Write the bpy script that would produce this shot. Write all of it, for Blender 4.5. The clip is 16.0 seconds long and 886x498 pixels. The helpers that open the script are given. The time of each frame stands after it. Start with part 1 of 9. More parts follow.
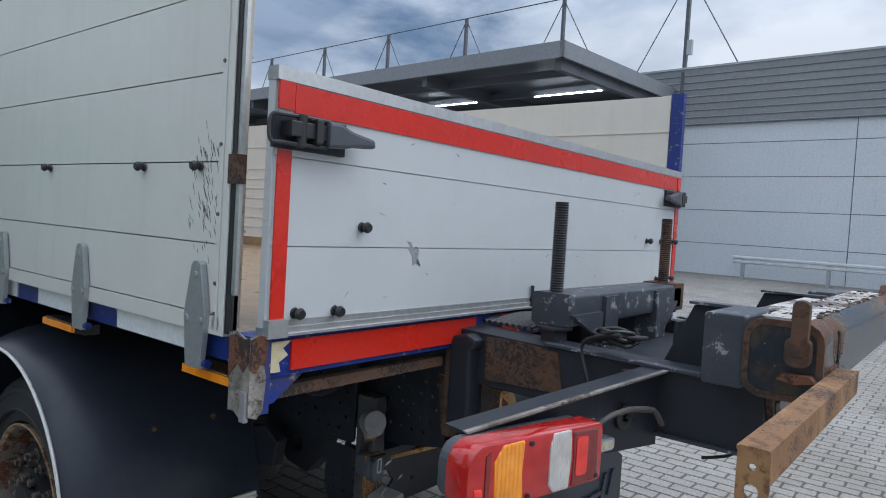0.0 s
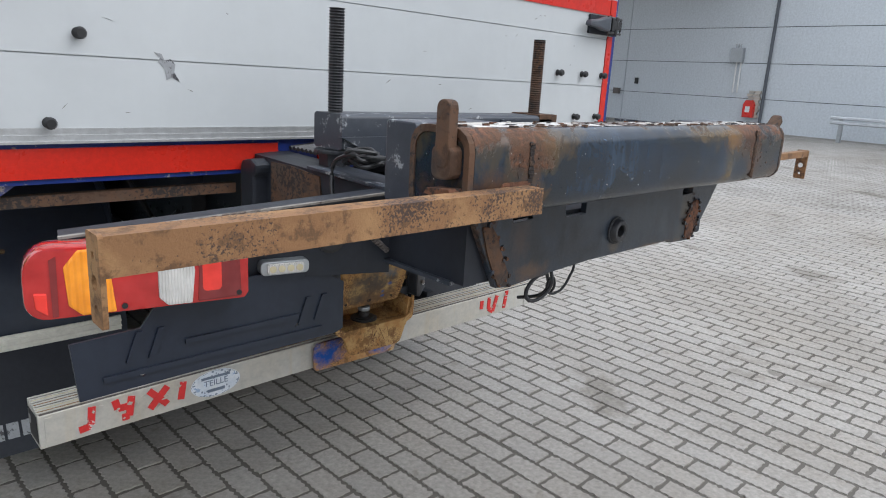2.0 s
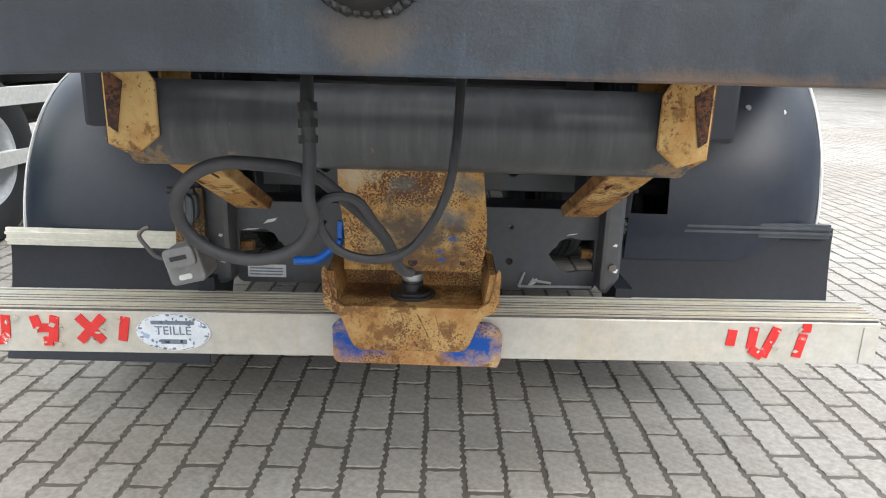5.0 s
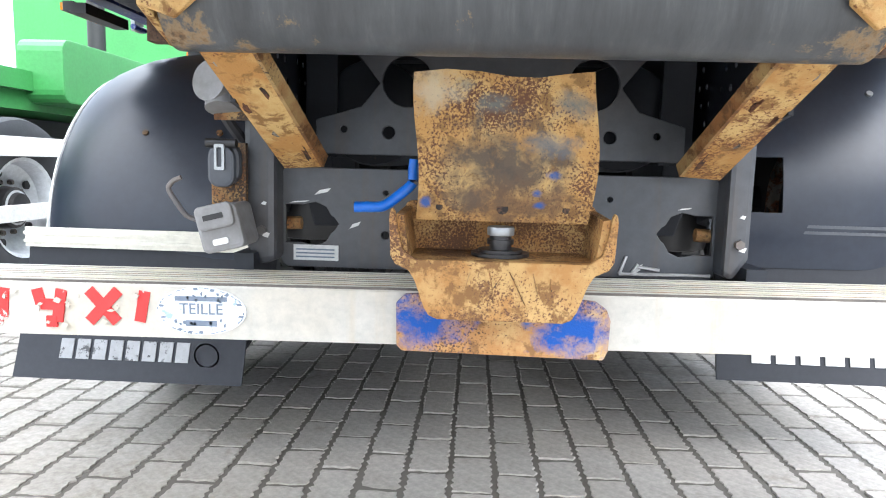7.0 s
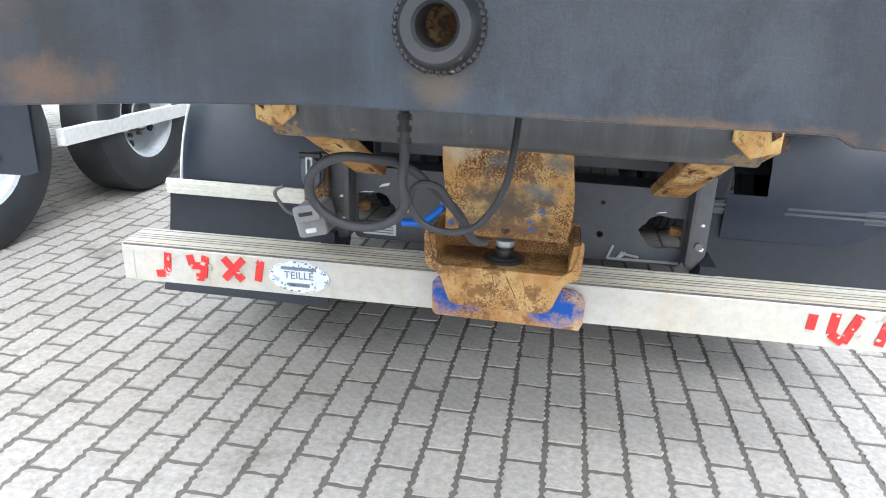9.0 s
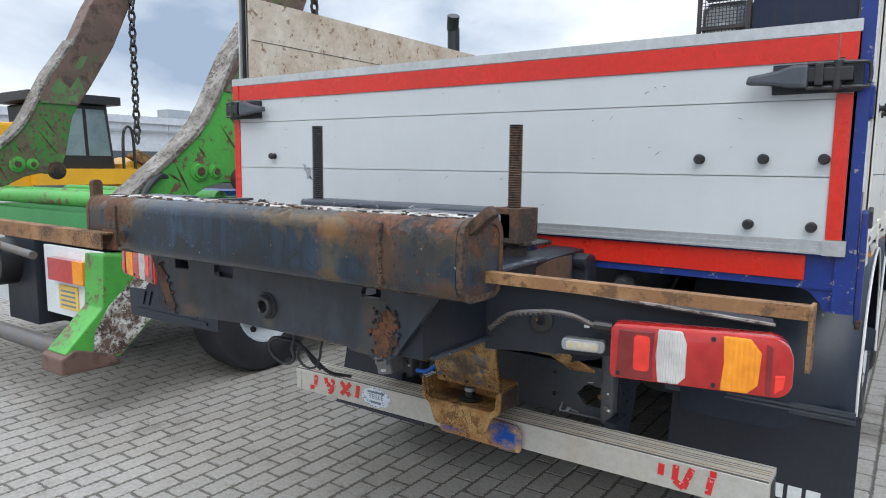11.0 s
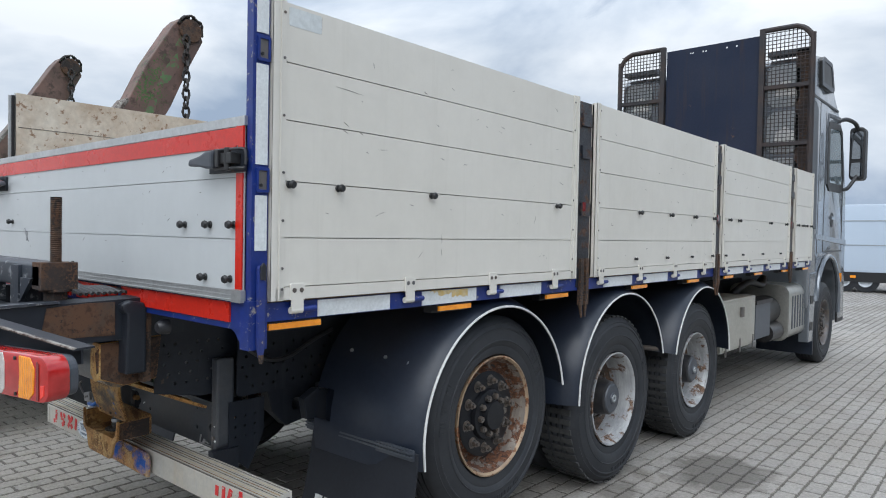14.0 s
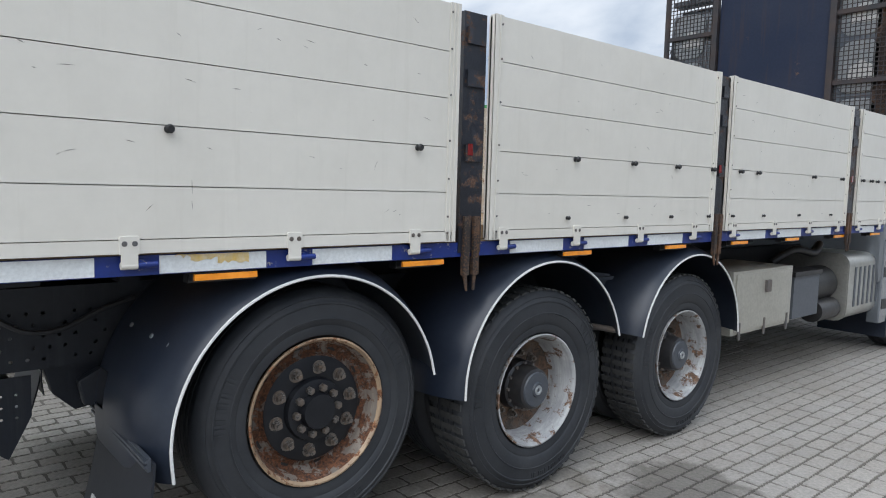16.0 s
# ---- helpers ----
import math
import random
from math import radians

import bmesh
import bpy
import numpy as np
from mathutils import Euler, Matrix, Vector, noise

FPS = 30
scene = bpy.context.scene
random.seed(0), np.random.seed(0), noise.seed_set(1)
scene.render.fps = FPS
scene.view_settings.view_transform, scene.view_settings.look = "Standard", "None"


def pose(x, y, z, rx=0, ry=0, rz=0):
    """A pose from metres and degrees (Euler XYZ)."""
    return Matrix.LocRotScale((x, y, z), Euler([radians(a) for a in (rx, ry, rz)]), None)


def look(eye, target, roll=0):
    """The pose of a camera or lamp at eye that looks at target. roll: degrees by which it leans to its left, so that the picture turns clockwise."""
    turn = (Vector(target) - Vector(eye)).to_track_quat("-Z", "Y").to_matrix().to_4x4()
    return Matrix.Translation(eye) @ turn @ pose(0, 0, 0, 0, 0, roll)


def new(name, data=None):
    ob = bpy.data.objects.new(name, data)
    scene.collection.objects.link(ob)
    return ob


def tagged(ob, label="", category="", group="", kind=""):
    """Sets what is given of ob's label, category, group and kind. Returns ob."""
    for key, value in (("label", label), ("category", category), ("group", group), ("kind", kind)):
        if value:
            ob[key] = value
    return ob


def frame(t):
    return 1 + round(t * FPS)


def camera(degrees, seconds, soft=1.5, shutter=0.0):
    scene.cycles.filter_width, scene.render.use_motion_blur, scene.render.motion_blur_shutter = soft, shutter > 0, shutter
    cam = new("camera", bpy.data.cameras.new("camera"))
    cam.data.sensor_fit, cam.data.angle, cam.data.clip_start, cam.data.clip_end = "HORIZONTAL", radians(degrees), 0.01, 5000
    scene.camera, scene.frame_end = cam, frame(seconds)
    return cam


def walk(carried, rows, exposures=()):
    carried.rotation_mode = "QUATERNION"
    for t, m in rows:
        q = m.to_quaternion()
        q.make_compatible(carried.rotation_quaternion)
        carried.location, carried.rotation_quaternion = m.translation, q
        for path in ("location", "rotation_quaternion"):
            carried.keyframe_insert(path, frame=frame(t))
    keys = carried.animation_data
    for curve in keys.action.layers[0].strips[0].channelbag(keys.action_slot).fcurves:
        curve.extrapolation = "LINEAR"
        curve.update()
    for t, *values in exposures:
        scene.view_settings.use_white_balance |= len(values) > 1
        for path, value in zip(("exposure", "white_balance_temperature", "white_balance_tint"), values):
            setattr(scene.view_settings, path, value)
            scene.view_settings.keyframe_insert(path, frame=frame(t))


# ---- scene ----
cam = camera(66.5, 16.0, soft=1.05)
PATH = [
    (0, (-2.16, -1.241, 1.645), (-0.605, 0.013, 1.557), 3.2),
    (0.5, (-2.22, -1.399, 1.574), (-0.579, -0.301, 1.255), 3.3),
    (1, (-2.111, -1.618, 1.549), (-0.521, -0.471, 1.153), 3.3),
    (1.5, (-1.831, -1.723, 1.551), (-0.438, -0.365, 1.09), 3.2),
    (2, (-1.469, -1.793, 1.563), (-0.121, -0.402, 1.064), 3.1),
    (2.5, (-1.051, -1.842, 1.56), (0.182, -0.343, 1.078), 3.1),
    (3, (-0.661, -1.871, 1.544), (0.407, -0.239, 1.101), 2.8),
    (3.5, (-0.245, -1.862, 1.558), (0.68, -0.15, 1.095), 2.7),
    (4, (0.139, -1.817, 1.507), (0.698, 0.053, 1.071), 2.2),
    (4.5, (0.218, -1.595, 1.36), (0.451, 0.341, 0.917), 2.0),
    (5, (0.056, -1.247, 1.149), (0.068, 0.676, 0.606), 1.3),
    (5.2, (0.012, -1.130, 1.038), (-0.033, 0.805, 0.540), 1.2),
    (7.3, (-0.043, -1.021, 0.806), (-0.143, 0.962, 0.563), 1.4),
    (7.5, (-0.039, -1.022, 0.806), (-0.14, 0.958, 0.547), 1.6),
    (8, (-0.032, -1.029, 0.811), (-0.115, 0.947, 0.514), 1.4),
    (8.5, (0.013, -1.142, 0.996), (-0.074, 0.789, 0.484), 2.0),
    (9, (0.113, -1.401, 1.212), (-0.205, 0.459, 0.552), 1.8),
    (9.5, (0.309, -1.703, 1.455), (-0.277, 0.126, 0.898), 1.5),
    (10, (0.652, -1.858, 1.542), (-0.188, -0.082, 1.168), 1.1),
    (10.2, (0.796, -1.905, 1.577), (-0.124, -0.159, 1.251), 0.9),
    (12.3, (2.305, -2.135, 1.546), (1.04, -0.599, 1.341), 0.6),
    (12.5, (2.41, -2.049, 1.557), (1.155, -0.509, 1.327), 0.7),
    (13, (2.666, -1.815, 1.553), (1.412, -0.269, 1.355), 0.7),
    (13.5, (2.948, -1.549, 1.581), (1.687, -0.001, 1.466), 0.8),
    (14, (3.171, -1.237, 1.569), (1.862, 0.275, 1.53), 0.8),
    (14.5, (3.319, -0.902, 1.579), (2.012, 0.611, 1.597), 1.0),
    (15, (3.501, -0.543, 1.579), (2.157, 0.937, 1.585), 1.1),
    (15.5, (3.55, -0.204, 1.569), (2.126, 1.2, 1.54), 1.2),
    (16, (3.486, 0.145, 1.559), (1.961, 1.428, 1.389), 1.3),
]
walk(cam, [(t, look(eye, target, roll)) for t, eye, target, roll in PATH], [(0, -0.12, 5750, 10), (0.5, 0.38, 6100, 11), (1.0, 0.46, 6150, 11), (2.0, 0.28, 6150, 11), (3, 0.33, 6150, 10), (4.0, 0.33, 6200, 10), (4.5, 0.35, 6200, 9), (5.0, 1.2, 6500, 10), (5.2, 1.4, 6450, 11), (7.3, 2.2, 6100, 11), (7.5, 2.2, 6100, 11), (8.0, 1.98, 6100, 11), (8.5, 1.9, 6100, 11), (9.0, 1.72, 6000, 10), (9.5, 1.48, 5850, 9), (10.2, 0.42, 6000, 9), (12.3, 0.24, 6000, 10), (13.5, 0.25, 6000, 9), (14, 0.10, 6000, 9), (16, 0.18, 6050, 10)])

# ---------- light ----------
world = bpy.data.worlds.new("sky")
scene.world = world
world.use_nodes = True
wn = world.node_tree
wn.nodes.clear()


def node(tree, kind, **values):
    n = tree.nodes.new(kind)
    for key, value in values.items():
        n.inputs[key.replace("_", " ")].default_value = value
    return n


def join(tree, a, out, b, inp):
    tree.links.new(a.outputs[out], b.inputs[inp])


def ramp(tree, stops):
    r = tree.nodes.new("ShaderNodeValToRGB")
    while len(r.color_ramp.elements) < len(stops):
        r.color_ramp.elements.new(0.5)
    for e, (at, colour) in zip(r.color_ramp.elements, stops):
        e.position = at
        e.color = (*colour, 1) if len(colour) == 3 else colour
    return r


SUN_ELEVATION, SUN_TURN = 46.0, 148.0
sky = wn.nodes.new("ShaderNodeTexSky")
sky.sky_type, sky.sun_disc = "NISHITA", False
sky.sun_elevation, sky.sun_rotation = radians(SUN_ELEVATION), radians(SUN_TURN)
coord = wn.nodes.new("ShaderNodeTexCoord")
squash = wn.nodes.new("ShaderNodeMapping")
squash.inputs["Scale"].default_value = (1.0, 1.0, 2.0)
join(wn, coord, "Generated", squash, "Vector")
cloud = node(wn, "ShaderNodeTexNoise", Scale=1.9, Detail=9.0, Roughness=0.58, Distortion=0.35)
join(wn, squash, "Vector", cloud, "Vector")
cover = ramp(wn, [(0.34, (0, 0, 0)), (0.46, (1, 1, 1))])
join(wn, cloud, "Fac", cover, "Fac")
shade = node(wn, "ShaderNodeTexNoise", Scale=2.3, Detail=8.0, Roughness=0.52, Distortion=0.25)
join(wn, squash, "Vector", shade, "Vector")
puff = ramp(wn, [(0.36, (4.5, 5.4, 6.7)), (0.46, (7.9, 8.5, 9.2)), (0.58, (11.5, 11.6, 11.6))])
join(wn, shade, "Fac", puff, "Fac")
mixed = wn.nodes.new("ShaderNodeMix")
mixed.data_type = "RGBA"
join(wn, cover, "Color", mixed, 0)
join(wn, sky, "Color", mixed, 6)
join(wn, puff, "Color", mixed, 7)
# an overcast sky grows brighter from the horizon to the zenith
height = wn.nodes.new("ShaderNodeSeparateXYZ")
join(wn, coord, "Generated", height, "Vector")
gain = wn.nodes.new("ShaderNodeMapRange")
gain.inputs["From Min"].default_value, gain.inputs["From Max"].default_value = 0.25, 1.0
gain.inputs["To Min"].default_value, gain.inputs["To Max"].default_value = 0.9, 2.3
join(wn, height, "Z", gain, "Value")
lifted = wn.nodes.new("ShaderNodeVectorMath")
lifted.operation = "SCALE"
join(wn, mixed, 2, lifted, 0)
join(wn, gain, "Result", lifted, "Scale")
back = node(wn, "ShaderNodeBackground", Strength=0.085)
join(wn, lifted, "Vector", back, "Color")
out = wn.nodes.new("ShaderNodeOutputWorld")
join(wn, back, "Background", out, "Surface")

sun = new("sun", bpy.data.lights.new("sun", "SUN"))
sun.data.energy, sun.data.angle, sun.data.color = 1.5, radians(50), (1.0, 0.96, 0.90)
turn = radians(SUN_TURN)
high = radians(SUN_ELEVATION)
sun.matrix_world = look((0, 0, 30), Vector((0, 0, 30)) - Vector((math.sin(turn) * math.cos(high), math.cos(turn) * math.cos(high), math.sin(high))))


# ---------- materials ----------
def surface(name, base, other=None, rough=0.5, metal=0.0, grain=40.0, blotch=3.0, amount=0.35, bump=0.1, chips=None, chip_level=0.62, chip_scale=14.0,
            coat=0.0, streak=None, rough_vary=0.12, bump_size=0.004, spec=0.5, speck_range=0.16):
    """A painted or bare surface: two scales of variation, relief, and worn spots of a second colour."""
    m = bpy.data.materials.new(name)
    m.use_nodes = True
    t = m.node_tree
    b = t.nodes["Principled BSDF"]
    b.inputs["Roughness"].default_value, b.inputs["Metallic"].default_value = rough, metal
    b.inputs["Coat Weight"].default_value = coat
    b.inputs["Specular IOR Level"].default_value = spec
    where = t.nodes.new("ShaderNodeTexCoord")
    other = other or tuple(c * 0.72 for c in base)
    big = node(t, "ShaderNodeTexNoise", Scale=blotch, Detail=6.0, Roughness=0.6)
    join(t, where, "Object", big, "Vector")
    span = ramp(t, [(0.35, (0, 0, 0)), (0.68, (1, 1, 1))])
    join(t, big, "Fac", span, "Fac")
    gain = t.nodes.new("ShaderNodeMath")
    gain.operation = "MULTIPLY"
    gain.inputs[1].default_value = amount
    join(t, span, "Color", gain, 0)
    one = t.nodes.new("ShaderNodeMix")
    one.data_type = "RGBA"
    one.inputs[6].default_value, one.inputs[7].default_value = (*base, 1), (*other, 1)
    join(t, gain, "Value", one, 0)
    fine = node(t, "ShaderNodeTexNoise", Scale=grain, Detail=8.0, Roughness=0.7)
    join(t, where, "Object", fine, "Vector")
    speck = ramp(t, [(0.3, (1 - speck_range,) * 3), (0.7, (1 + speck_range * 0.7,) * 3)])
    join(t, fine, "Fac", speck, "Fac")
    two = t.nodes.new("ShaderNodeMix")
    two.data_type, two.blend_type = "RGBA", "MULTIPLY"
    two.inputs[0].default_value = 1.0
    join(t, one, 2, two, 6)
    join(t, speck, "Color", two, 7)
    last, slot = two, 2
    if streak:
        lines = t.nodes.new("ShaderNodeMapping")
        lines.inputs["Scale"].default_value = (9, 9, 0.5)
        join(t, where, "Object", lines, "Vector")
        run = node(t, "ShaderNodeTexNoise", Scale=2.2, Detail=6.0, Roughness=0.65)
        join(t, lines, "Vector", run, "Vector")
        mask = ramp(t, [(0.55, (0, 0, 0)), (0.78, (0.55, 0.55, 0.55))])
        join(t, run, "Fac", mask, "Fac")
        three = t.nodes.new("ShaderNodeMix")
        three.data_type = "RGBA"
        three.inputs[7].default_value = (*streak, 1)
        join(t, mask, "Color", three, 0)
        join(t, last, slot, three, 6)
        last = three
    if chips:
        worn = node(t, "ShaderNodeTexNoise", Scale=chip_scale, Detail=10.0, Roughness=0.72)
        join(t, where, "Object", worn, "Vector")
        edge = ramp(t, [(chip_level, (0, 0, 0)), (chip_level + 0.035, (1, 1, 1))])
        join(t, worn, "Fac", edge, "Fac")
        four = t.nodes.new("ShaderNodeMix")
        four.data_type = "RGBA"
        four.inputs[7].default_value = (*chips, 1)
        join(t, edge, "Color", four, 0)
        join(t, last, slot, four, 6)
        last = four
    join(t, last, slot, b, "Base Color")
    vary = t.nodes.new("ShaderNodeMapRange")
    vary.inputs["To Min"].default_value, vary.inputs["To Max"].default_value = max(0.02, rough - rough_vary), min(1, rough + rough_vary)
    join(t, big, "Fac", vary, "Value")
    join(t, vary, "Result", b, "Roughness")
    relief = node(t, "ShaderNodeBump", Strength=bump, Distance=bump_size)
    join(t, fine, "Fac", relief, "Height")
    join(t, relief, "Normal", b, "Normal")
    return m


def glassy(name, colour, rough=0.08, depth=0.5, ribs=0.0):
    """A moulded plastic lens."""
    m = bpy.data.materials.new(name)
    m.use_nodes = True
    t = m.node_tree
    b = t.nodes["Principled BSDF"]
    b.inputs["Base Color"].default_value = (*colour, 1)
    b.inputs["Roughness"].default_value = rough
    b.inputs["Coat Weight"].default_value = depth
    b.inputs["Coat Roughness"].default_value = 0.05
    where = t.nodes.new("ShaderNodeTexCoord")
    dust = node(t, "ShaderNodeTexNoise", Scale=25.0, Detail=6.0)
    join(t, where, "Object", dust, "Vector")
    film = ramp(t, [(0.3, tuple(c * 0.78 for c in colour)), (0.75, tuple(min(1, c * 1.1 + 0.01) for c in colour))])
    join(t, dust, "Fac", film, "Fac")
    join(t, film, "Color", b, "Base Color")
    if ribs:
        wave = node(t, "ShaderNodeTexWave", Scale=ribs)
        wave.bands_direction = "X"
        join(t, where, "Object", wave, "Vector")
        relief = node(t, "ShaderNodeBump", Strength=0.5, Distance=0.004)
        join(t, wave, "Fac", relief, "Height")
        join(t, relief, "Normal", b, "Normal")
    return m


def rusty(name, paint, rust=(0.24, 0.10, 0.035), deep=(0.07, 0.035, 0.02), level=0.5, scale=5.0, rough=0.6, ends=None, bump=0.35, fringe=None, grease=0.0):
    """Paint that has rusted through in patches; ends: beyond this distance from the middle, along x, the rust gains."""
    m = bpy.data.materials.new(name)
    m.use_nodes = True
    t = m.node_tree
    b = t.nodes["Principled BSDF"]
    where = t.nodes.new("ShaderNodeTexCoord")
    stain = node(t, "ShaderNodeTexNoise", Scale=scale, Detail=11.0, Roughness=0.74, Distortion=0.25)
    join(t, where, "Object", stain, "Vector")
    pit = node(t, "ShaderNodeTexNoise", Scale=70.0, Detail=8.0, Roughness=0.75)
    join(t, where, "Object", pit, "Vector")
    value = stain
    slot = "Fac"
    if ends:
        split = t.nodes.new("ShaderNodeSeparateXYZ")
        join(t, where, "Object", split, "Vector")
        size = t.nodes.new("ShaderNodeMath")
        size.operation = "ABSOLUTE"
        join(t, split, "X", size, 0)
        gain = t.nodes.new("ShaderNodeMapRange")
        gain.inputs["From Min"].default_value, gain.inputs["From Max"].default_value = ends[0], ends[1]
        gain.inputs["To Min"].default_value, gain.inputs["To Max"].default_value = -0.05, 0.085
        join(t, size, "Value", gain, "Value")
        total = t.nodes.new("ShaderNodeMath")
        total.operation = "ADD"
        join(t, stain, "Fac", total, 0)
        join(t, gain, "Result", total, 1)
        value, slot = total, "Value"
    mask = ramp(t, [(level, (0, 0, 0)), (level + 0.05, (1, 1, 1))])
    join(t, value, slot, mask, "Fac")
    tone = ramp(t, [(0.40, deep), (0.50, rust), (0.60, tuple(min(1, c * 1.7) for c in rust))])
    join(t, pit, "Fac", tone, "Fac")
    shade_of = ramp(t, [(0.3, tuple(c * 0.7 for c in paint)), (0.7, tuple(c * 1.35 for c in paint))])
    wash = node(t, "ShaderNodeTexNoise", Scale=2.3, Detail=7.0, Roughness=0.65)
    join(t, where, "Object", wash, "Vector")
    join(t, wash, "Fac", shade_of, "Fac")
    lines = t.nodes.new("ShaderNodeMapping")
    lines.inputs["Scale"].default_value = (26, 8, 2.2)
    join(t, where, "Object", lines, "Vector")
    run = node(t, "ShaderNodeTexNoise", Scale=1.0, Detail=7.0, Roughness=0.7)
    join(t, lines, "Vector", run, "Vector")
    drip = ramp(t, [(0.36, (0.68, 0.68, 0.70)), (0.55, (1, 1, 1)), (0.70, (1.5, 1.5, 1.5))])
    join(t, run, "Fac", drip, "Fac")
    wet = t.nodes.new("ShaderNodeMix")
    wet.data_type, wet.blend_type = "RGBA", "MULTIPLY"
    wet.inputs[0].default_value = 1.0
    join(t, shade_of, "Color", wet, 6)
    join(t, drip, "Color", wet, 7)
    mix = t.nodes.new("ShaderNodeMix")
    mix.data_type = "RGBA"
    join(t, mask, "Color", mix, 0)
    join(t, wet, 2, mix, 6)
    join(t, tone, "Color", mix, 7)
    last = mix
    if fringe:
        rim = ramp(t, [(level - 0.03, (0, 0, 0)), (level + 0.01, (0.6, 0.6, 0.6)), (level + 0.05, (0.2, 0.2, 0.2)), (level + 0.09, (0, 0, 0))])
        join(t, value, slot, rim, "Fac")
        last = t.nodes.new("ShaderNodeMix")
        last.data_type = "RGBA"
        last.inputs[7].default_value = (*fringe, 1)
        join(t, rim, "Color", last, 0)
        join(t, mix, 2, last, 6)
    if grease:
        film = node(t, "ShaderNodeTexNoise", Scale=9.0, Detail=8.0, Roughness=0.7, Distortion=0.6)
        join(t, where, "Object", film, "Vector")
        cover = ramp(t, [(0.47, (0, 0, 0)), (0.56, (grease,) * 3)])
        join(t, film, "Fac", cover, "Fac")
        over = t.nodes.new("ShaderNodeMix")
        over.data_type = "RGBA"
        over.inputs[7].default_value = (0.020, 0.021, 0.024, 1)
        join(t, cover, "Color", over, 0)
        join(t, last, 2, over, 6)
        last = over
    join(t, last, 2, b, "Base Color")
    gloss = ramp(t, [(0.0, (rough * 0.6,) * 3), (1.0, (0.88,) * 3)])
    join(t, mask, "Color", gloss, "Fac")
    join(t, gloss, "Color", b, "Roughness")
    relief = node(t, "ShaderNodeBump", Strength=bump, Distance=0.004)
    join(t, pit, "Fac", relief, "Height")
    join(t, relief, "Normal", b, "Normal")
    return m


def beam_paint(name, paint, ochre, rust, deep):
    """Slate paint with run marks, gone to ochre and flaking rust towards both ends and along the upper edge."""
    m = bpy.data.materials.new(name)
    m.use_nodes = True
    t = m.node_tree
    b = t.nodes["Principled BSDF"]
    where = t.nodes.new("ShaderNodeTexCoord")
    split = t.nodes.new("ShaderNodeSeparateXYZ")
    join(t, where, "Object", split, "Vector")

    def math_node(kind, a, b_):
        n = t.nodes.new("ShaderNodeMath")
        n.operation = kind
        for slot, v in ((0, a), (1, b_)):
            if isinstance(v, (int, float)):
                n.inputs[slot].default_value = v
            else:
                t.links.new(v, n.inputs[slot])
        return n.outputs["Value"]

    def noise_of(scale, stretch=(1, 1, 1), detail=9.0, rough=0.68, distortion=0.3):
        place = t.nodes.new("ShaderNodeMapping")
        place.inputs["Scale"].default_value = stretch
        join(t, where, "Object", place, "Vector")
        n = node(t, "ShaderNodeTexNoise", Scale=scale, Detail=detail, Roughness=rough, Distortion=distortion)
        join(t, place, "Vector", n, "Vector")
        return n.outputs["Fac"]

    def masked(under, colour, fac):
        mix = t.nodes.new("ShaderNodeMix")
        mix.data_type = "RGBA"
        for slot, v in ((6, under), (7, colour)):
            if isinstance(v, tuple):
                mix.inputs[slot].default_value = (*v, 1)
            else:
                t.links.new(v, mix.inputs[slot])
        t.links.new(fac, mix.inputs[0])
        return mix.outputs[2]

    def ramped(value, stops):
        r = ramp(t, [(p, (v, v, v) if isinstance(v, (int, float)) else v) for p, v in stops])
        t.links.new(value, r.inputs["Fac"])
        return r.outputs["Color"]

    along = t.nodes.new("ShaderNodeMapRange")
    along.inputs["From Min"].default_value, along.inputs["From Max"].default_value = -0.70, 0.75
    join(t, split, "X", along, "Value")
    span = 1.45
    age = ramped(along.outputs["Result"], [((x + 0.70) / span, v) for x, v in ((-0.66, 0.62), (-0.57, 0.46), (-0.48, 0.80), (-0.40, 0.42), (-0.26, 0.08), (0.12, 0.05), (0.22, 0.30), (0.36, 0.55), (0.50, 0.86), (0.57, 0.50), (0.70, 0.62))])
    up = t.nodes.new("ShaderNodeMapRange")
    up.inputs["From Min"].default_value, up.inputs["From Max"].default_value = 1.375, 1.455
    up.inputs["To Max"].default_value = 0.16
    join(t, split, "Z", up, "Value")
    foot = t.nodes.new("ShaderNodeMapRange")
    foot.inputs["From Min"].default_value, foot.inputs["From Max"].default_value = 1.330, 1.305
    foot.inputs["To Max"].default_value = 0.13
    join(t, split, "Z", foot, "Value")
    patch = noise_of(5.5, (1.15, 1, 0.8), 11.0, 0.70, 0.5)
    level = math_node("ADD", math_node("ADD", patch, math_node("MULTIPLY", age, 0.30)), math_node("ADD", up.outputs["Result"], foot.outputs["Result"]))
    pit = noise_of(75.0, (1, 1, 1), 8.0, 0.75, 0.0)
    run = noise_of(1.0, (30, 8, 2.4), 7.0, 0.7, 0.0)
    wash = noise_of(3.2, (0.8, 1, 1.6), 7.0, 0.62, 0.4)
    base = ramped(wash, [(0.32, tuple(c * 0.55 for c in paint)), (0.52, paint), (0.70, tuple(c * 1.45 for c in paint))])
    drips = ramped(run, [(0.34, 0.62), (0.54, 1.0), (0.72, 1.75)])
    wet = t.nodes.new("ShaderNodeMix")
    wet.data_type, wet.blend_type = "RGBA", "MULTIPLY"
    wet.inputs[0].default_value = 1.0
    t.links.new(base, wet.inputs[6])
    t.links.new(drips, wet.inputs[7])
    last = masked(wet.outputs[2], tuple(c * 7 for c in paint), ramped(noise_of(26.0, (1, 1, 0.7), 6.0, 0.6, 0.8), [(0.705, 0.0), (0.73, 0.55)]))
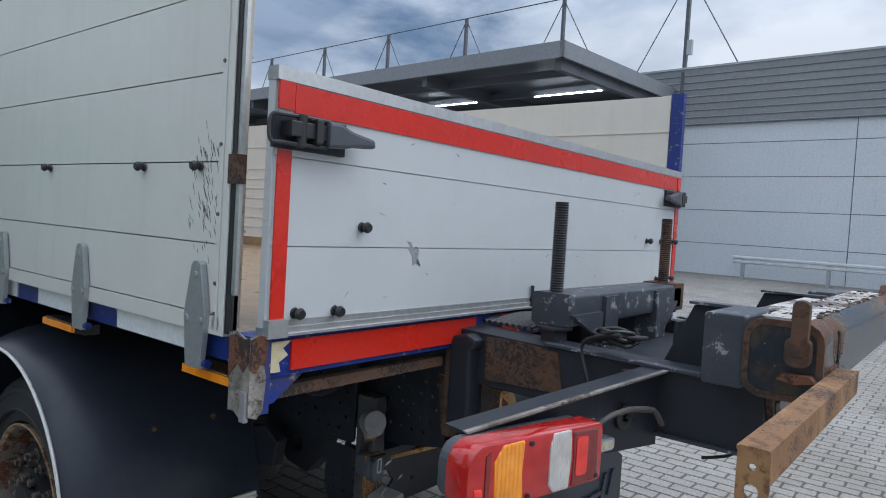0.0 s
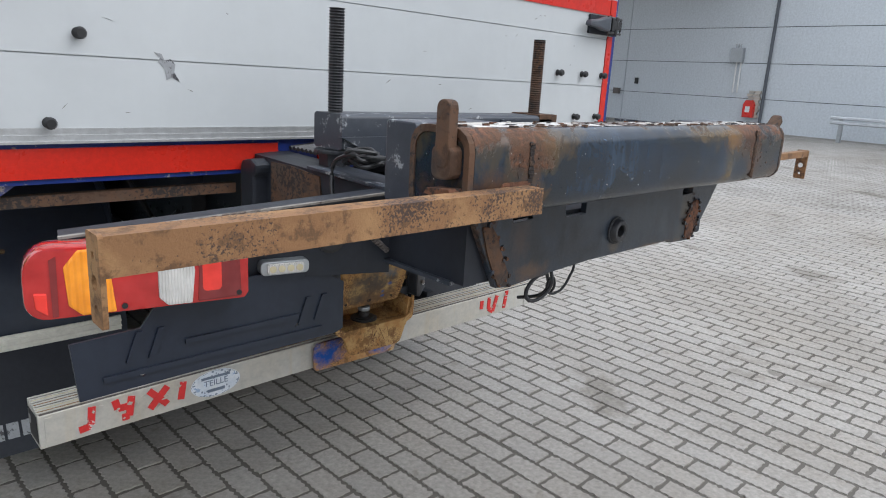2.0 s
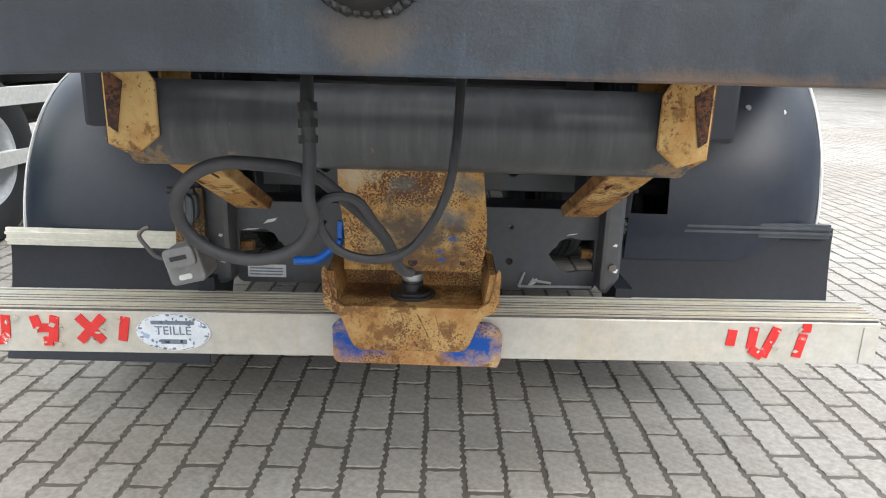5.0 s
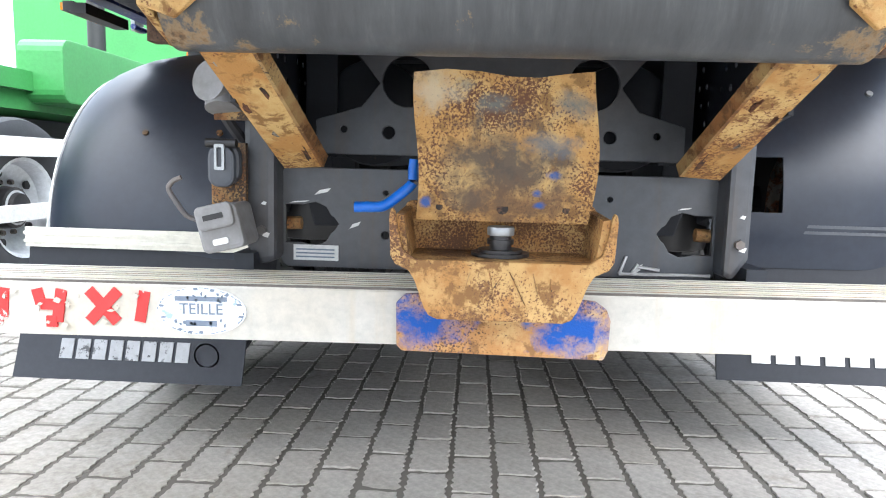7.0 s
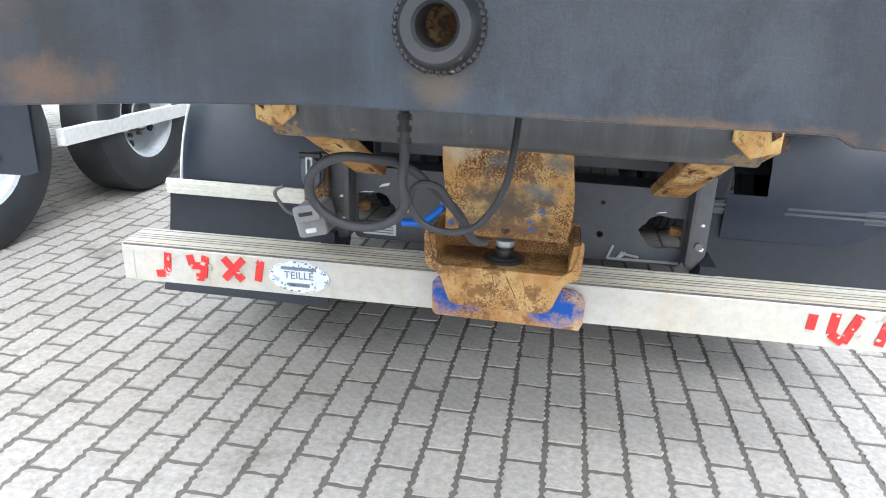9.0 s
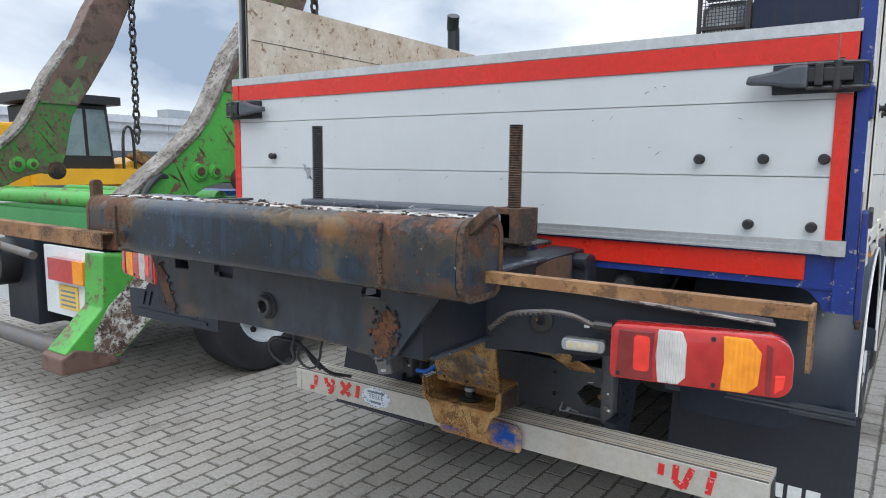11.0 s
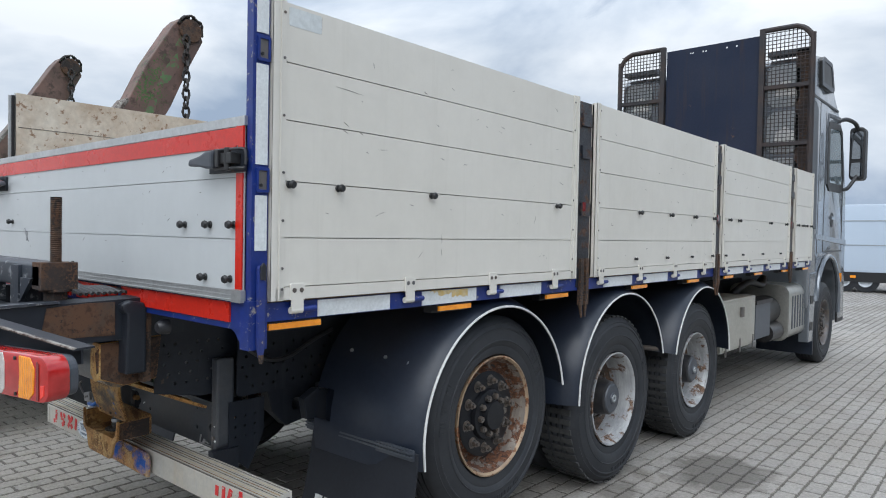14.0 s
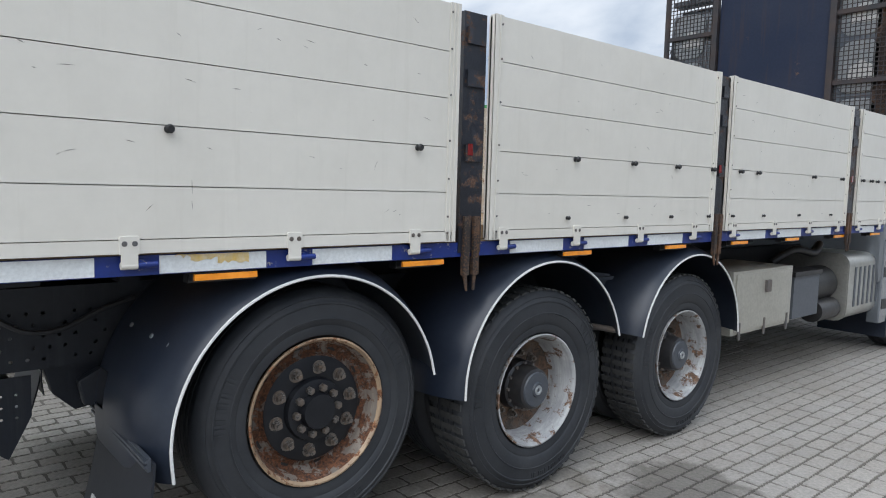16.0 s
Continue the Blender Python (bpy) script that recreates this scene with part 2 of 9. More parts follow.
    last = masked(last, ochre, ramped(level, [(0.69, 0.0), (0.775, 0.75), (0.84, 0.70), (0.90, 0.2)]))
    tone = ramped(pit, [(0.38, deep), (0.49, rust), (0.62, tuple(min(1, c * 2.0) for c in rust))])
    crust = ramped(level, [(0.80, 0.0), (0.845, 0.92)])
    last = masked(last, tone, crust)
    # black scale that has stuck on over the rust
    last = masked(last, (0.012, 0.016, 0.020), ramped(noise_of(8.0, (1, 1, 1), 10.0, 0.7, 0.7), [(0.50, 0.0), (0.56, 0.88)]))
    last = masked(last, (0.42, 0.41, 0.38), ramped(noise_of(120.0, (1, 1, 1), 4.0, 0.5, 0.0), [(0.715, 0.0), (0.74, 0.7)]))
    t.links.new(last, b.inputs["Base Color"])
    t.links.new(ramped(crust, [(0.0, 0.26), (1.0, 0.86)]), b.inputs["Roughness"])
    relief = node(t, "ShaderNodeBump", Strength=0.6, Distance=0.004)
    t.links.new(math_node("MULTIPLY", pit, math_node("ADD", crust, 0.06)), relief.inputs["Height"])
    join(t, relief, "Normal", b, "Normal")
    return m


def weathered(name, paint, rust, dark, speck_level=0.53, stain_level=0.56, rough=0.75, scale=6.0, speck_scale=95.0, bump=0.5):
    """Old ochre paint that turns to rust: patches of two colours, dark pits in clusters, and black greasy stains."""
    m = bpy.data.materials.new(name)
    m.use_nodes = True
    t = m.node_tree
    b = t.nodes["Principled BSDF"]
    where = t.nodes.new("ShaderNodeTexCoord")

    def layer(under, slot, colour, noise_scale, low, high, detail=8.0, gate=None):
        n = node(t, "ShaderNodeTexNoise", Scale=noise_scale, Detail=detail, Roughness=0.68, Distortion=0.2)
        join(t, where, "Object", n, "Vector")
        value, out_slot = n, "Fac"
        if gate:
            g = node(t, "ShaderNodeTexNoise", Scale=gate, Detail=3.0)
            join(t, where, "Object", g, "Vector")
            add = t.nodes.new("ShaderNodeMath")
            add.operation = "MULTIPLY_ADD"
            add.inputs[1].default_value, add.inputs[2].default_value = 0.80, 0.0
            join(t, g, "Fac", add, 0)
            total = t.nodes.new("ShaderNodeMath")
            total.operation = "ADD"
            join(t, n, "Fac", total, 0)
            join(t, add, "Value", total, 1)
            shift = t.nodes.new("ShaderNodeMath")
            shift.operation = "SUBTRACT"
            shift.inputs[1].default_value = 0.40
            join(t, total, "Value", shift, 0)
            value, out_slot = shift, "Value"
        mask = ramp(t, [(low, (0, 0, 0)), (high, (1, 1, 1))])
        join(t, value, out_slot, mask, "Fac")
        mix = t.nodes.new("ShaderNodeMix")
        mix.data_type = "RGBA"
        mix.inputs[7].default_value = (*colour, 1)
        if under is None:
            mix.inputs[6].default_value = (*paint, 1)
        else:
            join(t, under, slot, mix, 6)
        join(t, mask, "Color", mix, 0)
        return mix, n

    one, _ = layer(None, 2, rust, scale, 0.40, 0.54)
    two, _ = layer(one, 2, tuple(c * 0.55 for c in rust), scale * 3.5, 0.52, 0.60)
    three, pits = layer(two, 2, dark, speck_scale, speck_level, speck_level + 0.06, 6.0, scale * 0.8)
    four, _ = layer(three, 2, tuple(c * 1.5 for c in dark), scale * 0.75, stain_level, stain_level + 0.10)
    join(t, four, 2, b, "Base Color")
    b.inputs["Roughness"].default_value = rough
    relief = node(t, "ShaderNodeBump", Strength=bump, Distance=0.003)
    relief.invert = True
    join(t, pits, "Fac", relief, "Height")
    join(t, relief, "Normal", b, "Normal")
    return m


def stained(m, spots):
    """Lays stains of a given place, size and colour over a surface, with ragged edges; each is (x, z, reach in x, reach in z, colour, strength)."""
    t = m.node_tree
    b = t.nodes["Principled BSDF"]
    last = b.inputs["Base Color"].links[0].from_socket
    where = t.nodes.new("ShaderNodeTexCoord")
    for x, z, rx, rz, colour, strength in spots:
        place = t.nodes.new("ShaderNodeMapping")
        place.inputs["Location"].default_value = (-x / rx, 0, -z / rz)
        place.inputs["Scale"].default_value = (1 / rx, 0, 1 / rz)
        join(t, where, "Object", place, "Vector")
        far = t.nodes.new("ShaderNodeVectorMath")
        far.operation = "LENGTH"
        join(t, place, "Vector", far, 0)
        n = node(t, "ShaderNodeTexNoise", Scale=26.0, Detail=9.0, Roughness=0.72, Distortion=0.4)
        join(t, where, "Object", n, "Vector")
        total = t.nodes.new("ShaderNodeMath")
        total.operation = "MULTIPLY_ADD"
        total.inputs[1].default_value = 3.2
        join(t, n, "Fac", total, 0)
        join(t, far, "Value", total, 2)
        mask = ramp(t, [(0.0, (strength,) * 3), (0.42, (strength,) * 3), (0.62, (0, 0, 0))])
        scale = t.nodes.new("ShaderNodeMath")
        scale.operation = "MULTIPLY"
        scale.inputs[1].default_value = 0.22
        join(t, total, "Value", scale, 0)
        join(t, scale, "Value", mask, "Fac")
        mix = t.nodes.new("ShaderNodeMix")
        mix.data_type = "RGBA"
        t.links.new(last, mix.inputs[6])
        mix.inputs[7].default_value = (*colour, 1)
        join(t, mask, "Color", mix, 0)
        last = mix.outputs[2]
    t.links.new(last, b.inputs["Base Color"])
    return m


def yard_stains(m):
    """Broad damp and oily stains, and paler dusty ground, laid over the yard by place."""
    t = m.node_tree
    b = t.nodes["Principled BSDF"]
    source = b.inputs["Base Color"].links[0].from_socket
    geo = t.nodes.new("ShaderNodeNewGeometry")
    last = source
    for scale, low, high, colour in ((0.45, 0.40, 0.62, (0.84, 0.82, 0.79)), (1.1, 0.60, 0.68, (0.66, 0.64, 0.61)), (9.0, 0.60, 0.70, (0.80, 0.78, 0.75))):
        n = node(t, "ShaderNodeTexNoise", Scale=scale, Detail=7.0, Roughness=0.62, Distortion=0.6)
        join(t, geo, "Position", n, "Vector")
        tone = ramp(t, [(low, (1, 1, 1)), (high, colour)])
        join(t, n, "Fac", tone, "Fac")
        mix = t.nodes.new("ShaderNodeMix")
        mix.data_type, mix.blend_type = "RGBA", "MULTIPLY"
        mix.inputs[0].default_value = 1.0
        t.links.new(last, mix.inputs[6])
        join(t, tone, "Color", mix, 7)
        last = mix.outputs[2]
    t.links.new(last, b.inputs["Base Color"])
    return m


def damp(m, spots):
    """Damp, oily patches on the yard with ragged edges; each is (x, y, reach in x, reach in y, tone)."""
    t = m.node_tree
    b = t.nodes["Principled BSDF"]
    last = b.inputs["Base Color"].links[0].from_socket
    geo = t.nodes.new("ShaderNodeNewGeometry")
    for x, y, rx, ry, tone in spots:
        place = t.nodes.new("ShaderNodeMapping")
        place.inputs["Location"].default_value = (-x / rx, -y / ry, 0)
        place.inputs["Scale"].default_value = (1 / rx, 1 / ry, 0)
        join(t, geo, "Position", place, "Vector")
        far = t.nodes.new("ShaderNodeVectorMath")
        far.operation = "LENGTH"
        join(t, place, "Vector", far, 0)
        n = node(t, "ShaderNodeTexNoise", Scale=5.0, Detail=8.0, Roughness=0.65, Distortion=0.4)
        join(t, geo, "Position", n, "Vector")
        total = t.nodes.new("ShaderNodeMath")
        total.operation = "MULTIPLY_ADD"
        total.inputs[1].default_value = 1.6
        join(t, n, "Fac", total, 0)
        join(t, far, "Value", total, 2)
        scale = t.nodes.new("ShaderNodeMath")
        scale.operation = "MULTIPLY"
        scale.inputs[1].default_value = 0.4
        join(t, total, "Value", scale, 0)
        mask = ramp(t, [(0.60, (tone, tone * 0.985, tone * 0.96)), (0.74, (1, 1, 1))])
        join(t, scale, "Value", mask, "Fac")
        mix = t.nodes.new("ShaderNodeMix")
        mix.data_type, mix.blend_type = "RGBA", "MULTIPLY"
        mix.inputs[0].default_value = 1.0
        t.links.new(last, mix.inputs[6])
        join(t, mask, "Color", mix, 7)
        last = mix.outputs[2]
    t.links.new(last, b.inputs["Base Color"])
    return m


DAMP = ((1.64, 3.42, 0.36, 0.42, 0.50), (1.28, 2.62, 0.13, 0.22, 0.6), (3.32, -1.22, 0.42, 0.30, 0.50), (1.90, -1.68, 0.42, 0.22, 0.55), (2.46, -0.56, 0.05, 0.05, 0.6), (19.5, 1.5, 2.4, 0.5, 0.6), (15.2, -0.3, 1.2, 0.35, 0.6), (0.45, 2.0, 0.5, 0.6, 0.7))


def island_tint(m, spread=0.25):
    """Multiplies the colour by a chance factor for each loose piece and each object."""
    t = m.node_tree
    b = t.nodes["Principled BSDF"]
    source = b.inputs["Base Color"].links[0].from_socket
    geo = t.nodes.new("ShaderNodeNewGeometry")
    info = t.nodes.new("ShaderNodeObjectInfo")
    add = t.nodes.new("ShaderNodeMath")
    add.operation = "ADD"
    join(t, geo, "Random Per Island", add, 0)
    join(t, info, "Random", add, 1)
    wrap = t.nodes.new("ShaderNodeMath")
    wrap.operation = "FRACT"
    join(t, add, "Value", wrap, 0)
    tone = ramp(t, [(0.0, (1 - spread,) * 3), (0.5, (1.0, 0.985, 0.97)), (1.0, (1 + spread * 0.6,) * 3)])
    join(t, wrap, "Value", tone, "Fac")
    mix = t.nodes.new("ShaderNodeMix")
    mix.data_type, mix.blend_type = "RGBA", "MULTIPLY"
    mix.inputs[0].default_value = 1.0
    t.links.new(source, mix.inputs[6])
    join(t, tone, "Color", mix, 7)
    join(t, mix, 2, b, "Base Color")
    return m


WHITE_PANEL = surface("white_panel", (0.62, 0.625, 0.595), (0.53, 0.535, 0.505), rough=0.36, grain=9, blotch=1.2, amount=0.5, bump=0.012, chips=(0.20, 0.19, 0.17), chip_level=0.715, chip_scale=16, streak=(0.52, 0.52, 0.48), speck_range=0.035)
# the white panel again for the sunny flank, warmth of sunlight in its colour
SUNLIT_PANEL = surface("sunlit_white_panel", (0.66, 0.635, 0.575), (0.575, 0.55, 0.49), rough=0.36, grain=9, blotch=1.2, amount=0.5, bump=0.012, chips=(0.20, 0.18, 0.15), chip_level=0.715, chip_scale=16, streak=(0.56, 0.535, 0.475), speck_range=0.035)
TAIL_PANEL = surface("tail_panel", (0.50, 0.52, 0.525), (0.43, 0.45, 0.46), rough=0.32, grain=9, blotch=1.6, amount=0.5, bump=0.012, chips=(0.25, 0.25, 0.24), chip_level=0.72, chip_scale=18, streak=(0.50, 0.52, 0.53), speck_range=0.035)
DIRTY_PANEL = surface("dirty_panel", (0.62, 0.57, 0.48), (0.36, 0.26, 0.17), rough=0.6, grain=30, blotch=5, amount=0.75, bump=0.1, chips=(0.24, 0.15, 0.09), chip_level=0.575, chip_scale=21)
ALU = surface("bare_aluminium", (0.55, 0.56, 0.56), (0.38, 0.38, 0.38), rough=0.4, metal=0.75, grain=50, blotch=6, amount=0.5, bump=0.05, chips=(0.16, 0.15, 0.13), chip_level=0.7)
RED_TAPE = surface("red_tape", (0.56, 0.022, 0.010), (0.43, 0.018, 0.011), rough=0.28, grain=80, blotch=3, amount=0.6, bump=0.05, chips=(0.62, 0.45, 0.40), chip_level=0.73, chip_scale=9)
WHITE_TAPE = surface("white_tape", (0.70, 0.73, 0.74), (0.55, 0.56, 0.55), rough=0.35, grain=80, blotch=5, amount=0.5, bump=0.04, chips=(0.20, 0.14, 0.08), chip_level=0.69, chip_scale=8)
BLUE = surface("blue_paint", (0.008, 0.028, 0.20), (0.006, 0.018, 0.11), rough=0.4, blotch=4, amount=0.7, bump=0.1, chips=(0.26, 0.24, 0.23), chip_level=0.595, chip_scale=24)
SCUFFED_BLUE = surface("scuffed_blue", (0.010, 0.03, 0.2), (0.05, 0.045, 0.05), rough=0.6, blotch=6, amount=0.9, bump=0.25, chips=(0.24, 0.20, 0.17), chip_level=0.585, chip_scale=24)
CHASSIS = surface("chassis_paint", (0.010, 0.014, 0.022), (0.023, 0.025, 0.031), rough=0.48, spec=0.4, blotch=3, amount=0.8, bump=0.12, chips=(0.075, 0.05, 0.036), chip_level=0.64, chip_scale=7, streak=(0.040, 0.043, 0.050))
GREY_STEEL = surface("grey_chassis_steel", (0.050, 0.058, 0.071), (0.080, 0.077, 0.078), rough=0.42, blotch=4, amount=0.8, bump=0.08, chips=(0.38, 0.38, 0.38), chip_level=0.69, chip_scale=12, streak=(0.085, 0.060, 0.04))
BEAM = stained(beam_paint("beam_paint", (0.016, 0.028, 0.046), (0.060, 0.046, 0.026), (0.105, 0.042, 0.018), (0.020, 0.014, 0.011)),
               [(0.27, 1.455, 0.16, 0.018, (0.124, 0.077, 0.025), 0.7), (0.365, 1.435, 0.060, 0.032, (0.186, 0.090, 0.022), 0.8), (0.355, 1.365, 0.030, 0.060, (0.099, 0.077, 0.043), 0.6), (0.345, 1.330, 0.035, 0.020, (0.124, 0.074, 0.022), 0.6), (0.470, 1.430, 0.075, 0.045, (0.068, 0.034, 0.019), 0.8), (0.520, 1.375, 0.045, 0.060, (0.081, 0.037, 0.019), 0.75), (0.600, 1.380, 0.070, 0.050, (0.034, 0.031, 0.026), 0.7), (0.660, 1.330, 0.060, 0.025, (0.093, 0.046, 0.019), 0.7), (-0.425, 1.440, 0.075, 0.030, (0.105, 0.065, 0.028), 0.7), (-0.495, 1.420, 0.050, 0.050, (0.074, 0.034, 0.017), 0.85), (-0.480, 1.345, 0.045, 0.035, (0.093, 0.053, 0.022), 0.7), (-0.600, 1.360, 0.055, 0.040, (0.087, 0.042, 0.019), 0.7), (-0.560, 1.455, 0.080, 0.020, (0.081, 0.040, 0.019), 0.8)])
TUBE = rusty("tube_paint", (0.060, 0.065, 0.070), rust=(0.16, 0.098, 0.05), deep=(0.05, 0.035, 0.028), level=0.62, scale=7, rough=0.6, ends=(0.22, 0.5), bump=0.15, fringe=(0.33, 0.22, 0.10))
APRON = stained(rusty("apron_paint", (0.024, 0.032, 0.044), rust=(0.07, 0.042, 0.030), deep=(0.025, 0.02, 0.018), level=0.60, scale=6.0, rough=0.48, ends=(0.34, 0.52), bump=0.2, grease=0.6),
                [(-0.21, 1.205, 0.016, 0.045, (0.009, 0.011, 0.014), 0.85), (-0.165, 1.225, 0.022, 0.035, (0.010, 0.012, 0.016), 0.8), (-0.30, 1.185, 0.035, 0.060, (0.010, 0.011, 0.013), 0.75), (-0.315, 1.145, 0.060, 0.020, (0.085, 0.050, 0.030), 0.8), (-0.365, 1.225, 0.030, 0.050, (0.060, 0.038, 0.028), 0.6), (0.375, 1.225, 0.035, 0.050, (0.075, 0.060, 0.040), 0.7), (0.36, 1.160, 0.030, 0.035, (0.045, 0.046, 0.044), 0.7), (0.013, 1.160, 0.030, 0.014, (0.09, 0.065, 0.040), 0.6), (0.15, 1.215, 0.10, 0.070, (0.040, 0.050, 0.062), 0.5), (0.26, 1.195, 0.030, 0.060, (0.046, 0.055, 0.066), 0.5), (-0.07, 1.235, 0.050, 0.030, (0.042, 0.052, 0.064), 0.5), (0.21, 1.138, 0.12, 0.008, (0.10, 0.060, 0.035), 0.8), (0.10, 1.295, 0.20, 0.010, (0.012, 0.012, 0.013), 0.7), (-0.10, 1.165, 0.06, 0.02, (0.010, 0.012, 0.015), 0.6)])
BLACK_STEEL = surface("black_steel", (0.018, 0.020, 0.025), (0.045, 0.042, 0.04), rough=0.42, blotch=5, amount=0.8, bump=0.15, chips=(0.24, 0.24, 0.24), chip_level=0.62, chip_scale=18)
RUST = weathered("rust", (0.075, 0.05, 0.036), (0.10, 0.05, 0.026), (0.022, 0.017, 0.015), speck_level=0.52, stain_level=0.54, rough=0.85)
WARM_RUST = weathered("warm_rust", (0.098, 0.043, 0.024), (0.145, 0.058, 0.027), (0.03, 0.018, 0.014), speck_level=0.50, stain_level=0.56, rough=0.9, scale=16, bump=1.0)
ORANGE_RUST = weathered("orange_rust", (0.48, 0.305, 0.118), (0.37, 0.185, 0.055), (0.12, 0.052, 0.022), speck_level=0.535, stain_level=0.66, speck_scale=260, scale=8)
COUPLING = stained(weathered("coupling_rust", (0.53, 0.345, 0.130), (0.43, 0.235, 0.070), (0.105, 0.042, 0.018), speck_level=0.525, stain_level=0.70, speck_scale=230, scale=8),
                   [(0.005, 0.800, 0.105, 0.080, (0.060, 0.052, 0.046), 0.9), (0.0, 0.745, 0.13, 0.040, (0.13, 0.070, 0.034), 0.75), (-0.060, 0.755, 0.05, 0.025, (0.085, 0.065, 0.050), 0.7), (-0.022, 0.905, 0.030, 0.018, (0.12, 0.135, 0.13), 0.85), (-0.065, 0.937, 0.020, 0.010, (0.20, 0.19, 0.15), 0.7), (0.108, 0.905, 0.034, 0.026, (0.115, 0.125, 0.125), 0.85), (0.070, 0.845, 0.050, 0.018, (0.13, 0.14, 0.16), 0.7), (0.078, 0.795, 0.012, 0.008, (0.02, 0.085, 0.30), 0.9), (0.055, 0.765, 0.009, 0.007, (0.02, 0.09, 0.32), 0.9), (0.060, 0.745, 0.009, 0.006, (0.02, 0.09, 0.32), 0.9), (-0.128, 0.745, 0.008, 0.008, (0.02, 0.09, 0.32), 0.9), (-0.115, 0.925, 0.05, 0.035, (0.44, 0.40, 0.31), 0.6)])
BRACKET = weathered("bracket_rust", (0.34, 0.225, 0.09), (0.22, 0.095, 0.027), (0.045, 0.028, 0.018), speck_level=0.54, stain_level=0.58, speck_scale=180)
BAR_RUST = weathered("bar_rust", (0.30, 0.165, 0.070), (0.22, 0.110, 0.045), (0.055, 0.032, 0.022), speck_level=0.58, stain_level=0.70, speck_scale=190, scale=9)
SLATE_STEEL = surface("slate_steel_paint", (0.030, 0.037, 0.050), (0.055, 0.06, 0.07), rough=0.45, blotch=7, amount=0.8, bump=0.12, chips=(0.26, 0.27, 0.28), chip_level=0.575, chip_scale=22)
STRUT = weathered("strut_steel", (0.55, 0.37, 0.145), (0.42, 0.215, 0.060), (0.16, 0.062, 0.020), speck_level=0.575, stain_level=0.66, speck_scale=150, scale=9)
POST = rusty("post_paint", (0.018, 0.020, 0.027), rust=(0.085, 0.048, 0.032), deep=(0.05, 0.03, 0.022), level=0.53, scale=9, rough=0.5)
NUT = surface("wheel_nut_steel", (0.15, 0.145, 0.14), (0.19, 0.14, 0.10), rough=0.30, metal=0.65, blotch=40, amount=0.8, bump=0.1)
CHAIN = surface("chain_steel", (0.035, 0.033, 0.032), (0.07, 0.05, 0.04), rough=0.6, metal=0.3, blotch=20, bump=0.1)
EDGE_STEEL = weathered("bare_edge_steel", (0.30, 0.28, 0.25), (0.17, 0.15, 0.13), (0.07, 0.05, 0.04), speck_level=0.58, stain_level=0.56, scale=7, speck_scale=50)
SCRATCH = surface("scratch_grime", (0.07, 0.065, 0.06), (0.16, 0.14, 0.12), rough=0.7, blotch=25, amount=0.9, bump=0.05)
FADED_FILM = surface("faded_film", (0.60, 0.63, 0.63), (0.52, 0.55, 0.55), rough=0.45, blotch=9, amount=0.6, bump=0.02)
BARE_TOP = weathered("worn_white_top", (0.62, 0.62, 0.60), (0.46, 0.43, 0.39), (0.06, 0.038, 0.03), speck_level=0.55, stain_level=0.56, rough=0.6, scale=8, speck_scale=60)
RUBBER = surface("tyre_rubber", (0.015, 0.0175, 0.022), (0.036, 0.038, 0.042), rough=0.62, blotch=5, amount=0.75, bump=0.3, grain=25, chips=(0.09, 0.09, 0.09), chip_level=0.69, chip_scale=9)
TREAD = surface("dusty_tread", (0.055, 0.055, 0.053), (0.028, 0.029, 0.031), rough=0.85, blotch=9, amount=0.8, bump=0.3)
FENDER = surface("fender_plastic", (0.013, 0.018, 0.031), (0.029, 0.036, 0.050), rough=0.34, blotch=2.5, amount=0.8, bump=0.02, grain=40, speck_range=0.10, spec=0.4, chips=(0.10, 0.105, 0.11), chip_level=0.73, chip_scale=60)
FLAP = surface("flap_rubber", (0.012, 0.014, 0.020), (0.024, 0.027, 0.034), rough=0.55, blotch=3.0, amount=0.8, bump=0.1, grain=60, spec=0.35)
BLACK = surface("black_plastic", (0.016, 0.016, 0.017), rough=0.45, bump=0.05)
HOSE = surface("hose_rubber", (0.020, 0.021, 0.024), (0.05, 0.05, 0.055), rough=0.6, blotch=9, amount=0.9, bump=0.2)
EDGE_WHITE = surface("white_edging", (0.72, 0.72, 0.70), (0.5, 0.5, 0.48), rough=0.5, bump=0.03)
CREAM = surface("cream_strip", (0.70, 0.68, 0.60), (0.50, 0.47, 0.38), rough=0.45, bump=0.05)
WHITE_BUMPER = surface("white_bumper", (0.475, 0.465, 0.425), (0.44, 0.385, 0.295), rough=0.4, blotch=5, amount=0.6, bump=0.04, chips=(0.16, 0.13, 0.11), chip_level=0.68, chip_scale=14, streak=(0.46, 0.35, 0.19))
RED_INK = surface("red_lettering", (0.62, 0.02, 0.02), (0.5, 0.06, 0.05), rough=0.45, bump=0.02, chips=(0.7, 0.69, 0.65), chip_level=0.60, chip_scale=26)
PALE_STICKER = surface("pale_sticker", (0.72, 0.74, 0.76), (0.50, 0.58, 0.68), rough=0.4, blotch=14, amount=0.8, bump=0.02, chips=(0.30, 0.40, 0.55), chip_level=0.60, chip_scale=40)
GREY_INK = surface("grey_lettering", (0.16, 0.2, 0.26), rough=0.5, bump=0.02)
PALE_LETTERS = surface("pale_letters", (0.66, 0.67, 0.66), (0.4, 0.4, 0.4), rough=0.5, bump=0.02)
FADED_LETTERS = surface("faded_letters", (0.30, 0.31, 0.32), (0.12, 0.12, 0.13), rough=0.55, bump=0.02, chips=(0.05, 0.05, 0.055), chip_level=0.55, chip_scale=30)
AMBER = glassy("amber_lens", (1.0, 0.32, 0.008), ribs=30)
